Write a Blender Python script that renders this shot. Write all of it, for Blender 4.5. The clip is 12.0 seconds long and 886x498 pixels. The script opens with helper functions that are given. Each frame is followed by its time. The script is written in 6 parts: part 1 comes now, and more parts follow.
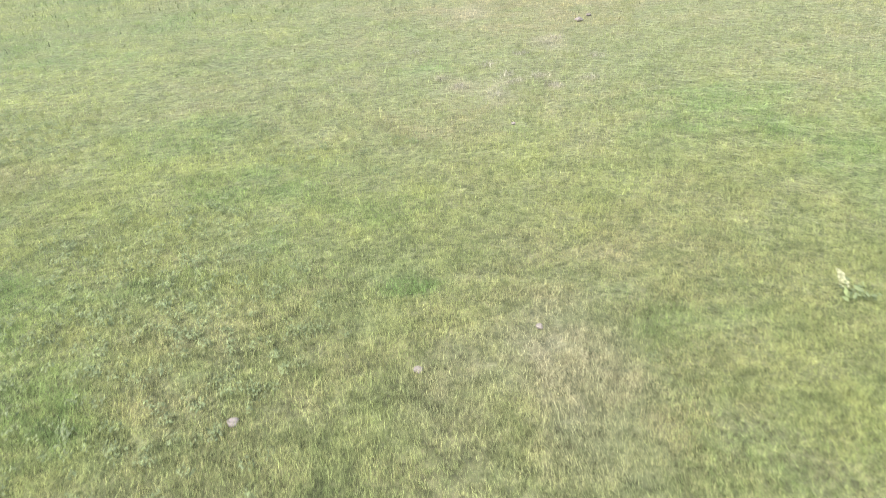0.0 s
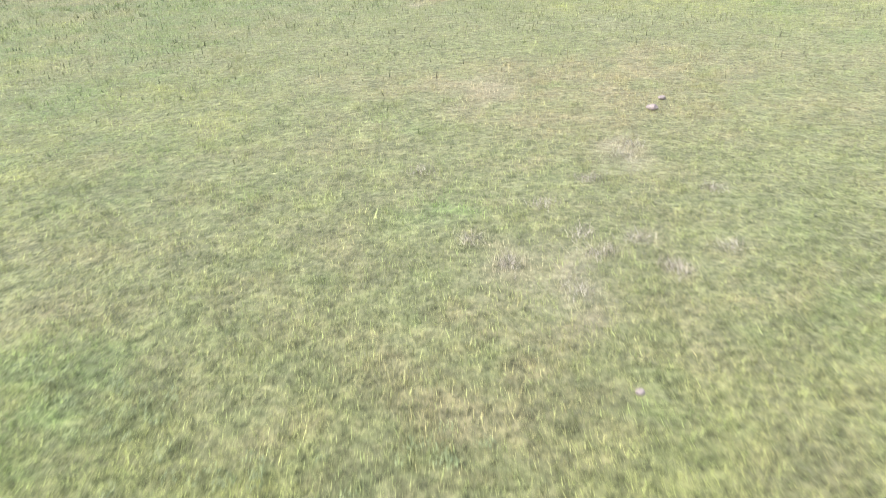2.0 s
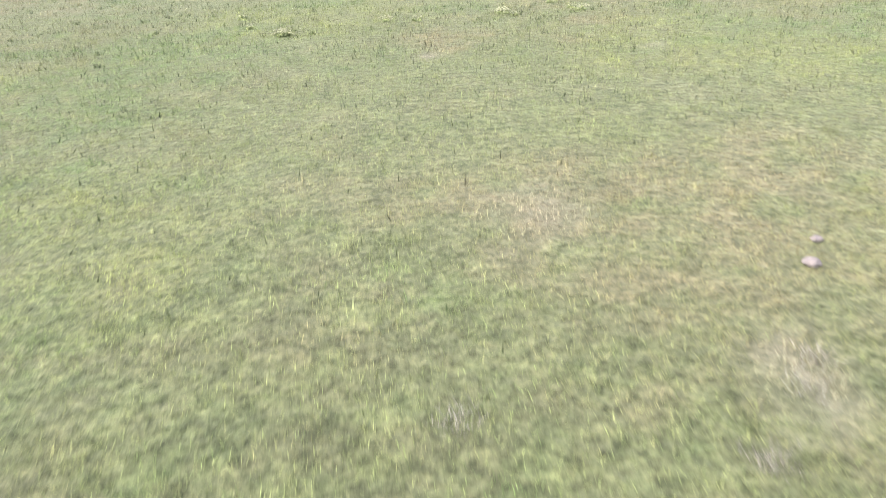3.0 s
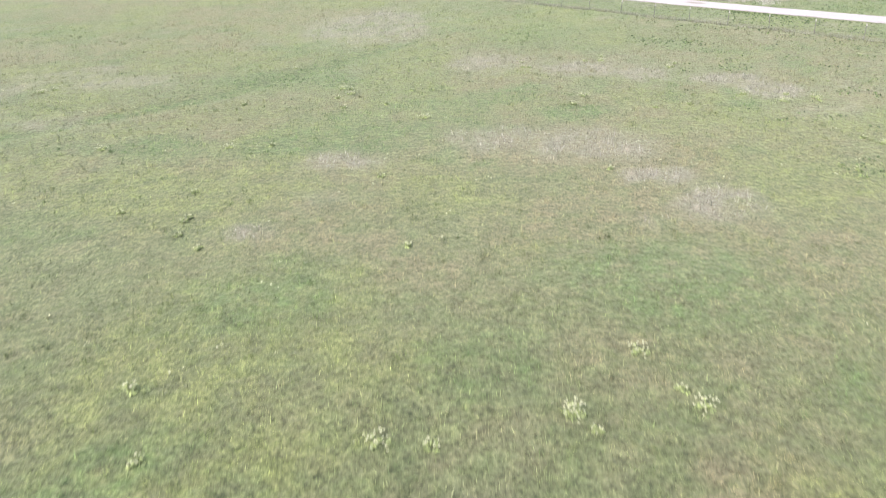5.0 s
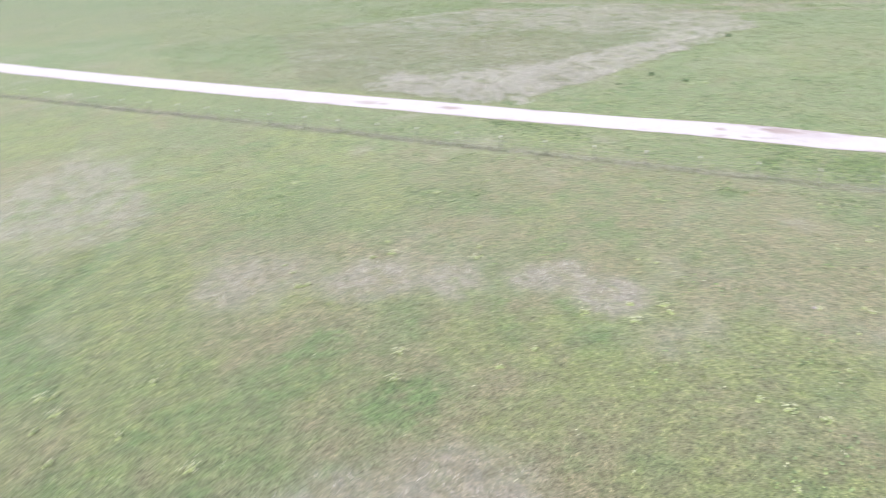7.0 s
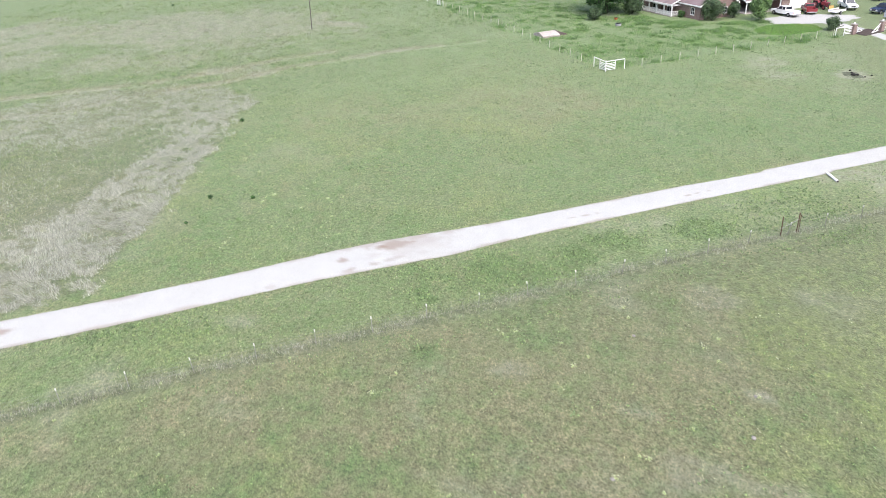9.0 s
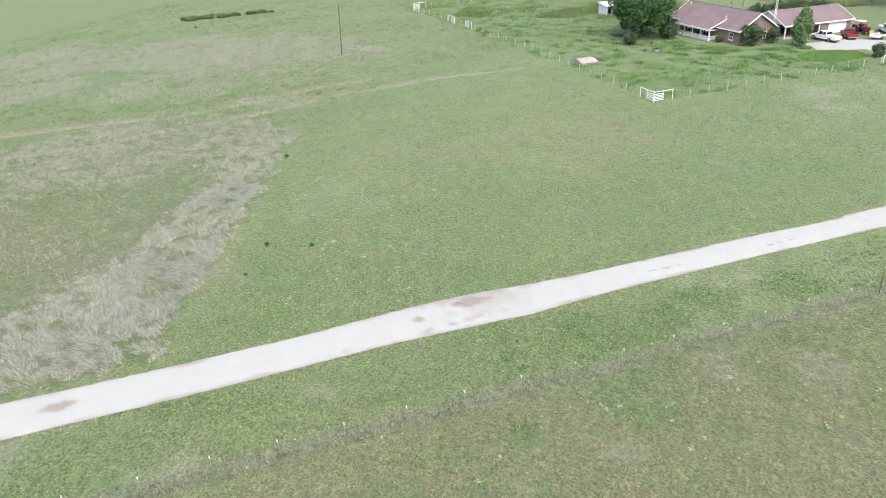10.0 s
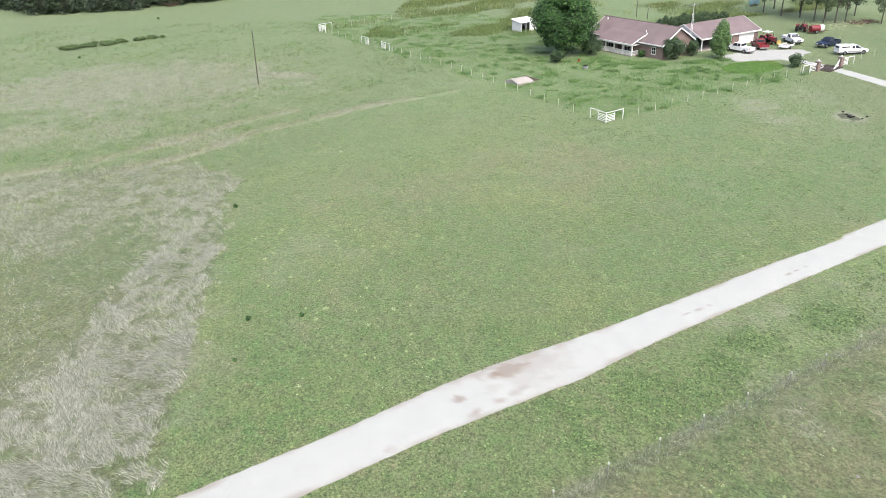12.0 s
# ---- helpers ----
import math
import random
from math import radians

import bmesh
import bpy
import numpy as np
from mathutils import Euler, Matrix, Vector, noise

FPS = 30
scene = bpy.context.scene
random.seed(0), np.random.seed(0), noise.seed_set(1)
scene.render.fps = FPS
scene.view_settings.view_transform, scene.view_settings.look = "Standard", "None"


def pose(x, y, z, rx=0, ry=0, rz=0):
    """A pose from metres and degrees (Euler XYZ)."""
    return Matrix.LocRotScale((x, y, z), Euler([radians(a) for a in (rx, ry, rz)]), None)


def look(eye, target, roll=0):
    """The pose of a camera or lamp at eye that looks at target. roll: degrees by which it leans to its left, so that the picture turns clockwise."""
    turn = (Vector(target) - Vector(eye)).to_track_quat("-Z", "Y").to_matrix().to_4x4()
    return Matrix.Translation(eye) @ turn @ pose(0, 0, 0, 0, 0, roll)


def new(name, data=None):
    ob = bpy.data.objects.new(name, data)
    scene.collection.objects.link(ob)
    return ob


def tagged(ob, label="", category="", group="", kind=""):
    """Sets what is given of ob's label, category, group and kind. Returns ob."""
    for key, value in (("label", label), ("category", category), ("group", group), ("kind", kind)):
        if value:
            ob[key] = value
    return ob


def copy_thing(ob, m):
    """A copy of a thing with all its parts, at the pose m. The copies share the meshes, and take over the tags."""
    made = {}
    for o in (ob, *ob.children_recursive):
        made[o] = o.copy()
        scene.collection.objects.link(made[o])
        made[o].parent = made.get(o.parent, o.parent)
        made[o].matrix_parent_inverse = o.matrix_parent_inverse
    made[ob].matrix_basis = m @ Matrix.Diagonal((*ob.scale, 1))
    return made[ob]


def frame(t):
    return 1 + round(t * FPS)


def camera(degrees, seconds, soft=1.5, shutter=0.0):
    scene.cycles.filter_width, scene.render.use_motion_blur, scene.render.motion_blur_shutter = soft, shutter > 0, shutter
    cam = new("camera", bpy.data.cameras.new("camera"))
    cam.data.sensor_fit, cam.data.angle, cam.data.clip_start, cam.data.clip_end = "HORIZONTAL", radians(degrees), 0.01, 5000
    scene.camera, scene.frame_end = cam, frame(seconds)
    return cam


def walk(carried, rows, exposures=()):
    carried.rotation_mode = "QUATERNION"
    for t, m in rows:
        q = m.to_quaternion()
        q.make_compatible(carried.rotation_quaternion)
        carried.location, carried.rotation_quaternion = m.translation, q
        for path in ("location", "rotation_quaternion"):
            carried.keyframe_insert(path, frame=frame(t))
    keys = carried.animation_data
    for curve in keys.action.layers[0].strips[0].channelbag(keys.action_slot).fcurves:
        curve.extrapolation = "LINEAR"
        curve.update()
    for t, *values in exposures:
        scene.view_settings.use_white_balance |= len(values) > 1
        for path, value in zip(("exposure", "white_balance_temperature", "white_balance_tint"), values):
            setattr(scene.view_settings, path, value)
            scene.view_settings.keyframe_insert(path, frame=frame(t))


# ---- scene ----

cam = camera(63.8, 12.0, soft=0.8, shutter=0.3)
PATH = [
    (0, (0.687, 4.393, 4.584), (0.608, 6.143, 3.619), -3.6),
    (0.5, (0.436, 5.763, 4.599), (0.351, 7.519, 3.645), -3.4),
    (1, (0.237, 7.486, 4.539), (0.237, 9.247, 3.591), -3.3),
    (1.5, (-0.033, 9.619, 4.539), (-0.032, 11.385, 3.601), -3.0),
    (2, (-0.209, 12.148, 4.546), (-0.22, 13.918, 3.616), -3.1),
    (2.5, (-0.28, 14.981, 4.447), (-0.31, 16.766, 3.544), -3.2),
    (2.7, (-0.34, 16.262, 4.443), (-0.373, 18.05, 3.548), -3.2),
    (3.1, (-0.682, 18.897, 4.82), (-0.696, 20.687, 3.93), -3.1),
    (3.5, (-1.313, 22.016, 5.816), (-1.279, 23.805, 4.921), -2.8),
    (3.9, (-1.866, 25.5, 7.224), (-1.784, 27.285, 6.324), -2.5),
    (4.3, (-1.974, 29.227, 8.841), (-1.873, 31.01, 7.94), -2.3),
    (4.5, (-1.856, 31.131, 9.667), (-1.757, 32.915, 8.767), -2.3),
    (5, (-1.736, 35.835, 11.785), (-1.641, 37.622, 10.891), -2.1),
    (5.5, (-1.414, 40.225, 13.773), (-1.329, 42.017, 12.889), -2.0),
    (6, (-1.212, 44.734, 15.793), (-1.134, 46.531, 14.918), -1.7),
    (6.5, (-0.776, 49.093, 17.755), (-0.61, 50.885, 16.884), -1.8),
    (7, (-0.182, 53.431, 19.512), (0.589, 55.043, 18.615), -2.9),
    (7.5, (-0.016, 58.193, 21.426), (1.212, 59.471, 20.499), -3.2),
    (7.7, (0.001, 60.292, 22.098), (1.345, 61.446, 21.17), -2.9),
    (8.1, (0.208, 64.217, 23.75), (1.726, 65.125, 22.817), -2.5),
    (8.5, (0.724, 67.694, 25.742), (2.339, 68.407, 24.802), -2.4),
    (8.9, (1.485, 70.875, 27.657), (3.146, 71.467, 26.713), -2.6),
    (9.3, (2.427, 73.912, 29.076), (4.102, 74.472, 28.139), -2.7),
    (9.5, (2.932, 75.419, 29.593), (4.608, 75.988, 28.662), -2.8),
    (10, (4.047, 78.875, 30.248), (5.725, 79.458, 29.331), -2.7),
    (10.5, (5.265, 82.221, 30.454), (6.945, 82.817, 29.547), -2.5),
    (11, (6.187, 85.249, 30.918), (7.943, 85.501, 29.994), -2.8),
    (11.5, (7.526, 88.081, 31.134), (9.285, 88.348, 30.22), -2.7),
    (12, (9.179, 90.903, 31.119), (10.942, 91.179, 30.217), -2.5),
]

# the clip's camera meters a little differently as it climbs
EXPOSURES = [(0.0, 1.51, 6580, 17), (2.7, 1.44, 6400, 25), (4.5, 1.2, 6300, 24), (7.0, 1.2, 5900, 27), (7.7, 1.18, 5850, 22), (9.5, 1.05, 6050, 15), (10.5, 0.95, 6100, 12), (12.0, 1.0, 6150, 12)]
walk(cam, [(t, look(eye, target, roll)) for t, eye, target, roll in PATH], EXPOSURES)

# ---- light: a bright, thinly overcast afternoon ----
world = bpy.data.worlds.new("sky")
scene.world = world
world.use_nodes = True
wn, wl = world.node_tree.nodes, world.node_tree.links
sky = wn.new("ShaderNodeTexSky")
sky.sky_type, sky.sun_disc = "NISHITA", False
sky.sun_elevation, sky.sun_rotation = radians(58), radians(240)
sky.air_density, sky.dust_density, sky.ozone_density = 1.0, 6.0, 1.0
wl.new(sky.outputs[0], wn["Background"].inputs[0])
wn["Background"].inputs[1].default_value = 0.15

sun_lamp = bpy.data.lights.new("sun", "SUN")
sun_lamp.energy, sun_lamp.angle, sun_lamp.color = 1.3, radians(60), (1.0, 0.95, 0.87)
sun = new("sun", sun_lamp)
sun.matrix_world = look((0, 0, 60), (0 - math.sin(radians(240)) * 10, 0 - math.cos(radians(240)) * 10, 60 - 16))

# ---- materials ----
def material(name, rough=0.9):
    m = bpy.data.materials.new(name)
    m.use_nodes = True
    b = m.node_tree.nodes["Principled BSDF"]
    b.inputs["Roughness"].default_value = rough
    b.inputs["Specular IOR Level"].default_value = 0.3
    return m, m.node_tree.nodes, m.node_tree.links, b


def noise_node(n, l, scale, detail=4.0, rough=0.6, coord="Object", stretch=None):
    t = n.new("ShaderNodeTexCoord")
    x = n.new("ShaderNodeTexNoise")
    x.inputs["Scale"].default_value = scale
    x.inputs["Detail"].default_value = detail
    x.inputs["Roughness"].default_value = rough
    src = t.outputs[coord]
    if stretch:
        mp = n.new("ShaderNodeMapping")
        mp.inputs["Scale"].default_value = stretch
        l.new(src, mp.inputs["Vector"])
        src = mp.outputs[0]
    l.new(src, x.inputs["Vector"])
    return x.outputs["Fac"]


def ramp(n, l, src, stops):
    r = n.new("ShaderNodeValToRGB")
    e = r.color_ramp.elements
    while len(e) < len(stops):
        e.new(0.5)
    for el, (p, c) in zip(e, stops):
        el.position, el.color = p, (*c, 1)
    l.new(src, r.inputs[0])
    return r.outputs[0]


def mix(n, l, fac, a, b, how="MIX"):
    x = n.new("ShaderNodeMix")
    x.data_type, x.blend_type = "RGBA", how
    for sock, v in ((x.inputs[0], fac), (x.inputs[6], a), (x.inputs[7], b)):
        if isinstance(v, (int, float)):
            sock.default_value = v
        elif isinstance(v, tuple):
            sock.default_value = (*v, 1)
        else:
            l.new(v, sock)
    return x.outputs[2]


def bump(n, l, b, height, strength=0.3, distance=0.02):
    x = n.new("ShaderNodeBump")
    x.inputs["Strength"].default_value, x.inputs["Distance"].default_value = strength, distance
    l.new(height, x.inputs["Height"])
    l.new(x.outputs[0], b.inputs["Normal"])


def scale_value(n, l, src, lo, hi):
    x = n.new("ShaderNodeMapRange")
    x.inputs["To Min"].default_value, x.inputs["To Max"].default_value = lo, hi
    l.new(src, x.inputs["Value"])
    return x.outputs[0]


def attribute(n, name):
    a = n.new("ShaderNodeAttribute")
    a.attribute_name = name
    return a.outputs["Fac"]


GREEN, LUSH, DRY, GRAY, LIME, SOIL, THATCH_SHADE = (0.138, 0.178, 0.08), (0.1, 0.174, 0.06), (0.2, 0.192, 0.11), (0.236, 0.232, 0.185), (0.168, 0.214, 0.076), (0.12, 0.11, 0.075), (0.072, 0.08, 0.045)


def patchy(n, l, name, scale, stretch=None):
    """A stored tone, broken up by uneven growth."""
    f = ramp(n, l, noise_node(n, l, scale, 5.0, 0.7, stretch=stretch), [(0.36, (0.16, 0.16, 0.16)), (0.56, (1.0, 1.0, 1.0))])
    m = n.new("ShaderNodeMath")
    m.operation, m.use_clamp = "MULTIPLY", True
    l.new(attribute(n, name), m.inputs[0])
    m2 = n.new("ShaderNodeMath")
    m2.operation = "MULTIPLY"
    m2.inputs[1].default_value = 1.5
    l.new(f, m2.inputs[0])
    l.new(m2.outputs[0], m.inputs[1])
    return m.outputs[0]


def turf_colour(n, l):
    """Green turf that turns dry, lush or bleached by the three tones stored on the mesh."""
    c = mix(n, l, patchy(n, l, "dry", 0.9), GREEN, DRY)
    c = mix(n, l, patchy(n, l, "lime", 0.7), c, LIME)
    c = mix(n, l, patchy(n, l, "lush", 1.2), c, LUSH)
    return mix(n, l, patchy(n, l, "gray", 0.8, (1, 0.5, 1)), c, GRAY)


def uneven(n, l, c, much=1.0):
    """Random tones of tufts and broader clumps, also painting in tuft self-shadow."""
    tuft = noise_node(n, l, 5.2, 8.0, 0.8)
    clump = noise_node(n, l, 2.0, 6.0, 0.7)
    mid = noise_node(n, l, 0.7, 5.0, 0.75)
    c = mix(n, l, much, c, ramp(n, l, tuft, [(0.4, (0.33, 0.38, 0.33)), (0.5, (0.98, 0.98, 0.98)), (0.61, (1.46, 1.42, 1.37))]), "MULTIPLY")
    c = mix(n, l, much, c, ramp(n, l, clump, [(0.38, (0.74, 0.79, 0.74)), (0.5, (1, 1, 1)), (0.62, (1.16, 1.14, 1.12))]), "MULTIPLY")
    return mix(n, l, 1.0, c, ramp(n, l, mid, [(0.36, (0.84, 0.9, 0.84)), (0.64, (1.12, 1.09, 1.07))]), "MULTIPLY")


def turf_material():
    m, n, l, b = material("turf", 0.9)
    b.inputs["Specular IOR Level"].default_value = 0.2
    b.inputs["Sheen Weight"].default_value, b.inputs["Sheen Roughness"].default_value = 0.34, 0.5
    b.inputs["Sheen Tint"].default_value = (0.75, 0.85, 0.5, 1)
    c = turf_colour(n, l)
    fine = noise_node(n, l, 11.0, 6.0, 0.75)
    tuft = noise_node(n, l, 3.4, 4.0, 0.65)
    mid = noise_node(n, l, 0.9, 5.0, 0.65)
    c = mix(n, l, ramp(n, l, mid, [(0.42, (0, 0, 0)), (0.68, (0.4, 0.4, 0.4))]), c, SOIL)
    c = mix(n, l, patchy(n, l, "thatch_shade", 1.6), c, THATCH_SHADE)
    # the dark end paints in the shaded gaps between blades
    c = mix(n, l, scale_value(n, l, attribute(n, "gray"), 1.0, 0.35), c, ramp(n, l, fine, [(0.35, (0.3, 0.33, 0.28)), (0.5, (0.85, 0.86, 0.84)), (0.66, (1.3, 1.28, 1.25))]), "MULTIPLY")
    c = mix(n, l, scale_value(n, l, attribute(n, "gray"), 0.0, 0.65), uneven(n, l, c, attribute(n, "coarse")), c)
    l.new(c, b.inputs["Base Color"])
    bump(n, l, b, tuft, 0.7, 0.15)
    return m


def blade_material(name, lo=0.36, hi=1.9, tint=(1, 1, 1), tufts=1.0, own=0.45):
    m, n, l, b = material(name, 0.7)
    b.inputs["Specular IOR Level"].default_value = 0.25
    b.inputs["Sheen Weight"].default_value, b.inputs["Sheen Roughness"].default_value = 0.34, 0.5
    b.inputs["Sheen Tint"].default_value = (0.75, 0.85, 0.5, 1)
    c = turf_colour(n, l)
    g = n.new("ShaderNodeNewGeometry")
    r = g.outputs["Random Per Island"]
    c = mix(n, l, 1.0, c, ramp(n, l, r, [(0.0, (lo * 0.95, lo, lo * 0.9)), (0.6, (1, 1, 0.95)), (1.0, (hi * 0.97, hi * 0.97, hi * 0.92))]), "MULTIPLY")
    c = mix(n, l, 1.0, c, tint, "MULTIPLY")
    c = uneven(n, l, c, tufts) if tufts else c
    l.new(c, b.inputs["Base Color"])
    up_normal(n, l, b, g, own)
    return m


def up_normal(n, l, b, g, own=0.45, lift=0.8):
    """Thin upright leaves scatter light like the turf they stand in."""
    up = n.new("ShaderNodeVectorMath")
    up.operation = "MULTIPLY_ADD"
    l.new(g.outputs["Normal"], up.inputs[0])
    up.inputs[1].default_value, up.inputs[2].default_value = (own, own, own), (0, 0, lift)
    nz = n.new("ShaderNodeVectorMath")
    nz.operation = "NORMALIZE"
    l.new(up.outputs[0], nz.inputs[0])
    l.new(nz.outputs[0], b.inputs["Normal"])


def plain(name, colour, rough=0.6, spread=0.12, scale=6.0, metal=0.0, rel=0.0):
    """A surface of one colour with faint grain and blotches."""
    m, n, l, b = material(name, rough)
    f = noise_node(n, l, scale, 6.0, 0.65)
    k = noise_node(n, l, scale * 0.12, 3.0, 0.5)
    lo, hi = 1 - spread, 1 + spread
    c = mix(n, l, 1.0, colour, ramp(n, l, f, [(0.3, (lo, lo, lo)), (0.7, (hi, hi, hi))]), "MULTIPLY")
    c = mix(n, l, 1.0, c, ramp(n, l, k, [(0.3, (lo, lo, lo * 0.97)), (0.7, (1, 1, 1))]), "MULTIPLY")
    l.new(c, b.inputs["Base Color"])
    b.inputs["Metallic"].default_value = metal
    if rel:
        bump(n, l, b, f, rel, 0.02)
    return m


def gravel_material():
    m, n, l, b = material("white gravel", 0.95)
    stone = noise_node(n, l, 22.0, 6.0, 0.75)
    broad = noise_node(n, l, 0.5, 4.0, 0.6)
    ruts = attribute(n, "mud")
    c = ramp(n, l, stone, [(0.3, (0.25, 0.258, 0.242)), (0.5, (0.355, 0.365, 0.344)), (0.7, (0.43, 0.44, 0.418))])
    c = mix(n, l, 1.0, c, ramp(n, l, broad, [(0.3, (0.94, 0.94, 0.92)), (0.65, (1.0, 1.0, 0.97))]), "MULTIPLY")
    c = mix(n, l, ruts, c, (0.205, 0.172, 0.135))
    l.new(c, b.inputs["Base Color"])
    bump(n, l, b, stone, 0.5, 0.03)
    return m


M_TURF = turf_material()
M_BLADE = blade_material("grass blade", tufts=0.75)
M_NEAR = blade_material("pasture grass blade", 0.5, 1.6, (1.45, 1.45, 1.32), 0.48, 0.16)
M_STRAW = blade_material("lodged hay", 0.25, 2.1, (1.06, 1.1, 1.16), 0)
M_BRUSH = blade_material("olive brush stalk", 0.35, 1.7, (0.95, 0.86, 0.62))
M_TUSSOCK = blade_material("dark tussock blade", 0.35, 1.4, (0.76, 0.85, 0.72), 0, 0.6)
M_STRAWTUFT = blade_material("pale tussock blade", 0.6, 1.6, (1.3, 1.28, 1.25), 0, 0.4)
M_YARD = blade_material("yard weed blade", 0.6, 1.6, (0.88, 1.1, 0.76))
M_LAWN = blade_material("lawn blade", 0.7, 1.5, (0.95, 1.22, 0.6))
M_GRAVEL = gravel_material()
M_STEEL = plain("green steel post", (0.24, 0.25, 0.21), 0.6, 0.25, 20)
M_TIP = plain("white post tip", (0.55, 0.55, 0.5), 0.5, 0.05, 20)
M_WIRE = plain("galvanised wire", (0.3, 0.3, 0.29), 0.5, 0.1, 20, 0.5)
M_RUST = plain("rusty pipe", (0.13, 0.08, 0.058), 0.85, 0.35, 12, 0.2)
M_WHITE = plain("white paint", (0.78, 0.78, 0.76), 0.5, 0.08, 8)
M_CREAM = plain("cream post paint", (0.58, 0.58, 0.45), 0.6, 0.12, 8)

# ---- tones of the pasture: places that are dry, bleached or lush (x, y, two radii, turn, amount) ----
DRY_PATCHES = [
    (-10.9, 120.7, 6.9, 7.6, -13, 0.6),
    (-0.1, 105.5, 6.0, 5.8, -11, 0.7),
    (-14.8, 94.7, 3.9, 4.6, -10, 0.6),
    (5.2, 84.5, 2.5, 3.0, -9, 0.5),
    (-9.6, 82.3, 3.6, 3.4, -10, 0.5),
    (-12.0, 77.4, 3.9, 3.2, -9, 0.5),
    (15.0, 77.3, 2.4, 1.8, -9, 0.5),
    (0.9, 29.0, 1.6, 1.4, -11, 0.8),
    (-1.7, 25.8, 1.2, 1.3, -9, 0.5),
    (3.2, 28.5, 5.2, 4.4, -16, 0.6),
    (-0.4, 44.5, 1.7, 1.6, -7, 0.8),
    (49.2, 67.2, 4.9, 3.4, -76, 0.6),
    (40.4, 85.9, 4.2, 2.3, -76, 0.6),
    (39.1, 81.4, 3.2, 2.0, -76, 0.6),
    (105.7, 67.2, 11.5, 12.5, -90, 0.35),
    (72.8, 96.5, 7.2, 8.5, -87, 0.2),
    (48.8, 67.2, 2.6, 2.8, -77, 1),
    (37.0, 79.5, 2.1, 1.5, -76, 1),
    (38.8, 84.8, 3.0, 1.8, -75, 0.9),
    (38.0, 68.8, 1.5, 1.2, -74, 0.8),
    (6.1, 83.5, 4.3, 4.8, -7, 1),
    (11.5, 76.6, 3.4, 2.6, -6, 0.9),
    (-13.4, 76.8, 4.8, 3.6, -6, 0.9),
    (7.3, 69.9, 4.4, 3.3, -6, 1),
    (-4.7, 80.6, 3.7, 3.5, -7, 0.8),
    (-18.8, 80.0, 4.3, 3.0, -6, 0.7),
    (1.4, 67.9, 1.3, 0.9, -5, 0.9),
    (-0.4, 42.5, 0.9, 0.7, -7, 1),
    (-1.6, 42.8, 0.8, 0.6, -7, 0.9),
    (6.0, 46.7, 1.9, 1.1, -8, 0.8),
    (6.5, 43.6, 1.3, 1.3, -7, 0.7),
    (8.7, 68.8, 6.4, 2.9, -13, 0.9),
    (-8.6, 68.9, 7.0, 1.7, -12, 0.9),
    (4.2, 42.7, 1.0, 0.9, -7, 0.7),
]
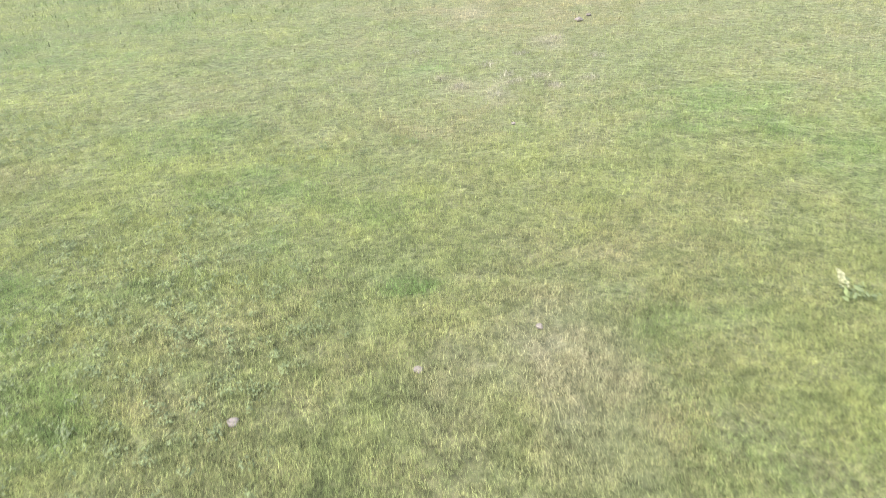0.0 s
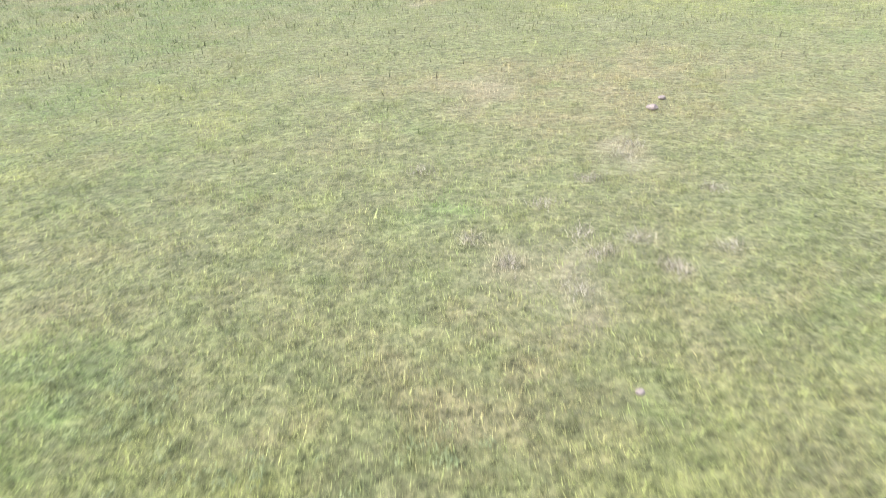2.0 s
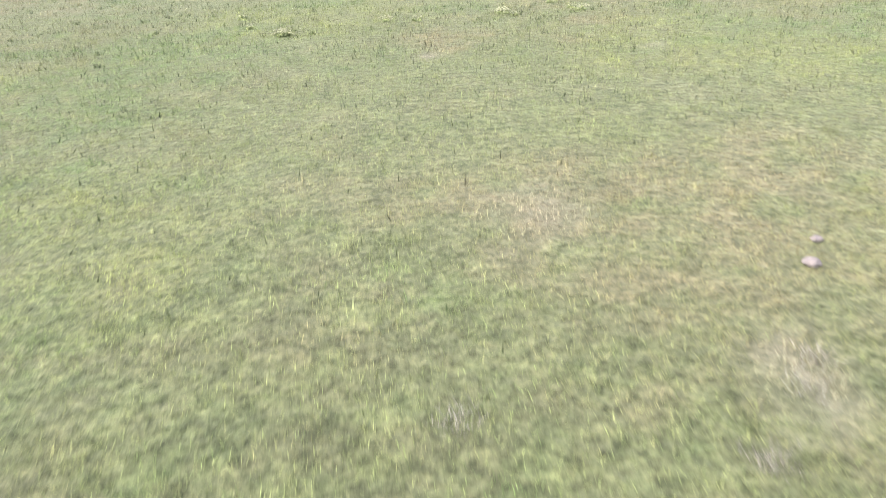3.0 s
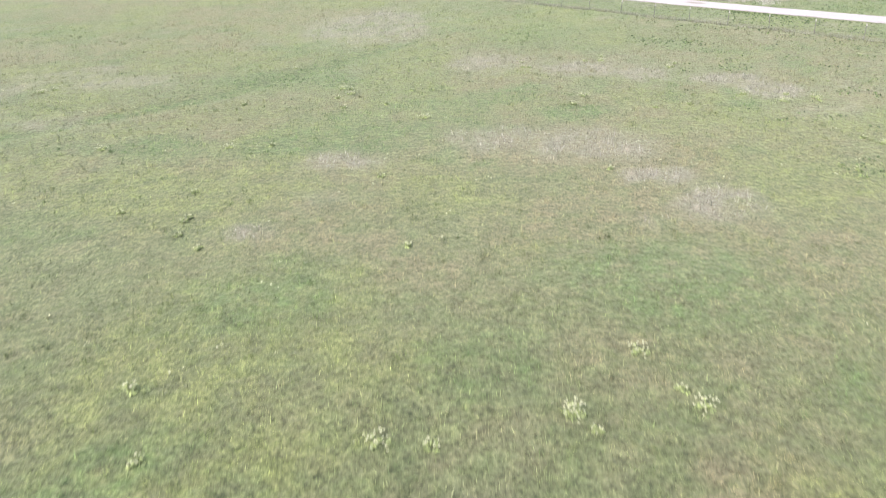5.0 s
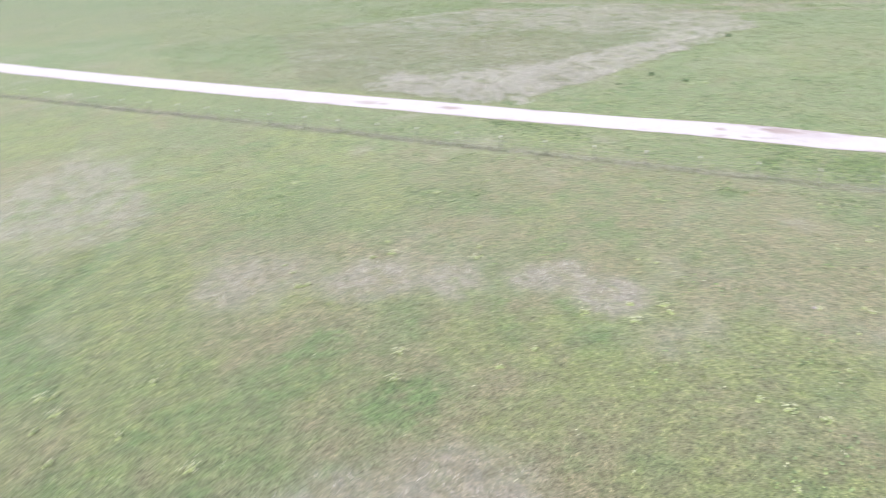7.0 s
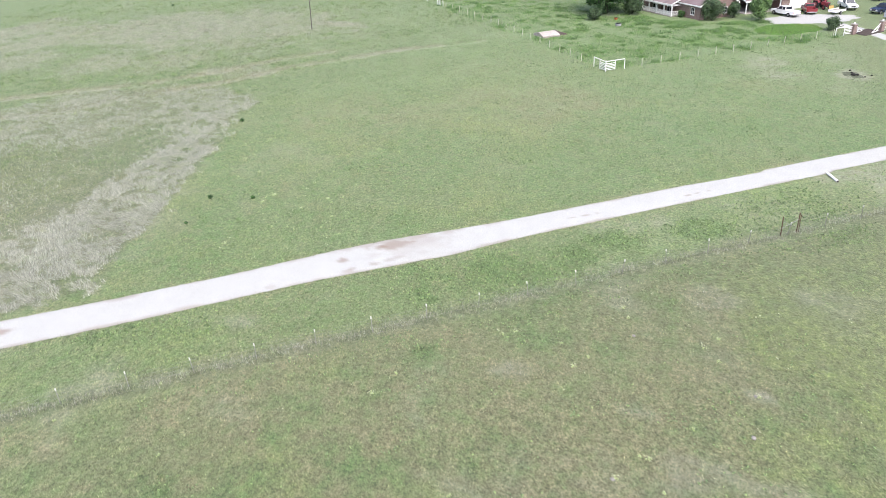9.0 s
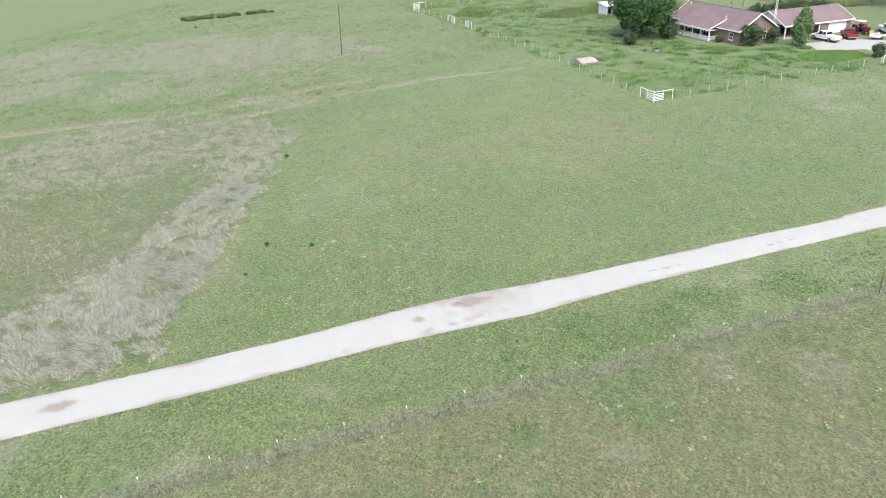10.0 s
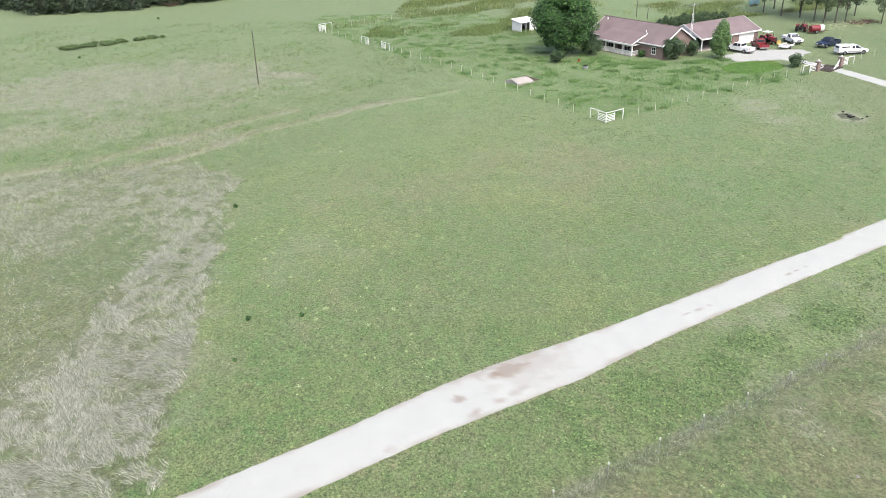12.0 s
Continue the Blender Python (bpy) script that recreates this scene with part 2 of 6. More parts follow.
GRAY_PATCHES = [
    (4.9, 91.2, 2.8, 4.1, -10, 0.6),
    (11.9, 87.3, 4.1, 1.4, -10, 0.8),
    (15.6, 85.1, 2.2, 2.3, -10, 0.8),
    (19.3, 82.9, 3.3, 1.9, -9, 0.9),
    (21.4, 79.2, 1.6, 1.5, -11, 0.9),
    (8.0, 70.5, 3.2, 2.8, -9, 0.7),
    (3.5, 72.6, 2.5, 2.2, -7, 0.6),
    (5.8, 91.2, 3.8, 2.6, -48, 0.6),
    (45.0, 123.3, 10.4, 7.1, -13, 0.7),
    (135.6, 167.6, 31.6, 22.9, -91, 0.6),
    (80.9, 147.2, 10.6, 13.6, -88, 0.4),
    (142.6, 143.0, 5.7, 3.5, -92, 0.9),
    (120.9, 59.1, 3.2, 5.0, -90, 0.6),
    (114.9, 48.3, 2.1, 3.1, -90, 1.0),
    (37.1, 101.3, 2.8, 0.9, -77, 0.5),
    (120.9, 60.0, 3.4, 5.5, -90, 0.5),
    (125.7, 49.6, 3.9, 4.9, -91, 0.35),
    (112.2, 57.8, 3.0, 3.4, -90, 0.6),
    (124.4, 211.4, 7.7, 17.0, -84, 0.7),
    (122.8, 198.2, 8.9, 17.8, -84, 0.7),
    (133.1, 186.7, 10.4, 18.5, -85, 0.7),
    (131.7, 170.0, 8.3, 14.7, -84, 0.8),
    (136.0, 157.8, 9.6, 14.3, -85, 0.6),
    (101.7, 186.8, 7.5, 11.5, -82, 0.6),
    (104.0, 170.3, 8.4, 9.2, -82, 0.55),
    (107.0, 156.4, 7.0, 7.4, -83, 0.5),
    (102.3, 140.0, 7.9, 4.2, -81, 0.5),
    (67.0, 152.8, 3.8, 7.1, -79, 0.5),
    (73.9, 147.3, 3.5, 4.3, -80, 0.5),
    (78.3, 143.5, 2.6, 3.0, -79, 0.6),
    (-3.4, 112.6, 7.0, 9.2, -33, 0.6),
    (0.7, 28.8, 1.0, 1.2, -6, 0.5),
    (48.8, 67.2, 1.8, 1.5, -77, 0.5),
    (37.0, 79.5, 1.3, 0.8, -77, 0.5),
    (38.2, 65.0, 0.5, 0.5, -68, 0.8),
    (35.1, 71.8, 1.0, 0.6, -79, 0.4),
    (1.8, 20.5, 0.35, 0.3, 0, 0.9),
    (2.5, 20.8, 0.4, 0.3, 0, 0.8),
    (2.7, 19.9, 0.35, 0.4, 0, 0.9),
    (1.4, 19.4, 0.3, 0.5, 0, 0.8),
    (3.5, 20.4, 0.4, 0.4, 0, 0.8),
    (0.2, 21.0, 0.4, 0.35, 0, 0.6),
    (0.6, 20.2, 0.4, 0.35, 0, 0.6),
    (3.0, 24.1, 0.5, 0.6, 0, 0.8),
    (10.4, 65.4, 1.2, 1.0, -20, 0.8),
    (11.3, 62.5, 1.6, 1.2, -20, 0.8),
    (8.0, 60.9, 0.8, 0.5, 0, 0.8),
    (-4.6, 70.0, 2.2, 1.3, -8, 0.7),
    (12.0, 86.6, 3.1, 2.5, -7, 0.8),
    (19.4, 82.7, 2.9, 2.0, -7, 0.9),
    (22.1, 78.6, 2.0, 2.0, -7, 0.9),
    (11.1, 61.6, 1.8, 1.9, -5, 0.8),
    (-5.4, 109.1, 7.7, 7.5, -9, 0.6),
    (-21.9, 89.9, 4.6, 2.8, -7, 0.6),
    (9.2, 65.7, 1.2, 0.8, -5, 0.9),
    (8.3, 70.7, 2.6, 1.8, -6, 0.6),
    (-1.0, 41.7, 0.5, 0.5, -6, 0.8),
    (6.1, 41.1, 0.6, 0.5, -6, 0.7),
    (-7.1, 42.0, 0.2, 0.3, -6, 0.9),
    (0.7, 45.1, 0.3, 0.2, -7, 0.8),
    (-8.3, 61.9, 1.1, 0.7, -5, 0.7),
]
LUSH_PATCHES = [
    (-10.1, 88.6, 6.5, 2.4, -10, 0.8),
    (-4.7, 77.7, 2.4, 1.4, -7, 0.6),
    (18.7, 75.7, 1.5, 1.4, -11, 0.9),
    (-14.3, 73.7, 2.7, 2.2, -8, 0.6),
    (10.8, 101.9, 4.5, 3.7, -10, 0.5),
    (-2.4, 15.1, 1.6, 1.0, -7, 0.5),
    (-0.8, 13.9, 1.1, 0.8, -10, 0.4),
    (-4.5, 18.0, 1.7, 1.4, -7, 0.5),
    (48.6, 83.6, 8.4, 3.4, -76, 0.7),
    (64.0, 59.8, 5.4, 6.0, -77, 0.5),
    (146.2, 56.0, 7.8, 6.3, -92, 1.0),
    (141.5, 72.5, 23.8, 14.3, -92, 0.6),
    (128.0, 87.8, 12.7, 6.9, -91, 0.5),
    (110.5, 113.1, 20.9, 20.3, -90, 0.5),
    (34.6, 108.9, 8.1, 1.8, -76, 0.5),
    (3.3, 8.8, 1.0, 0.7, 0, 0.25),
    (2.6, 11.0, 0.9, 0.6, -6, 0.3),
    (49.2, 84.6, 2.3, 3.0, -75, 1),
    (44.6, 88.2, 1.9, 2.0, -78, 0.9),
    (52.5, 78.3, 2.7, 2.1, -77, 0.8),
    (56.3, 75.3, 2.8, 2.0, -77, 1),
    (60.0, 68.1, 2.8, 2.1, -77, 1),
    (36.6, 85.0, 1.2, 1.6, -76, 0.7),
    (41.1, 78.4, 2.7, 2.0, -77, 0.6),
    (39.6, 73.6, 1.8, 2.3, -77, 0.5),
    (-0.1, 11.7, 0.4, 0.25, 0, 1.0),
    (-3.7, 11.9, 0.55, 0.3, 0, 0.9),
    (-0.1, 22.4, 0.8, 0.6, 0, 0.7),
    (-6.0, 74.0, 6.0, 2.0, 12, 0.6),
    (6.0, 82.0, 4.0, 1.2, 20, 0.7),
    (8.5, 76.3, 2.5, 1.6, -6, 0.8),
    (-16.3, 73.8, 4.5, 1.5, -6, 0.7),
    (-5.7, 72.2, 3.8, 1.2, -6, 0.7),
    (-9.5, 88.3, 6.6, 2.3, -7, 0.6),
    (6.6, 56.6, 3.8, 3.4, -10, 0.6),
    (-9.4, 44.0, 1.5, 1.0, -7, 0.7),
    (-6.4, 56.4, 3.2, 2.7, -9, 0.6),
    (0.2, 52.3, 2.2, 2.1, -9, 0.5),
]
LIME_PATCHES = [
    (18.7, 75.7, 1.7, 1.5, -10, 0.9),
    (-12.5, 67.1, 3.5, 1.8, -7, 0.9),
    (-6.8, 66.4, 2.8, 1.3, -6, 0.6),
    (18.6, 74.8, 2.3, 3.9, -10, 0.9),
    (-2.2, 68.5, 3.0, 1.5, -8, 0.5),
    (9.4, 102.8, 4.1, 5.2, -51, 0.6),
    (12.5, 72.9, 2.1, 1.5, -8, 0.6),
    (7.4, 45.9, 1.8, 1.5, -6, 0.6),
    (-12.9, 67.0, 8.0, 3.5, -12, 0.8),
    (14.1, 78.8, 2.5, 2.3, -48, 0.6),
    (-10.6, 80.2, 3.4, 2.4, -10, 0.5),
    (4.7, 14.3, 1.3, 1.2, -4, 0.25),
    (-0.6, 14.2, 1.7, 1.1, -3, 0.5),
    (-2.6, 16.1, 1.3, 0.7, -4, 0.6),
    (-8.1, 29.7, 2.1, 2.0, -8, 0.6),
    (19.6, 76.4, 3.9, 2.8, -7, 1),
    (-15.4, 68.6, 2.7, 1.4, -5, 1),
    (-11.2, 66.4, 2.9, 1.2, -5, 0.9),
    (-17.3, 97.9, 7.0, 3.6, -8, 0.7),
    (0.5, 63.4, 2.6, 1.3, -5, 0.6),
    (5.7, 79.4, 2.7, 2.1, -7, 0.6),
    (17.8, 74.8, 3.6, 2.9, -14, 0.8),
    (7.6, 42.7, 0.7, 1.2, -7, 0.8),
]

DRIVE = [(100, 22), (118, 29.5), (131, 35.2), (139, 38.6), (144.6, 41.0), (148.5, 43.2), (152, 45.5), (158, 50)]
HAY_BAND = [(87, 127.4), (81.7, 127.9), (77.7, 126.7), (73.7, 126.0), (69.6, 126.1), (71.3, 124.9), (74.8, 124.6), (68.8, 122.6), (64.2, 121.5), (56.4, 119.3), (50.2, 117.3), (44.2, 115.6), (38.5, 114.0), (33.5, 118.0), (27, 129), (32, 134), (42.8, 127.4), (49.4, 127.1), (52.4, 127.6), (59.5, 128.5), (63.7, 129.0), (68.5, 128.6), (75.1, 132.0), (82.0, 141.3), (87, 137)]
HAY_FIELD = HAY_BAND[:13] + [(33.5, 118.0), (22, 136), (28, 172), (62, 172), (88, 158), (94, 138)]
ROAD_LINE = [(-420, 720), (-130, 328), (-49, 226), (-1.8, 160.0), (21.2, 129.3), (29.3, 118.8), (35.6, 110.5), (40.5, 104.3), (45.9, 97.6), (51.5, 90.1), (57.8, 81.8), (64.8, 72.7), (75.3, 59.0), (110, 13.5), (420, -400)]
TRACKS = [[(66, 172), (78.5, 154.3), (85.3, 150.1), (89.4, 146.3), (94.9, 140.5), (99.7, 136.9), (105.4, 134.2), (111.1, 129.1), (116.6, 123.5), (121.5, 119.1), (126.0, 112.3), (130.4, 107.1)], [(74, 178), (87.4, 161.1), (92.4, 152.2), (103.4, 143.0), (114.0, 136.6), (118.2, 131.5)]]
TYRES = [(150, 114), (134.1, 102.5), (121.2, 96.8), (107.4, 90.5), (99.5, 86.1), (92.9, 81.6)]
MOWN_LINE = [(-36, 71), (-23.7, 77.9), (-18.8, 81.2), (-13.6, 84.8), (-10.1, 89.2), (-7.8, 91.2), (-4.7, 95.3), (-0.6, 101.3)]
FENCE_LINE = [(-120, 296), (24.9, 107.9), (63.6, 57.6), (160, -68)]


def lattice(ix, iy, seed):
    h = np.sin(ix * 127.1 + iy * 311.7 + seed * 74.7) * 43758.5453
    return h - np.floor(h)


def value_noise(x, y, seed=0):
    ix, iy = np.floor(x), np.floor(y)
    fx, fy = x - ix, y - iy
    fx, fy = fx * fx * (3 - 2 * fx), fy * fy * (3 - 2 * fy)
    a, b = lattice(ix, iy, seed), lattice(ix + 1, iy, seed)
    c, d = lattice(ix, iy + 1, seed), lattice(ix + 1, iy + 1, seed)
    return (a * (1 - fx) + b * fx) * (1 - fy) + (c * (1 - fx) + d * fx) * fy


def cloud(x, y, size, seed, octaves=4):
    total, weight, amp = 0.0, 0.0, 1.0
    for o in range(octaves):
        k = 2.03 ** o / size
        total = total + amp * value_noise(x * k + 17.3 * o, y * k - 9.1 * o, seed + o)
        weight, amp = weight + amp, amp * 0.55
    return total / weight


def smooth(v, lo, hi):
    v = np.clip((v - lo) / (hi - lo), 0, 1)
    return v * v * (3 - 2 * v)


def patch_sum(x, y, patches, seed):
    out = np.zeros_like(x)
    ragged = cloud(x, y, 3.0, seed, 4) - 0.5
    for px, py, r1, r2, turn, amount in patches:
        c, s = math.cos(radians(turn)), math.sin(radians(turn))
        reach = 2.2 * max(r1, r2)
        k = np.nonzero((np.abs(x - px) < reach) & (np.abs(y - py) < reach))[0]
        if len(k) == 0:
            continue
        u, v = ((x[k] - px) * c + (y[k] - py) * s) / r1, (-(x[k] - px) * s + (y[k] - py) * c) / r2
        d = np.sqrt(u * u + v * v)
        out[k] = np.maximum(out[k], amount * (1 - smooth(d + 1.5 * ragged[k], 0.45, 1.35)))
    return out


def line_distance(x, y, line):
    best = np.full_like(x, 1e9)
    for (ax, ay), (bx, by) in zip(line, line[1:]):
        dx, dy = bx - ax, by - ay
        t = np.clip(((x - ax) * dx + (y - ay) * dy) / (dx * dx + dy * dy), 0, 1)
        best = np.minimum(best, np.hypot(x - ax - t * dx, y - ay - t * dy))
    return best


def inside(x, y, poly):
    hit = np.zeros(x.shape, bool)
    for (ax, ay), (bx, by) in zip(poly, poly[1:] + poly[:1]):
        cross = (ay > y) != (by > y)
        hit ^= cross & (x < (bx - ax) * (y - ay) / (by - ay + 1e-12) + ax)
    return hit


def hay_mask(x, y):
    """How thick the uncut hay lies: dense along the mown edge, in drifts further in."""
    wx, wy = x + 3.6 * (cloud(x, y, 1.1, 51) - 0.5), y + 3.6 * (cloud(x, y, 1.1, 57) - 0.5)
    wx, wy = wx + 2.2 * (cloud(x, y, 6, 253) - 0.5), wy + 2.2 * (cloud(x, y, 6, 257) - 0.5)
    drift = smooth(0.5 * cloud(x * 0.6 + y * 0.8, (y * 0.6 - x * 0.8) * 0.45, 6, 53) + 0.5 * cloud(x, y, 2.5, 59), 0.36, 0.6)
    band = inside(wx, wy, HAY_BAND)
    field = inside(wx, wy, HAY_FIELD)
    top = smooth(x * 0.79 + y * 0.61, 132, 140) * (1 - smooth(x * 0.79 + y * 0.61, 158, 170))
    rift = smooth(cloud(x, y, 1.1, 63, 3), 0.3, 0.5)
    return np.clip(rift * (band * (0.62 + 0.4 * drift) * (1 - 0.4 * smooth(x, 68, 82)) + field * ~band * (0.03 + (0.1 + 0.24 * top) * drift)), 0, 1)


def beyond_road(x, y):
    """How far a place lies on the house's side of the road (metres, negative on the pasture's side)."""
    return (x - 45.9) * 0.79 + (y - 97.6) * 0.613


def road_half(x, y):
    """The road's half width: a worn bulge on the house's side, narrower further on."""
    far = np.interp(y, [65, 69, 84, 87.5, 90.5, 93, 96, 99, 103, 130], [1.6, 1.88, 1.95, 2.15, 2.45, 2.58, 2.48, 2.22, 2.02, 2.0])
    near = np.interp(y, [60, 75, 82, 86, 89, 95, 99, 118], [1.45, 1.42, 1.5, 1.75, 2.1, 1.95, 1.85, 2.05])
    return np.where(beyond_road(x, y) > 0, far, near)


def yard_mask(x, y):
    a = (x - 111.4) * 0.79 + (y - 82.3) * 0.61
    b = (x - 111.4) * 0.65 - (y - 82.3) * 0.76
    return smooth(a, -0.3, 1) * smooth(b, -0.3, 1) * (b < 48) * (a < 105)


def tones(x, y):
    near_road = line_distance(x, y, ROAD_LINE)
    far = beyond_road(x, y)
    a, b, c = cloud(x, y, 14, 3), cloud(x, y, 2.6, 11), cloud(x, y, 30, 23)
    dry = (0.38 + 0.38 * smooth(y, 45, 65)) * smooth(0.55 * a + 0.45 * b, 0.36, 0.66)
    lush = 0.6 * smooth(0.5 * cloud(x, y, 9, 31) + 0.5 * cloud(x, y, 1.9, 37), 0.5, 0.68)
    gray = 0.5 * smooth(cloud(x, y, 5, 43) * 0.6 + c * 0.4, 0.55, 0.72)
    # mown and greener on the far side and on the verge between fence and road
    field = smooth(far, -3, 3)
    dry, gray, lush = dry * (1 - 0.35 * field), gray * (1 - 0.5 * field), lush * (1 - 0.2 * field) + 0.55 * field * smooth(cloud(x, y, 18, 41), 0.38, 0.64)
    lush = np.maximum(lush, 0.62 * smooth(far, 28, 70) * (0.5 + cloud(x, y, 5, 227)))
    grazed = smooth(x, 22, 38) * (far < 0)
    dry, lush = np.maximum(dry, grazed * 0.75 * smooth(cloud(x, y, 7, 45), 0.34, 0.62)), lush * (1 - 0.2 * grazed)
    verge = (1 - smooth(near_road, 8, 11)) * (far < 0)
    lush = np.maximum(lush, verge * 0.55 * cloud(x, y, 4, 61) ** 0.5)
    dry = dry * (1 - 0.5 * verge)
    dry = np.maximum(dry, patch_sum(x, y, DRY_PATCHES, 71))
    gray = np.maximum(gray, 0.9 * patch_sum(x, y, GRAY_PATCHES, 79))
    l2 = patch_sum(x, y, LUSH_PATCHES, 83)
    lush, gray = np.maximum(lush, l2), gray * (1 - 0.8 * l2)
    hay = hay_mask(x, y)
    rough = inside(x, y, HAY_FIELD) * smooth(cloud(x, y, 3.5, 229), 0.3, 0.6)
    dry, gray, lush = np.maximum(dry, 0.35 * rough), np.maximum(gray, 0.1 * rough), lush * (1 - 0.4 * rough)
    gray = np.maximum(gray, 0.3 * hay)
    lush = lush * (1 - 0.9 * hay)
    yard = yard_mask(x, y)
    lush, gray, dry = np.maximum(lush, 0.95 * yard * (0.5 + 0.6 * b)), gray * (1 - yard), dry * (1 - 0.5 * yard)
    for t in TRACKS:
        on = (1 - smooth(line_distance(x, y, t), 0.6, 2.0)) * (0.75 + b) * smooth(cloud(x, y, 4, 211), 0.2, 0.5)
        dry, gray, lush = np.maximum(dry, on), np.maximum(gray, 0.5 * on), lush * (1 - np.clip(on, 0, 1))
    dry = np.maximum(dry, 0.6 * (1 - smooth(np.abs(line_distance(x, y, TYRES) - 0.8), 0.2, 0.7)))
    lush = np.maximum(lush, 0.75 * (1 - smooth(line_distance(x, y, MOWN_LINE), 0.4, 1.4)))
    rank = 1 - smooth(line_distance(x, y, FENCE_LINE), 0.25, 0.95)
    gray, dry = np.maximum(gray * (1 - rank), 0.7 * rank * b), dry * (1 - 0.7 * rank)
    edge = 1 - smooth(near_road, 2.1, 3.4)
    dry = np.maximum(dry, 0.7 * edge)
    lime = np.maximum((0.7 - 0.25 * field) * smooth(cloud(x, y, 8, 205), 0.47 - 0.06 * field, 0.68), patch_sum(x, y, LIME_PATCHES, 87))
    return np.clip(dry, 0, 1), np.clip(lush, 0, 1), np.clip(gray, 0, 1), np.clip(lime, 0, 1)


def relief(x, y):
    z = 0.16 * (cloud(x, y, 11, 91, 3) - 0.5) + 0.05 * (cloud(x, y, 1.1, 95, 2) - 0.5)
    z = z - 0.2 * np.exp(-((line_distance(x, y, MOWN_LINE) / 0.9) ** 2))
    for t in TRACKS:
        z = z - 0.16 * np.exp(-((line_distance(x, y, t) / 0.8) ** 2))
    z = z - 0.14 * np.exp(-(((line_distance(x, y, FENCE_LINE)) / 0.6) ** 2))
    flat = smooth(line_distance(x, y, ROAD_LINE), 2.3, 4.5)
    return z * flat - 0.03 * (1 - flat)


def store_tones(me, dry, lush, gray, lime):
    for key, vals in (("dry", dry), ("lush", lush), ("gray", gray), ("lime", lime)):
        me.attributes.new(key, "FLOAT", "POINT").data.foreach_set("value", np.ascontiguousarray(vals, np.float32))


def mesh_of(name, verts, faces, mat, smooth_faces=False):
    """A mesh from numpy arrays: faces of one size."""
    me = bpy.data.meshes.new(name)
    k = faces.shape[1]
    me.vertices.add(len(verts))
    me.vertices.foreach_set("co", np.ascontiguousarray(verts, np.float32).ravel())
    me.loops.add(faces.size)
    me.loops.foreach_set("vertex_index", np.ascontiguousarray(faces, np.int32).ravel())
    me.polygons.add(len(faces))
    me.polygons.foreach_set("loop_start", np.arange(0, faces.size, k, dtype=np.int32))
    me.polygons.foreach_set("loop_total", np.full(len(faces), k, np.int32))
    if smooth_faces:
        me.polygons.foreach_set("use_smooth", np.ones(len(faces), bool))
    me.update(calc_edges=True)
    me.materials.append(mat)
    return me


def axis_lines(lo, a, b, hi, fine, far):
    inner = np.arange(a, b + 1e-6, fine)
    left = a - np.geomspace(fine, a - lo, far)[::-1]
    right = b + np.geomspace(fine, hi - b, far)
    return np.concatenate([left, inner, right])


def ground():
    gx = axis_lines(-2500, -45, 205, 2500, 0.8, 28)
    gy = axis_lines(-1500, 3, 215, 3000, 0.8, 28)
    x, y = (a.ravel() for a in np.meshgrid(gx, gy))
    verts = np.stack([x, y, relief(x, y)], 1)
    w, h = len(gx), len(gy)
    i = (np.arange(h - 1)[:, None] * w + np.arange(w - 1)[None]).ravel()
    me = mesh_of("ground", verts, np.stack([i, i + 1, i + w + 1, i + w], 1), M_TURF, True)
    store_tones(me, *tones(x, y))
    # thatch where grass is thick, with shade between the blades painted into its colour
    # the band from x 34 darkens the pasture like the view's dim corner
    thatch_shade = 0.14 + 0.2 * smooth(y, 14, 22) * (1 - smooth(y, 40, 55)) + 0.05 * smooth(beyond_road(x, y), 0, 4) + 0.28 * (1 - smooth(y, 11, 20)) * (1 - smooth(np.abs(x) - 4 - 0.64 * (y - 4), -1, 1)) * smooth(y, 5, 8) + 0.17 * smooth(y, 40, 52) * (1 - smooth(y, 95, 112)) * smooth(-beyond_road(x, y), 8.5, 12) + 0.26 * smooth(x + 10 * cloud(x, y, 12, 361), 34, 70) * smooth(-beyond_road(x, y), 8, 11)
    thatch_shade = np.maximum(thatch_shade, 0.32 * smooth(beyond_road(x, y), 10, 18) * smooth(y + 0.35 * x + 6 * cloud(x, y, 6, 231), 152, 166))
    thatch_shade = np.maximum(thatch_shade, 0.55 * inside(x, y, HAY_FIELD))
    thatch_shade = np.maximum(thatch_shade, 0.6 * (1 - smooth(line_distance(x, y, FENCE_LINE), 0.3, 1.0)))
    # the mown side is the more coarsely tufted
    coarse = 0.72 + 0.28 * smooth(beyond_road(x, y), -12, -8)
    me.attributes.new("coarse", "FLOAT", "POINT").data.foreach_set("value", coarse.astype(np.float32))
    me.attributes.new("thatch_shade", "FLOAT", "POINT").data.foreach_set("value", thatch_shade.astype(np.float32))
    return tagged(new("ground", me), "rolling pasture turf, green with dry and bleached patches", "pasture", kind="structure")


ground()


# ---- the white gravel road ----
def smooth_line(line, step):
    """A dense line through the given points (Catmull-Rom)."""
    p = np.array(line, float)
    out = []
    for k in range(1, len(p) - 2):
        n = max(2, int(np.hypot(*(p[k + 1] - p[k])) / step))
        t = np.linspace(0, 1, n, endpoint=False)[:, None]
        a, b, c, d = p[k - 1], p[k], p[k + 1], p[k + 2]
        out.append(0.5 * (2 * b + (c - a) * t + (2 * a - 5 * b + 4 * c - d) * t ** 2 + (3 * b - a - 3 * c + d) * t ** 3))
    return np.concatenate(out)


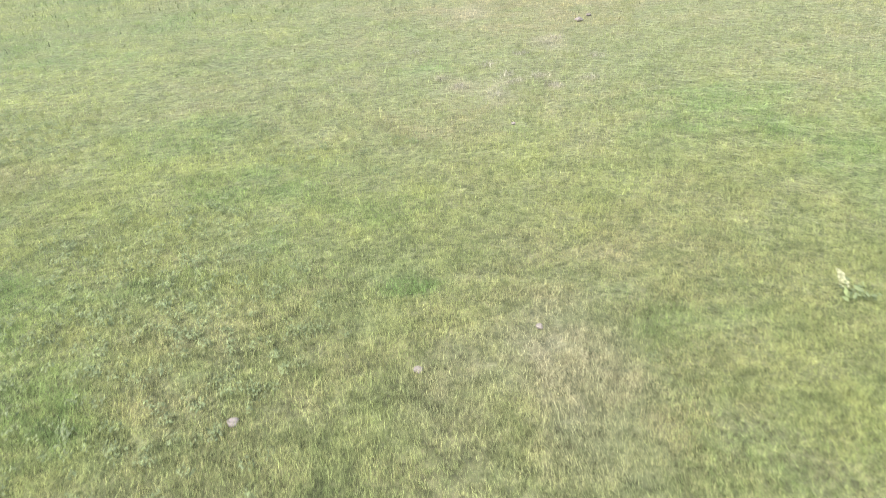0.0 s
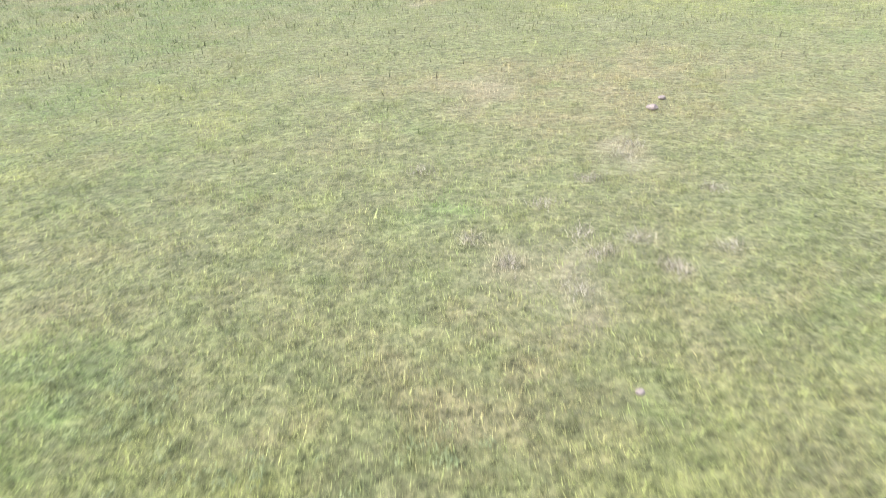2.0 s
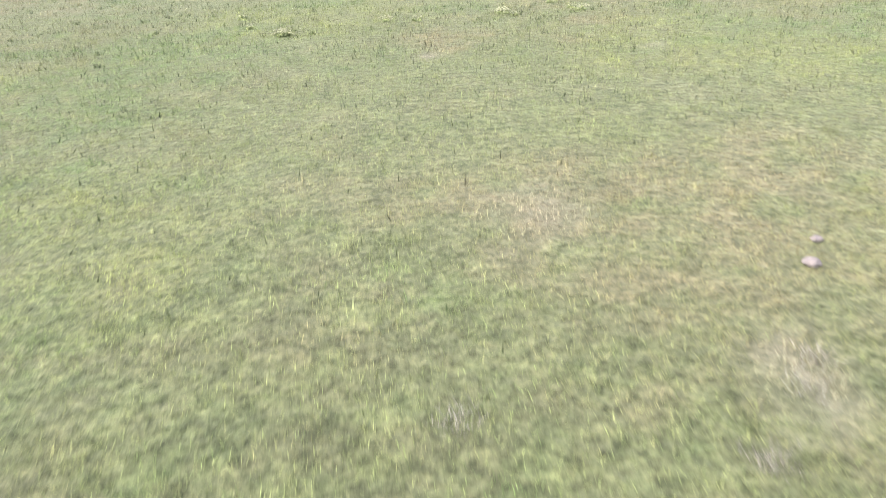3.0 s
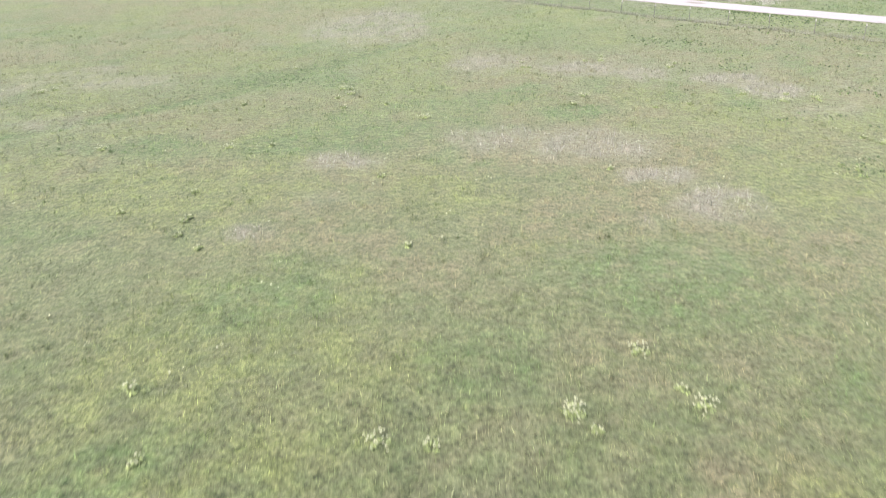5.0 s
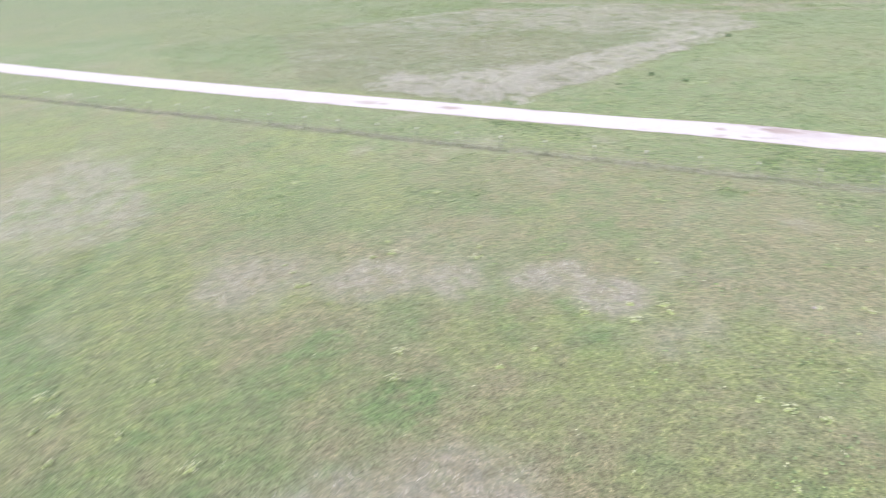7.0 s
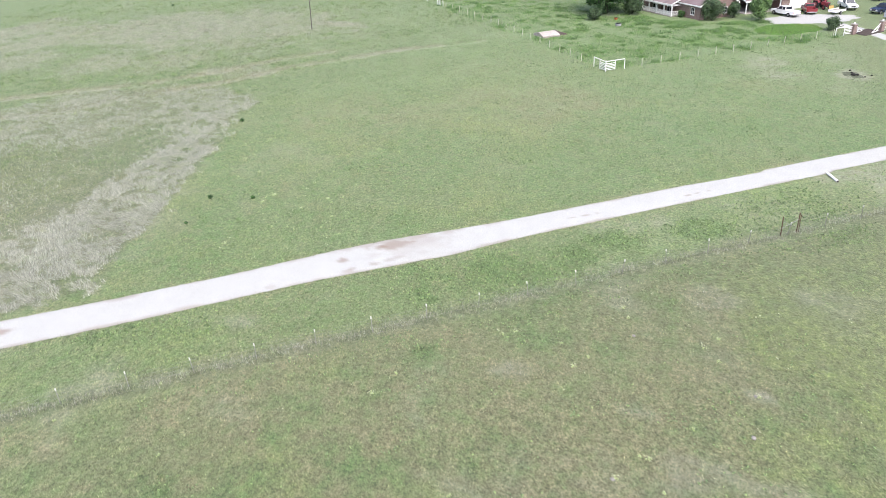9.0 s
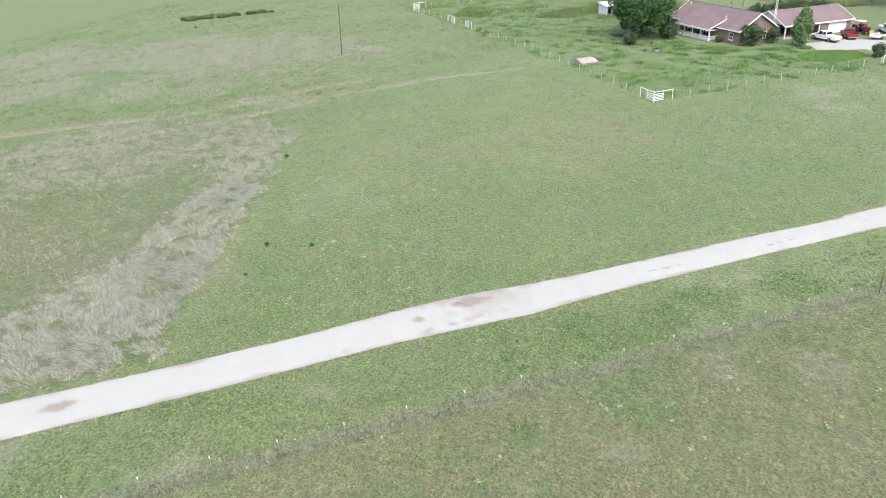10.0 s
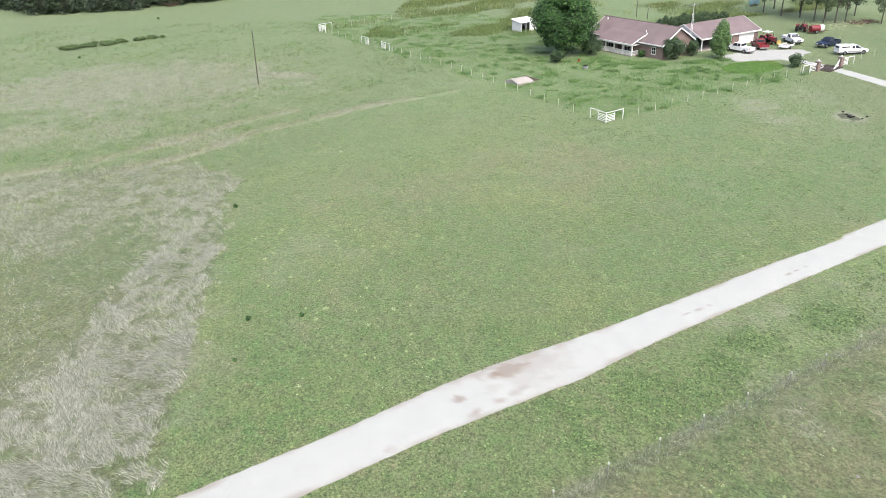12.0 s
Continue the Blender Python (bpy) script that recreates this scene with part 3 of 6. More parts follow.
MUD = [(47.5, 96.3, 0.55, 0.45, 0.8), (46.2, 95.0, 0.5, 0.3, 0.7), (50.9, 93.4, 1.9, 0.7, 0.8), (50.6, 93.9, 0.35, 0.3, 1.0), (48.9, 92.2, 1.1, 0.35, 0.4), (42.2, 100.0, 0.5, 0.3, 0.3), (52.2, 91.0, 2.2, 1.0, 0.35), (53.4, 91.7, 3.6, 0.9, 0.55), (51.0, 95.0, 3.0, 0.7, 0.5), (51.5, 91.5, 4.0, 1.8, 0.22), (47.6, 93.4, 0.5, 0.3, 0.55), (67.7, 68.7, 0.3, 0.14, 0.8), (66.9, 69.6, 0.3, 0.12, 0.7), (68.4, 67.8, 0.25, 0.12, 0.7), (60.4, 78.3, 0.35, 0.14, 0.7), (59.7, 79.3, 0.3, 0.12, 0.6), (61.2, 77.2, 0.25, 0.12, 0.6), (31.3, 116.3, 1.2, 0.5, 0.75), (25.7, 122.8, 1.6, 0.6, 0.55)]


def ribbon(name, line, half, step, mat, across=9, lift=0.03, ragged=0.35, mud=(), half_at=None):
    c = smooth_line(line, step)
    d = np.gradient(c, axis=0)
    d /= np.hypot(d[:, 0], d[:, 1])[:, None]
    side = np.stack([d[:, 1], -d[:, 0]], 1)
    verts, n = [], len(c)
    for k in range(across):
        s = k / (across - 1) * 2 - 1
        wob = np.zeros(n)
        if k in (0, across - 1):
            wob = ragged * (cloud(c[:, 0] + 40 * k, c[:, 1], 0.7, 5 + k, 4) - 0.5) * 2 + 0.4 * ragged * (cloud(c[:, 0], c[:, 1], 6, 9 + k, 2) - 0.5)
        reach = half if half_at is None else half_at(c[:, 0] + 2 * s * side[:, 0], c[:, 1])
        p = c + side * (s * reach + np.sign(s) * wob)[:, None]
        crown = lift * (1 - 0.9 * s ** 4) + 0.012 * (cloud(p[:, 0], p[:, 1], 0.9, 99, 2) - 0.5)
        verts.append(np.column_stack([p, crown]))
    v = np.concatenate(verts)
    i = (np.arange(across - 1)[:, None] * n + np.arange(n - 1)[None]).ravel()
    me = mesh_of(name, v, np.stack([i, i + n, i + n + 1, i + 1], 1), mat, True)
    m = np.zeros(len(v))
    for px, py, r1, r2, amount in mud:
        t = math.atan2(-0.79, 0.613)
        u, w = ((v[:, 0] - px) * math.cos(t) + (v[:, 1] - py) * math.sin(t)) / r1, (-(v[:, 0] - px) * math.sin(t) + (v[:, 1] - py) * math.cos(t)) / r2
        q = np.sqrt(u * u + w * w) + 2.0 * (cloud(v[:, 0], v[:, 1], 0.7, 7) - 0.5)
        m = np.maximum(m, amount * (1 - smooth(q, 0.45, 1.25)))
    across_way = np.repeat(np.abs(np.linspace(-1, 1, across)), n)
    m = np.maximum(m, 0.6 * smooth(across_way + 0.5 * (cloud(v[:, 0], v[:, 1], 2.0, 19) - 0.5), 0.8, 1.08))
    m = np.maximum(m, 0.1 * smooth(cloud(v[:, 0], v[:, 1], 7, 13), 0.56, 0.8))
    me.attributes.new("mud", "FLOAT", "POINT").data.foreach_set("value", m.astype(np.float32))
    return new(name, me)


tagged(ribbon("road", ROAD_LINE, 1.9, 0.3, M_GRAVEL, 19, 0.04, 0.09, MUD, road_half), "white crushed limestone farm road with muddy potholes", "gravel road", kind="structure")


# ---- grass ----
def scatter(box, count, rng, *keeps):
    """Random places in a box that pass the tests, the cheap ones first."""
    x = rng.uniform(box[0], box[1], count)
    y = rng.uniform(box[2], box[3], count)
    for keep in keeps:
        k = keep(x, y)
        x, y = x[k], y[k]
    return x, y


def blades(name, x, y, length, width, lean, mat, rng, flow=None, bleached=None):
    """One pointed blade at each place, leaning at random or, with flow, along one way."""
    n = len(x)
    a = rng.uniform(0, 2 * np.pi, n)
    ln = length * rng.uniform(0.55, 1.35, n)
    w = width * rng.uniform(0.6, 1.4, n) * 0.5
    way = a if flow is None else flow + rng.normal(0, 0.55, n)
    tip = ln * np.clip(rng.normal(lean, 0.22 * (1 - lean ** 6), n), 0.05, 0.993)
    up = np.sqrt(np.maximum(ln * ln - tip * tip, 0.0))
    z = relief(x, y) - 0.01
    across = way + np.pi / 2 + rng.normal(0, 0.4, n)
    ox, oy = np.cos(across) * w, np.sin(across) * w
    v = np.empty((n, 3, 3), np.float32)
    v[:, 0] = np.stack([x - ox, y - oy, z], 1)
    v[:, 1] = np.stack([x + ox, y + oy, z], 1)
    v[:, 2] = np.stack([x + np.cos(way) * tip, y + np.sin(way) * tip, z + up], 1)
    me = mesh_of(name, v.reshape(-1, 3), np.arange(n * 3).reshape(-1, 3), mat)
    dry, lush, gray, lime = tones(x, y)
    j = rng.normal(0, 0.13, n)
    if bleached is not None:
        gray = np.clip(rng.normal(bleached, 0.25, n), 0, 1) * 1.6
    store_tones(me, np.repeat(np.clip(dry + j, 0, 1), 3), np.repeat(np.clip(lush - j * 0.7, 0, 1), 3), np.repeat(gray, 3), np.repeat(lime, 3))
    return new(name, me)


def off_road(x, y):
    return line_distance(x, y, ROAD_LINE) > road_half(x, y) - 0.3 + 0.55 * cloud(x, y, 0.6, 15, 3)


def thick(x, y, size, seed, lo, rng):
    """Keeps blades in uneven tufts."""
    return rng.uniform(0, 1, len(x)) < np.clip(lo + 1.5 * (cloud(x, y, size, seed, 3) - 0.35), 0, 1)


rng = np.random.default_rng(4)


def near_keep(x, y, lo, hi):
    """Thickest at the near end, thinning out with the distance."""
    thin = 0.1 + 0.9 * np.exp(-np.clip(y - 9.5, 0, 99) / 6.5)
    if lo > 10:
        thin = smooth(y, lo, lo + 7) * (1 - 0.5 * smooth(y, 38, hi)) * (0.35 + 0.65 * np.exp(-np.clip(y - 19, 0, 99) / 12.0))
    else:
        thin = thin * (1 - smooth(y, 13, hi))
    return (np.abs(x) < 4.5 + 0.64 * (y - 4)) & (rng.uniform(0, 1, len(x)) < thin)


NEAR_SORTS = ((7.2, 22, 2750000, 0.085, 0.006), (12, 56, 1450000, 0.115, 0.011))
for y_lo, y_hi, count, length, width in NEAR_SORTS:
    half = 4.5 + 0.64 * (y_hi - 4)
    x1, y1 = scatter((-half, half, y_lo, y_hi), count, rng, lambda x, y: near_keep(x, y, y_lo, y_hi), lambda x, y: thick(x, y, 0.5, 111, 0.65, rng))
    tagged(blades("pasture_grass", x1, y1, length, width, 0.5, M_NEAR, rng), "short mixed pasture grass, yellow green", "grass", kind="stuff")

# taller yellow green tufts among them
tx, ty = scatter((-22, 22, 8, 50), 2600, rng, lambda x, y: (np.abs(x) < 4 + 0.6 * (y - 4)) & (cloud(x, y, 5, 121) > 0.45))
k = rng.integers(0, len(tx), 60000)
tagged(blades("grass_tufts", tx[k] + rng.normal(0, 0.1, 60000), ty[k] + rng.normal(0, 0.1, 60000), 0.16, 0.006, 0.5, M_NEAR, rng), "taller tufts of yellow green grass", "grass", kind="stuff")


def mid_keep(x, y):
    return (beyond_road(x, y) < 0) & (np.abs(x) < 12 + 0.75 * (y - 15)) & (rng.uniform(0, 1, len(x)) < smooth(y, 20, 48) * (1 - smooth(np.hypot(x, y - 60), 55, 135)))


x3, y3 = scatter((-105, 75, 20, 205), 1600000, rng, mid_keep, lambda x, y: thick(x, y, 0.9, 117, 0.2, rng), off_road)
tagged(blades("pasture_tufts", x3, y3, 0.19, 0.026, 0.5, M_BLADE, rng), "tufted pasture grass, green and straw coloured", "grass", kind="stuff")


def far_keep(x, y):
    return (beyond_road(x, y) > 0) & (((x - 156) / 5.5) ** 2 + ((y - 49) / 8.5) ** 2 > 1) & (rng.uniform(0, 1, len(x)) < np.clip(1.5 - np.hypot(x - 45, y - 100) / 110, 0.12, 1))


x4, y4 = scatter((10, 200, 5, 235), 1900000, rng, far_keep, lambda x, y: thick(x, y, 1.3, 119, 0.15, rng), lambda x, y: off_road(x, y) & (line_distance(x, y, DRIVE) > 1.55) & (hay_mask(x, y) < rng.uniform(0.3, 1.3, len(x))))
tagged(blades("meadow_grass", x4, y4, 0.2, 0.036, 0.5, M_BLADE, rng), "mown meadow grass beyond the road, green", "grass", kind="stuff")

x5, y5 = scatter((20, 95, 112, 173), 1000000, rng, lambda x, y: beyond_road(x, y) > 1.5, lambda x, y: hay_mask(x, y) > rng.uniform(0.04, 1.0, len(x)))
flow = 1.4 + 2.0 * (cloud(x5, y5, 1.9, 131, 2) - 0.5) * 2
tagged(blades("lodged_hay", x5, y5, 0.62, 0.023, 0.95, M_STRAW, rng, flow, 0.8), "bleached uncut hay lying flat in swirls", "hay", kind="stuff")

x9, y9 = scatter((-12, 62, 56, 130), 700000, rng, lambda x, y: beyond_road(x, y) < -8, lambda x, y: (patch_sum(x, y, GRAY_PATCHES, 79) * cloud(x, y, 1.4, 81) > rng.uniform(0.15, 1.3, len(x))))
tagged(blades("dead_stalks", x9, y9, 0.34, 0.022, 0.7, M_STRAW, rng, None, 0.8), "bleached dead weed stalks in the pasture", "weeds", kind="stuff")

x10, y10 = scatter((44, 182, 120, 225), 800000, rng, lambda x, y: beyond_road(x, y) > 18, lambda x, y: np.maximum(patch_sum(x, y, GRAY_PATCHES, 79), 0.24 * inside(x, y, HAY_FIELD)) * (0.3 + cloud(x, y, 3, 181)) > rng.uniform(0.1, 1.4, len(x)))
tagged(blades("rough_stalks", x10, y10, 0.44, 0.042, 0.85, M_STRAW, rng, None, 0.7), "patches of bleached stalks in the far meadow", "weeds", kind="stuff")


def tussocks(name, box_, count, per, length, width, keep, mat, label, spread=0.075):
    """Tight clumps of longer blades that stand out from the turf."""
    px, py = scatter(box_, count, rng, keep)
    k = rng.integers(0, len(px), len(px) * per)
    tagged(blades(name, px[k] + rng.normal(0, spread, len(k)), py[k] + rng.normal(0, spread, len(k)), length, width, 0.55, mat, rng), label, "grass", kind="stuff")


def meadow_tufts_keep(x, y):
    return (beyond_road(x, y) > 2.5) & (yard_mask(x, y) < 0.2) & (cloud(x, y, 5, 221) + 0.22 * inside(x, y, HAY_FIELD) > rng.uniform(0.3, 0.75, len(x))) & (rng.uniform(0, 1, len(x)) < np.clip(1.4 - np.hypot(x - 50, y - 100) / 85, 0.1, 1))


def far_tufts_keep(x, y):
    return (beyond_road(x, y) > 16) & (yard_mask(x, y) < 0.2) & (smooth(y + 0.35 * x, 150, 170) * cloud(x * 0.7 + y * 0.7, (y - x) * 0.3, 5, 233) > rng.uniform(0.3, 0.8, len(x)))


def pasture_tufts_keep(x, y):
    return (beyond_road(x, y) < -3) & (np.abs(x) < 14 + 0.7 * (y - 20)) & (cloud(x, y, 4, 223) > rng.uniform(0.3, 0.75, len(x)))


tussocks("meadow_tussocks", (28, 170, 20, 190), 38000, 10, 0.2, 0.03, meadow_tufts_keep, M_TUSSOCK, "dark green grass tussocks in the mown meadow")
tussocks("far_tussocks", (48, 205, 105, 235), 15000, 12, 0.42, 0.055, far_tufts_keep, M_BLADE, "rough green tussocks in the far meadow", 0.22)
tussocks("far_stalks", (48, 205, 105, 235), 9000, 10, 0.5, 0.05, far_tufts_keep, M_STRAWTUFT, "pale rough tussocks in the far meadow", 0.2)
tussocks("pasture_tussocks", (-40, 66, 42, 120), 9000, 12, 0.2, 0.022, pasture_tufts_keep, M_TUSSOCK, "dark green grass tussocks in the pasture")
tussocks("pale_tussocks", (-40, 66, 42, 120), 7000, 10, 0.24, 0.018, pasture_tufts_keep, M_STRAWTUFT, "pale dry grass tussocks in the pasture")

DEAD_TUFTS = ((1.8, 20.5), (1.7, 21.0), (2.4, 20.8), (2.65, 19.95), (1.4, 19.5), (3.5, 20.4), (0.1, 21.1), (0.6, 20.3), (2.9, 24.0), (3.3, 24.5), (1.3, 22.1), (2.2, 23.0), (4.0, 22.3), (-0.6, 23.8))
tuft_gen = np.random.default_rng(19)
k = tuft_gen.integers(0, len(DEAD_TUFTS), 2600)
tuft_x, tuft_y = np.array(DEAD_TUFTS)[k].T + tuft_gen.normal(0, 0.11, (2, 2600))
tagged(blades("dead_tufts", tuft_x, tuft_y, 0.15, 0.008, 0.75, M_STRAW, tuft_gen, None, 0.8), "bleached tufts of dead grass in the pasture", "grass", kind="stuff")

# rank grass under the roadside fence
u6 = rng.uniform(0, 1, 42000)
o6 = rng.normal(0, 0.27, 42000) + 0.5 * (cloud(u6 * 150, u6 * 0, 5, 67) - 0.5)
x6, y6 = -12 + 86 * u6 + 0.79 * o6, 155.9 - 111.8 * u6 + 0.61 * o6
k = cloud(x6, y6, 2.2, 69) > rng.uniform(0.2, 0.6, len(x6))
tagged(blades("fence_weeds", x6[k], y6[k], 0.34, 0.02, 0.6, M_STRAW, rng, None, 0.36), "rank grey weeds growing under the roadside fence", "weeds", kind="stuff")

# ---- building tools ----
def thing(name, m, label, category, group=""):
    ob = new(name)
    ob.matrix_world = m
    ob.empty_display_size = 0.3
    return tagged(ob, label, category, group)


def part(name, bm, mat, parent, label="", smooth_faces=False):
    """Links a bmesh as one mesh object under a thing or a part."""
    me = bpy.data.meshes.new(name)
    bmesh.ops.recalc_face_normals(bm, faces=bm.faces)
    bm.to_mesh(me)
    bm.free()
    if smooth_faces:
        for p in me.polygons:
            p.use_smooth = True
    me.materials.append(mat)
    ob = new(name, me)
    ob.parent = parent
    return tagged(ob, label)


def part_mesh(name, me, parent, label=""):
    ob = new(name, me)
    ob.parent = parent
    return tagged(ob, label)


def box(bm, lo, hi, m=None):
    """A box between two corners."""
    c = [(a + b) / 2 for a, b in zip(lo, hi)]
    s = [b - a for a, b in zip(lo, hi)]
    got = bmesh.ops.create_cube(bm, size=1, matrix=Matrix.Translation(c) @ Matrix.Diagonal((*s, 1)))
    if m is not None:
        bmesh.ops.transform(bm, matrix=m, verts=got["verts"])
    return bm


def tube(bm, a, b, r, r2=None, seg=8):
    """A round bar from a to b."""
    a, b = Vector(a), Vector(b)
    d = b - a
    m = Matrix.Translation((a + b) / 2) @ d.to_track_quat("Z", "Y").to_matrix().to_4x4()
    bmesh.ops.create_cone(bm, cap_ends=True, segments=seg, radius1=r, radius2=r if r2 is None else r2, depth=d.length, matrix=m)
    return bm


def prism(bm, outline, axis, lo, hi):
    """An outline in the other two axes, drawn out along one axis (0, 1 or 2)."""
    def at(p, h):
        q = list(p)
        q.insert(axis, h)
        return q
    a = [bm.verts.new(at(p, lo)) for p in outline]
    b = [bm.verts.new(at(p, hi)) for p in outline]
    bm.faces.new(a)
    bm.faces.new(b[::-1])
    for k in range(len(a)):
        bm.faces.new((a[k], b[k], b[k - 1], a[k - 1]))
    return bm


def slab(bm, corners, thick):
    """A sheet on four corners, made thick downwards."""
    top = [bm.verts.new(c) for c in corners]
    low = [bm.verts.new((c[0], c[1], c[2] - thick)) for c in corners]
    bm.faces.new(top)
    bm.faces.new(low[::-1])
    for k in range(len(top)):
        bm.faces.new((top[k - 1], top[k], low[k], low[k - 1]))
    return bm


def bevelled(bm, width, segments=2):
    bmesh.ops.bevel(bm, geom=bm.edges[:], offset=width, segments=segments, affect="EDGES", profile=0.6)
    return bm


B = bmesh.new


def leaf_cards(name, centres, radii, count, size, mat, gen, squash=1.0, stretch=1.4):
    """Many small leaves set on and in a cloud of clumps."""
    k = gen.integers(0, len(centres), count)
    d = gen.normal(0, 1, (count, 3))
    d /= np.linalg.norm(d, axis=1)[:, None]
    r = radii[k] * np.cbrt(gen.uniform(0.25, 1, count))
    p = centres[k] + d * r[:, None] * np.array([1, 1, squash])
    # each leaf faces roughly outwards and up
    nrm = d + gen.normal(0, 0.55, (count, 3)) + np.array([0, 0, 0.5])
    nrm /= np.linalg.norm(nrm, axis=1)[:, None]
    u = np.cross(nrm, gen.normal(0, 1, (count, 3)))
    u /= np.linalg.norm(u, axis=1)[:, None]
    w = np.cross(nrm, u)
    s = size * gen.uniform(0.6, 1.4, count)[:, None] * 0.5
    v = np.stack([p - u * s * stretch, p - w * s * 0.7, p + u * s * stretch, p + w * s * 0.7], 1).reshape(-1, 3)
    return mesh_of(name, v, np.arange(count * 4).reshape(-1, 4), mat)


def leaf_material(name, colour, spread=0.45, low=False):
    m, n, l, b = material(name, 0.55)
    g = n.new("ShaderNodeNewGeometry")
    c = mix(n, l, 1.0, colour, ramp(n, l, g.outputs["Random Per Island"], [(0, (1 - spread, 1 - spread, 1 - spread)), (0.6, (1, 1, 1)), (1, (1 + spread * 1.3, 1 + spread * 1.2, 1 + spread * 0.6))]), "MULTIPLY")
    l.new(c, b.inputs["Base Color"])
    if low:
        up_normal(n, l, b, g)
    else:
        up_normal(n, l, b, g, 0.8, 0.5)
    return m


def brick_material():
    m, n, l, b = material("brown brick", 0.9)
    t = n.new("ShaderNodeTexCoord")
    k = n.new("ShaderNodeTexBrick")
    mp = n.new("ShaderNodeMapping")
    mp.inputs["Rotation"].default_value = (radians(90), 0, 0)
    l.new(t.outputs["Object"], mp.inputs["Vector"])
    sw = n.new("ShaderNodeSeparateXYZ")
    l.new(t.outputs["Object"], sw.inputs[0])
    add = n.new("ShaderNodeMath")
    l.new(sw.outputs[0], add.inputs[0])
    l.new(sw.outputs[1], add.inputs[1])
    cb = n.new("ShaderNodeCombineXYZ")
    l.new(add.outputs[0], cb.inputs[0])
    l.new(sw.outputs[2], cb.inputs[1])
    l.new(cb.outputs[0], k.inputs["Vector"])
    k.inputs["Scale"].default_value = 1.0
    k.inputs["Brick Width"].default_value, k.inputs["Row Height"].default_value = 0.21, 0.075
    k.inputs["Mortar Size"].default_value = 0.01
    k.inputs["Color1"].default_value, k.inputs["Color2"].default_value = (0.165, 0.105, 0.09, 1), (0.25, 0.168, 0.145, 1)
    k.inputs["Mortar"].default_value = (0.3, 0.265, 0.24, 1)
    f = noise_node(n, l, 1.5, 5)
    c = mix(n, l, 1.0, k.outputs["Color"], ramp(n, l, f, [(0.3, (0.8, 0.8, 0.8)), (0.7, (1.12, 1.1, 1.08))]), "MULTIPLY")
    l.new(c, b.inputs["Base Color"])
    bump(n, l, b, k.outputs["Fac"], -0.4, 0.01)
    return m


def roof_material():
    m, n, l, b = material("brown shingle roof", 0.8)
    f = noise_node(n, l, 30, 5, 0.7)
    k = noise_node(n, l, 0.35, 4, 0.6)
    row = n.new("ShaderNodeTexWave")
    row.bands_direction = "Z"
    row.inputs["Scale"].default_value, row.inputs["Distortion"].default_value = 3.2, 0.4
    t = n.new("ShaderNodeTexCoord")
    l.new(t.outputs["Object"], row.inputs["Vector"])
    c = ramp(n, l, f, [(0.3, (0.14, 0.108, 0.106)), (0.7, (0.205, 0.165, 0.162))])
    c = mix(n, l, 1.0, c, ramp(n, l, k, [(0.3, (0.85, 0.84, 0.84)), (0.7, (1.1, 1.1, 1.1))]), "MULTIPLY")
    c = mix(n, l, 1.0, c, ramp(n, l, row.outputs["Fac"], [(0.0, (0.88, 0.88, 0.88)), (0.3, (1, 1, 1))]), "MULTIPLY")
    l.new(c, b.inputs["Base Color"])
    return m


def gloss(name, colour, rough=0.25, coat=0.5):
    m, n, l, b = material(name, rough)
    f = noise_node(n, l, 1.2, 4)
    c = mix(n, l, 1.0, colour, ramp(n, l, f, [(0.3, (0.88, 0.88, 0.87)), (0.7, (1.03, 1.03, 1.03))]), "MULTIPLY")
    l.new(c, b.inputs["Base Color"])
    b.inputs["Coat Weight"].default_value = coat
    b.inputs["Specular IOR Level"].default_value = 0.5
    return m


M_BRICK, M_ROOF = brick_material(), roof_material()
M_GLASS = gloss("dark window glass", (0.02, 0.025, 0.03), 0.06, 0.0)
M_DARKWOOD = plain("weathered pole wood", (0.14, 0.12, 0.105), 0.9, 0.3, 5)
M_CONCRETE = plain("stained concrete", (0.36, 0.335, 0.3), 0.95, 0.2, 3, 0, 0.3)
M_BROWNPAINT = plain("brown painted board", (0.125, 0.1, 0.09), 0.8, 0.2, 4)
# near black that stands for shade inside openings, and for black trim
M_SHADE = plain("near black of shaded insides and trim", (0.05, 0.045, 0.04), 0.9, 0.2, 2)
M_TYRE = plain("tyre rubber", (0.02, 0.02, 0.02), 0.85, 0.2, 9)
M_RIM = plain("grey wheel rim", (0.35, 0.35, 0.36), 0.35, 0.1, 9, 0.8)
M_CHROME = plain("chrome trim", (0.6, 0.6, 0.6), 0.2, 0.05, 9, 1.0)
M_RED = gloss("faded red paint", (0.18, 0.018, 0.024), 0.45, 0.2)
M_CARWHITE = gloss("white car paint", (0.82, 0.82, 0.82))
M_NAVY = gloss("dark blue car paint", (0.012, 0.02, 0.055))
M_SILVER = gloss("silver grey car paint", (0.3, 0.3, 0.31))
M_LAMP = gloss("clear lamp glass", (0.6, 0.6, 0.58), 0.1)
M_TAIL = gloss("red lamp glass", (0.3, 0.01, 0.01), 0.15)
M_YELLOW = gloss("yellow machine paint", (0.42, 0.31, 0.1), 0.6, 0.05)
M_BLUETANK = gloss("pale blue tank paint", (0.25, 0.42, 0.45), 0.5, 0.1)
M_ORANGE = plain("terracotta", (0.42, 0.14, 0.05), 0.8, 0.15, 6)
M_CHAR = plain("charred earth", (0.03, 0.028, 0.026), 1.0, 0.5, 5, 0, 0.5)
M_LEAF = leaf_material("broad green leaves", (0.042, 0.1, 0.027), 0.9)
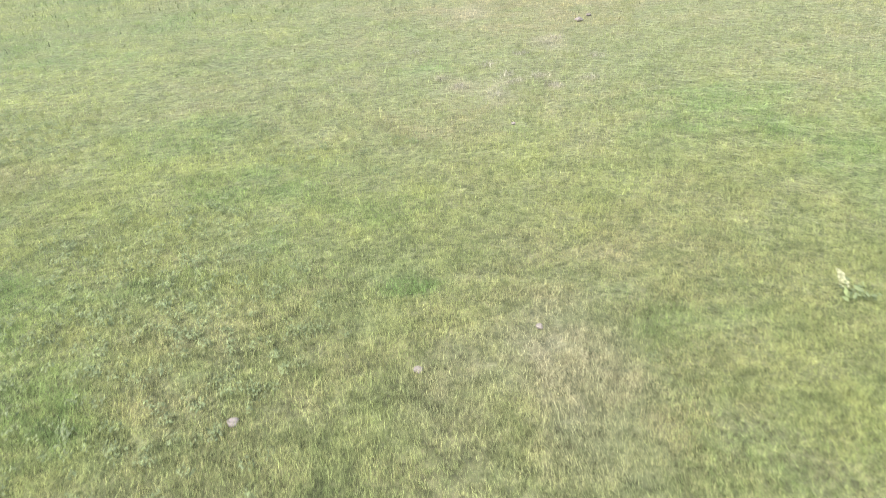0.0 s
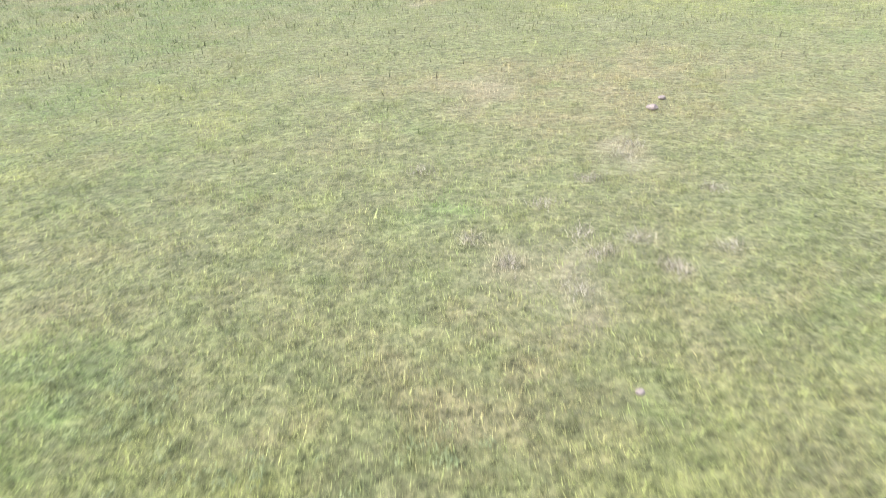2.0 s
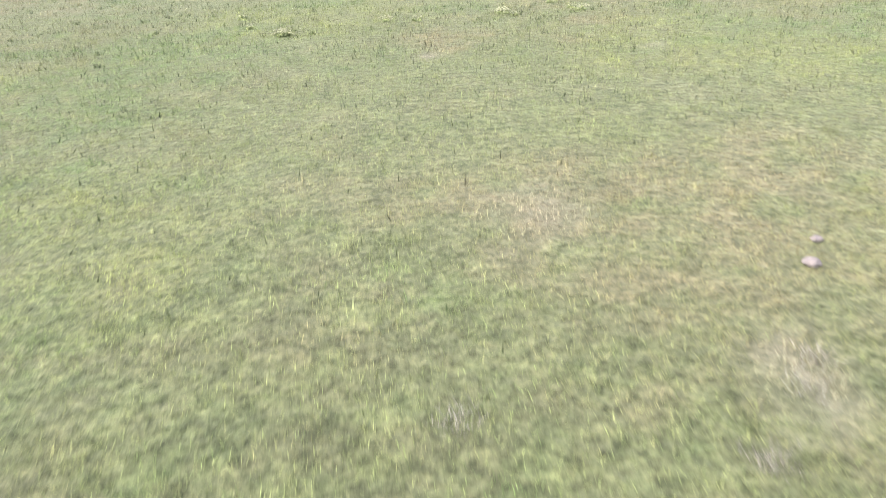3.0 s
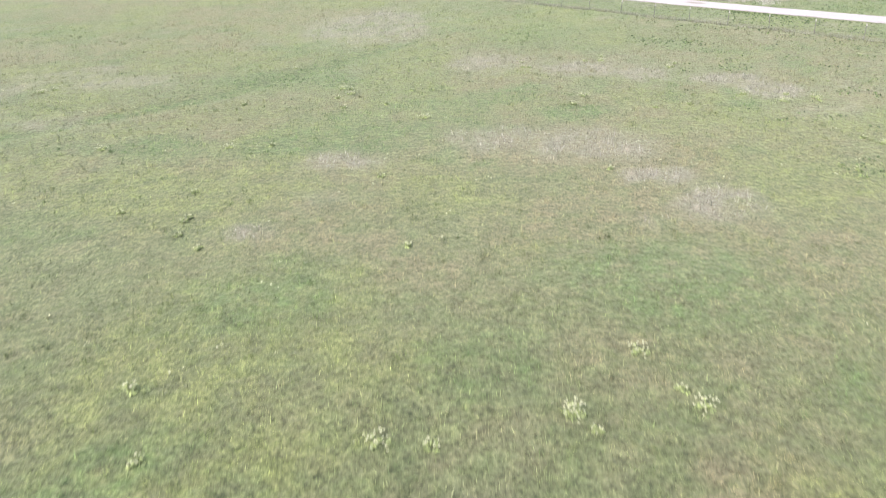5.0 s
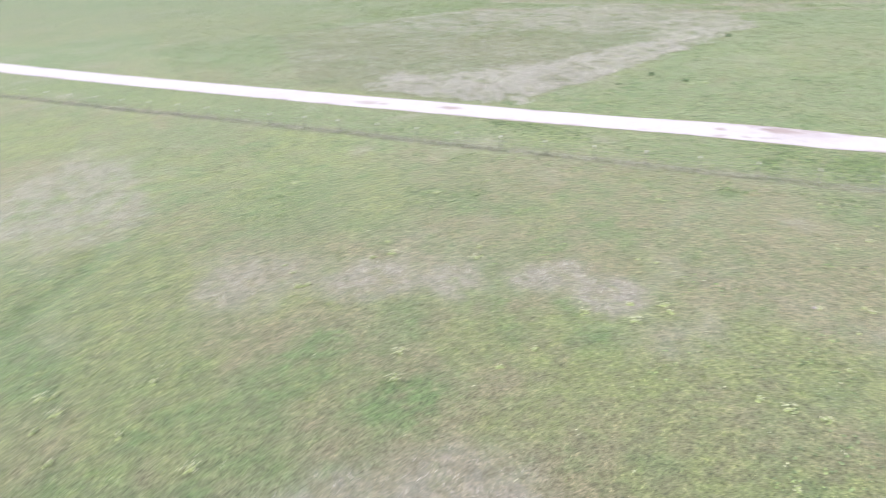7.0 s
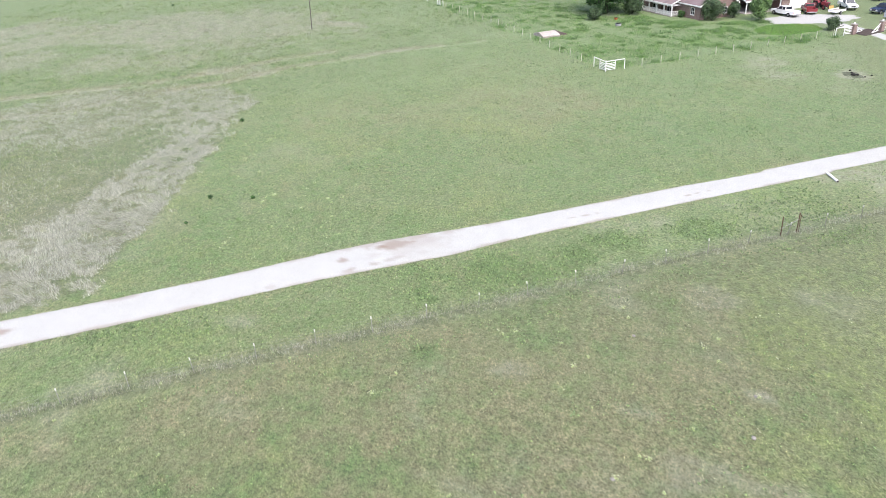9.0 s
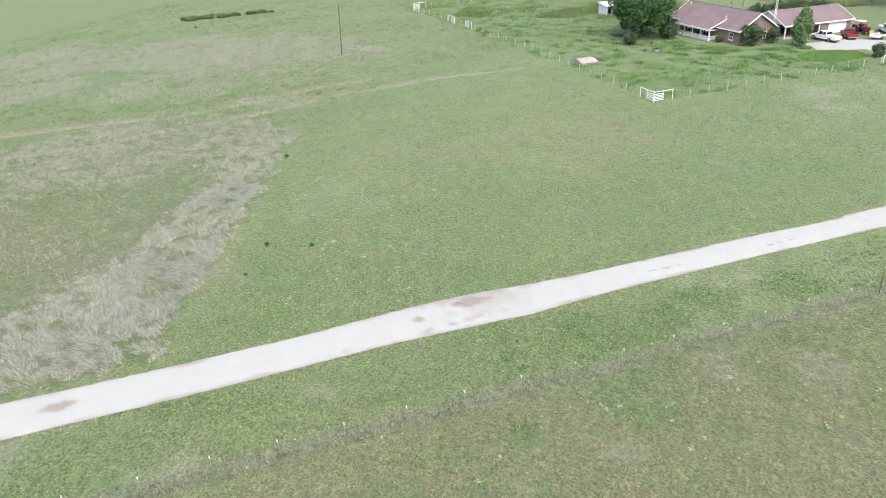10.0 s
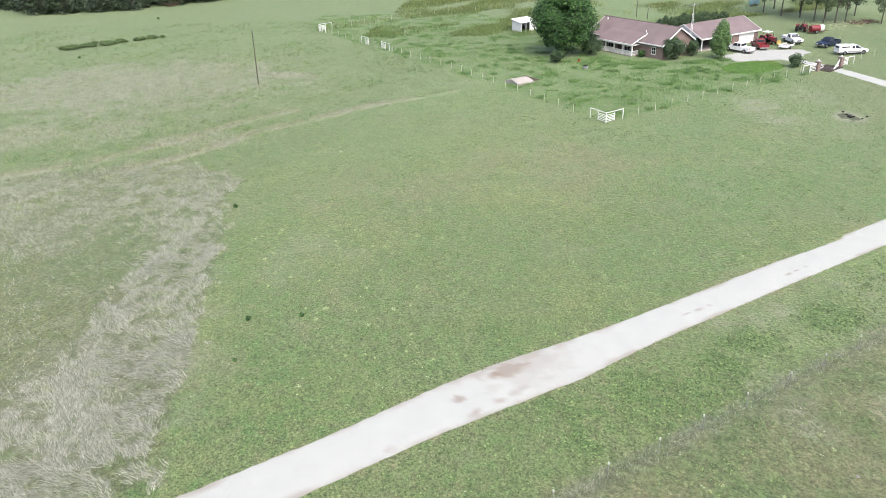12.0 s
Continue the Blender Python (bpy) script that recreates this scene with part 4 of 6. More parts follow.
M_LEAFWOOD = leaf_material("deep green wood leaves", (0.03, 0.048, 0.024), 0.6)
M_LEAFDARK = leaf_material("dark shrub leaves", (0.043, 0.078, 0.032), 0.55)
M_LEAFCONE = leaf_material("feathery yellow green leaves", (0.1, 0.178, 0.06), 0.5)
M_BUSHY = leaf_material("lush weed leaves", (0.115, 0.19, 0.075), 0.6, True)
M_FORB = leaf_material("broadleaf turf weeds", (0.13, 0.195, 0.082), 0.75)
M_BARKPALE = plain("grey bark of the row trees", (0.12, 0.108, 0.095), 0.95, 0.3, 4, 0, 0.5)
M_ASH = plain("grey ash and dead grass", (0.115, 0.132, 0.082), 1.0, 0.45, 5, 0, 0.5)
M_LEAFROW = leaf_material("olive green leaves", (0.062, 0.098, 0.042), 0.6)
M_DEAD = plain("reddish dead branches", (0.17, 0.105, 0.08), 0.95, 0.3, 6)
M_BLUE = gloss("bright blue plastic", (0.03, 0.16, 0.5), 0.4, 0.2)
M_GUARD = plain("dark weathered steel", (0.085, 0.07, 0.062), 0.85, 0.35, 12, 0.2)
M_CLOVER = leaf_material("clover leaves", (0.16, 0.225, 0.105), 0.25, True)
M_WEED = leaf_material("weed leaves", (0.235, 0.31, 0.125), 0.4, True)
M_BRIAR = leaf_material("briar leaves", (0.085, 0.135, 0.05), 0.6)
M_FLOWER = leaf_material("cream flower heads", (0.43, 0.48, 0.29), 0.15, True)
M_BARK = plain("grey bark", (0.09, 0.075, 0.06), 0.95, 0.35, 4, 0, 0.5)
M_STONE = plain("pale limestone", (0.25, 0.24, 0.22), 0.95, 0.2, 6, 0, 0.4)

# ---- the roadside wire fence ----
def along(line, step, start=0.0):
    """Places every step metres along a line, with the way there."""
    out, need = [], start
    for (ax, ay), (bx, by) in zip(line, line[1:]):
        n = math.hypot(bx - ax, by - ay)
        dx, dy = (bx - ax) / n, (by - ay) / n
        while need <= n:
            out.append((ax + dx * need, ay + dy * need, math.degrees(math.atan2(dy, dx))))
            need += step
        need -= n
    return out


def ground_z(x, y):
    return float(relief(np.array([x]), np.array([y]))[0])


def t_post_mesh():
    bm = B()
    box(bm, (-0.026, -0.005, -0.1), (0.026, 0.005, 1.24))
    box(bm, (-0.005, 0.0055, -0.1), (0.005, 0.045, 1.24))
    return bm


def post_row(parent, places, body_bm, body_mat, tip_bm=None, tip_mat=None, tilt=2.5, name="post"):
    """Posts that share one mesh, each an object with its tip under it."""
    first = part(name, body_bm, body_mat, parent)
    tip = part("tip", tip_bm, tip_mat, first, "white reflective tip") if tip_bm else None
    gen = random.Random(len(places))
    for k, (x, y, turn) in enumerate(places):
        ob = first if k == 0 else new(name, first.data)
        ob.parent = parent
        ob.matrix_basis = pose(x, y, ground_z(x, y), gen.gauss(0, tilt), gen.gauss(0, tilt), turn)
        if tip and k:
            t = new("tip", tip.data)
            t.parent = ob


def wire(name, places, height, parent, radius=0.003, sag=0.03):
    bm = B()
    for (ax, ay, _), (bx, by, _) in zip(places, places[1:]):
        a, b = Vector((ax, ay, ground_z(ax, ay) + height)), Vector((bx, by, ground_z(bx, by) + height))
        mid = (a + b) / 2 - Vector((0, 0, sag))
        tube(bm, a, mid, radius, seg=4)
        tube(bm, mid, b, radius, seg=4)
    return part(name, bm, M_WIRE, parent)


FENCE_POSTS = along([(24.9 - 0.613 * 148, 107.9 + 0.79 * 148), (24.9, 107.9), (63.6, 57.6), (88, 25.9)], 3.97)
road_fence = thing("wire_fence", pose(0, 0, 0), "wire fence on thin green steel posts with white tips", "fence")
tip_bm = box(B(), (-0.036, -0.022, 1.16), (0.036, 0.05, 1.33))
post_row(road_fence, FENCE_POSTS, t_post_mesh(), M_STEEL, tip_bm, M_TIP)
for h in (0.3, 0.58, 0.86, 1.12):
    wire("wire", FENCE_POSTS, h, road_fence)


def brace_posts():
    ob = thing("brace_posts", pose(60.4, 62.1, ground_z(60.4, 62.1)), "two rusty pipe posts with a wire brace", "fence post")
    d = Vector((0.95, -1.3, 0))
    part("post", tube(B(), (0, 0, -0.1), (0.05, 0.05, 1.75), 0.042), M_RUST, ob)
    part("post", tube(B(), d + Vector((0, 0, -0.1)), d + Vector((0.05, 0, 1.8)), 0.045), M_RUST, ob)
    part("post", tube(B(), d * 1.12 + Vector((0, 0, -0.1)), d * 1.1 + Vector((0, 0, 1.6)), 0.03), M_RUST, ob)
    part("brace_wire", tube(B(), (0, 0, 0.7), d + Vector((0, 0, 1.25)), 0.02), M_WIRE, ob)
    part("brace_wire", tube(B(), (0, 0, 1.3), d + Vector((0, 0, 0.5)), 0.012), M_WIRE, ob)


def culvert_pipe():
    ob = thing("culvert_pipe", pose(74.2, 56.2, 0.13), "white corrugated plastic pipe lying in the ditch beside the road", "pipe")
    bm = B()
    a, b = Vector((0.9, 0.5, 0)), Vector((-1.0, -0.15, -0.05))
    for k in range(20):
        p, q = a.lerp(b, k / 20), a.lerp(b, (k + 1) / 20)
        tube(bm, p, q, 0.13, 0.115, 12)
    part("pipe", bm, M_WHITE, ob)
    # near-black disc in place of the pipe's shaded hollow
    part("opening", tube(B(), b, b + (b - a) * 0.012, 0.1, seg=12), M_SHADE, ob, "dark disc for the shaded open pipe end")


brace_posts()
culvert_pipe()


# ---- the yard fence: cream posts, white pipe corners ----
LEFT_LINE = [(111.4, 82.3), (146.5, 108.9), (190.2, 148.2)]
RIGHT_LINE = [(111.4, 82.3), (139.1, 49.5), (141.2, 46.4)]
BACK_LINE = [(190.2, 148.2), (205, 134.5), (219.5, 110), (262, 38)]
FAR_RIGHT_LINE = [(150.6, 35.4), (158.0, 24.5), (176, -2)]


def cream_fence(name_label, line, step, start):
    ob = thing("yard_fence", pose(0, 0, 0), name_label, "fence", "yard fences")
    pl = along(line, step, start)
    post_row(ob, pl, bevelled(tube(B(), (0, 0, -0.1), (0, 0, 1.2), 0.054, 0.05, 7), 0.01, 1), M_CREAM, tilt=2.0)
    for h in (0.35, 0.7, 1.05):
        wire("wire", pl, h, ob)
    return ob


cream_fence("wire fence on cream painted posts along the yard", LEFT_LINE, 3.72, 7.4)
cream_fence("wire fence on cream painted posts towards the driveway", RIGHT_LINE, 3.55, 6.6)
cream_fence("wire fence on cream painted posts behind the yard", BACK_LINE, 4.2, 5.0)
cream_fence("wire fence on cream painted posts past the driveway gate", FAR_RIGHT_LINE, 3.6, 2.5)


def pipe_wing(parent, d, length=3.4, high=1.5, slats=5, panel=0.5):
    """White pipe bracing from a corner along d: a top rail to a post, and a slatted panel at the corner."""
    d = Vector((d[0], d[1], 0)).normalized()
    e, p = d * length, d * length * panel
    part("brace_post", tube(B(), e + Vector((0, 0, -0.1)), e + Vector((0, 0, high)), 0.06), M_WHITE, parent)
    part("top_rail", tube(B(), (0, 0, high), e + Vector((0, 0, high)), 0.055), M_WHITE, parent)
    part("panel_post", tube(B(), p + Vector((0, 0, 0.1)), p + Vector((0, 0, high - 0.06)), 0.045), M_WHITE, parent)
    for k in range(slats):
        z = 0.22 + k * (high - 0.35) / slats
        part("slat", tube(B(), (0, 0, z), p + Vector((0, 0, z)), 0.05, seg=6), M_WHITE, parent)


def pipe_corner(x, y, ways, label, **kw):
    ob = thing("corner_brace", pose(x, y, ground_z(x, y)), label, "fence corner")
    part("corner_post", tube(B(), (0, 0, -0.1), (0, 0, 1.62), 0.075), M_WHITE, ob)
    for d in ways:
        pipe_wing(ob, d, **kw)
    return ob


L_WAY, R_WAY = (0.79, 0.61), (0.65, -0.76)
pipe_corner(111.4, 82.3, (L_WAY, R_WAY), "white pipe corner of the yard fence with slatted panels")
pipe_corner(190.0, 148.6, ((-0.75, -0.66), (0.73, -0.68)), "white pipe corner at the far end of the yard fence", length=3.8, high=1.7)
pipe_corner(166.4, 127.2, ((-0.74, -0.67),), "white pipe gate post with a slatted panel", length=3.2, high=1.6)
pipe_corner(171.3, 131.4, ((0.74, 0.67),), "white pipe gate post with a slatted panel", length=3.2, high=1.6)
wire_gate = thing("wire_gate", pose(166.4, 127.2, 0), "wire gate between two white pipe gate posts", "gate")
for h in (0.3, 0.6, 0.9, 1.2):
    part("wire", tube(B(), (0.1, 0.1, h), (4.8, 4.1, h), 0.012, seg=5), M_WIRE, wire_gate)


def gate_panels():
    ob = thing("pipe_gate", pose(159.6, 23.0, 0, 0, 0, -47.4), "long white pipe rail with two slatted panels", "gate")
    part("top_rail", tube(B(), (0, 0, 1.5), (10.0, 0, 1.5), 0.06), M_WHITE, ob)
    for x in (0.0, 3.0, 4.6, 6.4, 8.0, 10.0):
        part("post", tube(B(), (x, 0, -0.1), (x, 0, 1.5), 0.055), M_WHITE, ob)
    for x in (3.0, 6.4):
        for k in range(5):
            part("slat", tube(B(), (x, 0, 0.2 + 0.25 * k), (x + 1.6, 0, 0.2 + 0.25 * k), 0.05, seg=6), M_WHITE, ob)


gate_panels()


# ---- the driveway gate: brick pillars, white pipe wings, a cattle guard ----
def gate_pillar(x, y, way):
    turn = math.degrees(math.atan2(way[1], way[0]))
    ob = thing("gate_pillar", pose(x, y, ground_z(x, y), 0, 0, turn), "brown brick gate pillar with a pale cap and white pipe wing", "gate pillar", "driveway gate pillars")
    part("shaft", bevelled(box(B(), (-0.35, -0.35, -0.1), (0.35, 0.35, 1.65)), 0.02, 1), M_BRICK, ob)
    part("cap", bevelled(box(B(), (-0.43, -0.43, 1.65), (0.43, 0.43, 1.77)), 0.03, 1), M_CONCRETE, ob, "pale concrete cap")
    part("finial", bevelled(box(B(), (-0.12, -0.12, 1.77), (0.12, 0.12, 1.98)), 0.03, 1), M_WHITE, ob, "white lamp on the cap")
    for k in range(5):
        part("slat", tube(B(), (0.45, 0, 0.25 + 0.25 * k), (2.0, 0, 0.25 + 0.25 * k), 0.05, seg=6), M_WHITE, ob)
    part("wing_post", tube(B(), (2.0, 0, -0.1), (2.0, 0, 1.4), 0.06), M_WHITE, ob)
    part("top_rail", tube(B(), (0.4, 0, 1.4), (3.8, 0, 1.4), 0.06), M_WHITE, ob)
    part("end_post", tube(B(), (3.8, 0, -0.1), (3.8, 0, 1.4), 0.06), M_WHITE, ob)
    part("brace", tube(B(), (-0.4, 0, 1.35), (-3.0, -0.9, 0.15), 0.06), M_WHITE, ob)
    part("brace", tube(B(), (-0.45, 0, 0.25), (-3.0, -0.9, 0.15), 0.05), M_WHITE, ob)
    part("brace", tube(B(), (-0.45, 0, 1.0), (-1.6, -0.5, 0.2), 0.05), M_WHITE, ob)


gate_pillar(142.4, 44.0, (-0.6, 0.8))
gate_pillar(145.7, 39.1, (0.6, -0.8))


def cattle_guard():
    ob = thing("cattle_guard", pose(144.2, 41.6, 0.05, 0, 0, -43), "dark steel pipe cattle guard across the driveway", "cattle guard")
    part("frame", box(box(B(), (-2.6, -1.5, -0.03), (2.6, -1.32, 0.1)), (-2.6, 1.32, -0.03), (2.6, 1.5, 0.1)), M_GUARD, ob)
    for k in range(11):
        y = -1.22 + k * 2.44 / 10
        part("bar", tube(B(), (-2.6, y, 0.08), (2.6, y, 0.08), 0.055, seg=6), M_GUARD, ob)
    part("pit", box(B(), (-2.6, -1.32, -0.05), (2.6, 1.32, -0.01)), M_BROWNPAINT, ob, "dark brown bed")


cattle_guard()


# ---- driveway and gravel yard ----
tagged(ribbon("driveway", [DRIVE[0]] + DRIVE + [DRIVE[-1]], 1.5, 0.4, M_GRAVEL, 9, 0.05, 0.2), "pale gravel driveway through the gate", "driveway", kind="structure")


def gravel_yard():
    bm = B()
    n = 64
    rows = []
    for ring in (0.001, 0.35, 0.7, 1.0):
        row = []
        for k in range(n):
            a = 2 * math.pi * k / n
            r = ring * (1 + 0.22 * (noise.noise((math.cos(a) * 2.2, math.sin(a) * 2.2, 3.1)) if ring == 1.0 else 0))
            row.append(bm.verts.new((math.cos(a) * r * 9.2, math.sin(a) * r * 4.4, 0.06 if ring < 1 else 0.0)))
        rows.append(row)
    for p, q in zip(rows, rows[1:]):
        for k in range(n):
            bm.faces.new((p[k - 1], p[k], q[k], q[k - 1]))
    bmesh.ops.recalc_face_normals(bm, faces=bm.faces)
    me = bpy.data.meshes.new("gravel_yard")
    bm.to_mesh(me)
    bm.free()
    me.materials.append(M_GRAVEL)
    me.attributes.new("mud", "FLOAT", "POINT").data.foreach_set("value", np.full(len(me.vertices), 0.12, np.float32))
    ob = new("gravel_yard", me)
    ob.matrix_world = pose(156.0, 49.2, 0.03, 0, 0, -68)
    tagged(ob, "white gravel parking yard in front of the carport", "gravel yard", kind="structure")


gravel_yard()

# ---- the ranch house ----
def sash_window(parent, m, w, h):
    """A white sash window set on a wall; its outer face looks along local -y."""
    win = new("window")
    win.parent = parent
    win.matrix_basis = m
    win["label"] = "white framed sash window"
    bm = B()
    for lo, hi in (((-w / 2 - 0.09, -0.06, -0.09), (-w / 2, 0.05, h + 0.09)), ((w / 2, -0.06, -0.09), (w / 2 + 0.09, 0.05, h + 0.09)), ((-w / 2, -0.06, -0.09), (w / 2, 0.05, 0)), ((-w / 2, -0.06, h), (w / 2, 0.05, h + 0.09)), ((-w / 2, -0.05, h / 2 - 0.03), (w / 2, 0.04, h / 2 + 0.03)), ((-0.02, -0.05, 0), (0.02, 0.04, h))):
        box(bm, lo, hi)
    part("window_frame", bm, M_WHITE, win)
    part("pane", box(B(), (-w / 2, -0.015, 0.0), (w / 2, 0.015, h / 2 - 0.03)), M_GLASS, win)
    part("pane", box(B(), (-w / 2, -0.015, h / 2 + 0.03), (w / 2, 0.015, h)), M_GLASS, win)
    part("sill", box(B(), (-w / 2 - 0.14, -0.12, -0.15), (w / 2 + 0.14, 0.05, -0.092)), M_WHITE, win)
    return win


def wall_with_openings(length, height, holes, thick=0.2):
    """A wall along x from 0, inner face at y 0; holes are x0, x1, z0, z1."""
    bm = B()
    xs = sorted({0.0, length, *(h[0] for h in holes), *(h[1] for h in holes)})
    zs = sorted({0.0, height, *(h[2] for h in holes), *(h[3] for h in holes)})
    for a, b in zip(xs, xs[1:]):
        lo = None
        for c, d in zip(zs, zs[1:]):
            solid = not any(h[0] <= a and b <= h[1] and h[2] <= c and d <= h[3] for h in holes)
            if solid and lo is None:
                lo = c
            if not solid and lo is not None:
                box(bm, (a, 0, lo), (b, thick, c))
                lo = None
        if lo is not None:
            box(bm, (a, 0, lo), (b, thick, height))
    bmesh.ops.remove_doubles(bm, verts=bm.verts, dist=0.0005)
    return bm


def ranch_house():
    # local x runs away along the ridge, local y towards the porch side
    LEN, HALF, EAVE, RIDGE, OVER = 20.5, 4.75, 2.72, 5.62, 0.4
    ob = thing("ranch_house", pose(155.2, 65.5, 0, 0, 0, 40.5), "low brick ranch house with brown roof and white porch", "house")
    slope = (RIDGE - EAVE) / HALF
    wy = HALF - OVER
    holes = [(2.0, 3.1, 0.85, 2.05), (8.6, 10.3, 0.5, 2.1), (11.2, 12.2, 0.12, 2.15), (13.2, 14.9, 0.6, 2.1)]
    front = part("front_wall", wall_with_openings(LEN - 2 * OVER, EAVE - 0.02, [(a - OVER, b - OVER, c, d) for a, b, c, d in holes]), M_BRICK, ob)
    front.matrix_basis = pose(OVER, wy - 0.2, 0)
    part("back_wall", box(B(), (OVER, -wy, 0), (LEN - OVER, -wy + 0.2, EAVE - 0.02)), M_BRICK, ob)
    for x in (OVER, LEN - OVER - 0.2):
        top = EAVE + OVER * slope
        part("gable_wall", prism(B(), [(-wy + 0.2, 0), (wy - 0.2, 0), (wy - 0.2, top - 0.2), (0, RIDGE - 0.22), (-wy + 0.2, top - 0.2)], 0, x, x + 0.2), M_BRICK, ob)
    for s in (1, -1):
        part("roof", slab(B(), [(0, 0, RIDGE), (LEN, 0, RIDGE), (LEN, s * HALF, EAVE), (0, s * HALF, EAVE)], 0.12), M_ROOF, ob, "brown shingled roof slope")
        part("fascia", box(B(), (0, s * HALF - 0.02, EAVE - 0.22), (LEN, s * HALF + 0.05, EAVE + 0.01)), M_WHITE, ob, "white eave board")
        for x in (-0.05, LEN):
            part("rake_board", slab(B(), [(x, 0, RIDGE + 0.02), (x + 0.07, 0, RIDGE + 0.02), (x + 0.07, s * (HALF + 0.05), EAVE - 0.01), (x, s * (HALF + 0.05), EAVE - 0.01)], 0.28), M_WHITE, ob, "white gable board")
    part("ridge_cap", tube(B(), (0, 0, RIDGE), (LEN, 0, RIDGE), 0.09, seg=6), M_ROOF, ob)
    # porch
    P0, P1, PY, PZ = 6.0, 15.9, HALF + 2.1, 2.48
    yb = 2.6
    zb = RIDGE - slope * yb + 0.06
    part("porch_roof", slab(B(), [(P0, yb, zb), (P1, yb, zb), (P1, PY, PZ), (P0, PY, PZ)], 0.1), M_ROOF, ob, "brown porch roof")
    part("porch_fascia", box(B(), (P0, PY - 0.02, PZ - 0.34), (P1, PY + 0.05, PZ + 0.01)), M_WHITE, ob)
    for x in (P0 - 0.07, P1):
        part("porch_rake", slab(B(), [(x, yb, zb + 0.03), (x + 0.08, yb, zb + 0.03), (x + 0.08, PY + 0.05, PZ + 0.02), (x, PY + 0.05, PZ + 0.02)], 0.22), M_WHITE if x < P1 else M_ROOF, ob, "white porch gable board" if x < P1 else "")
    part("porch_floor", box(B(), (P0 + 0.2, wy + 0.005, -0.05), (P1 - 0.2, PY - 0.25, 0.12)), M_CONCRETE, ob)
    part("porch_ceiling", box(B(), (P0, wy + 0.01, PZ - 0.36), (P1, PY - 0.04, PZ - 0.3)), M_WHITE, ob)
    posts = [P0 + 0.25, P0 + 2.65, P0 + 5.05, P0 + 7.45, P1 - 0.25]
    for x in posts:
        part("porch_post", bevelled(box(B(), (x - 0.1, PY - 0.52, 0.12), (x + 0.1, PY - 0.32, PZ - 0.3)), 0.012, 1), M_WHITE, ob)
    for a, b in zip(posts[:-1], posts[1:]):
        rail = B()
        box(rail, (a + 0.09, PY - 0.46, 0.98), (b - 0.09, PY - 0.38, 1.05))
        box(rail, (a + 0.09, PY - 0.46, 0.22), (b - 0.09, PY - 0.38, 0.28))
        k = a + 0.2
        while k < b - 0.15:
            box(rail, (k - 0.045, PY - 0.44, 0.28), (k + 0.045, PY - 0.4, 0.98))
            k += 0.16
        part("porch_rail", rail, M_WHITE, ob, "white spindled porch railing")
    side = B()
    for y in np.arange(wy + 0.3, PY - 0.6, 0.16):
        box(side, (posts[0] - 0.03, y - 0.02, 0.28), (posts[0] + 0.03, y + 0.02, 0.98))
    box(side, (posts[0] - 0.04, wy + 0.02, 0.98), (posts[0] + 0.04, PY - 0.5, 1.05))
    part("porch_rail", side, M_WHITE, ob, "white spindled porch railing")
    for a, b, c, d in holes:
        if c > 0.3:
            sash_window(ob, pose((a + b) / 2, wy - 0.02, c, 0, 0, 180), b - a - 0.2, d - c)
    door = part("front_door", box(B(), (11.25, wy - 0.12, 0.12), (12.15, wy - 0.06, 2.12)), M_BROWNPAINT, ob, "dark brown front door")
    part("door_handle", tube(B(), (11.35, wy - 0.07, 1.05), (11.35, wy + 0.02, 1.05), 0.035), M_CHROME, door)
    part("ceiling", box(B(), (OVER + 0.2, -wy + 0.2, EAVE - 0.1), (LEN - OVER - 0.2, wy - 0.2, EAVE - 0.04)), M_SHADE, ob)
    part("roof_vent", tube(B(), (18.8, 0.9, 4.9), (18.8, 0.9, 5.6), 0.1), M_WHITE, ob, "white vent pipe")
    part("roof_vent", tube(B(), (6.6, 2.4, 4.0), (6.6, 2.4, 4.55), 0.09), M_WHITE, ob, "white vent pipe")
    sash_window(ob, pose(OVER - 0.01, -1.6, 0.9, 0, 0, -90), 1.0, 1.1)


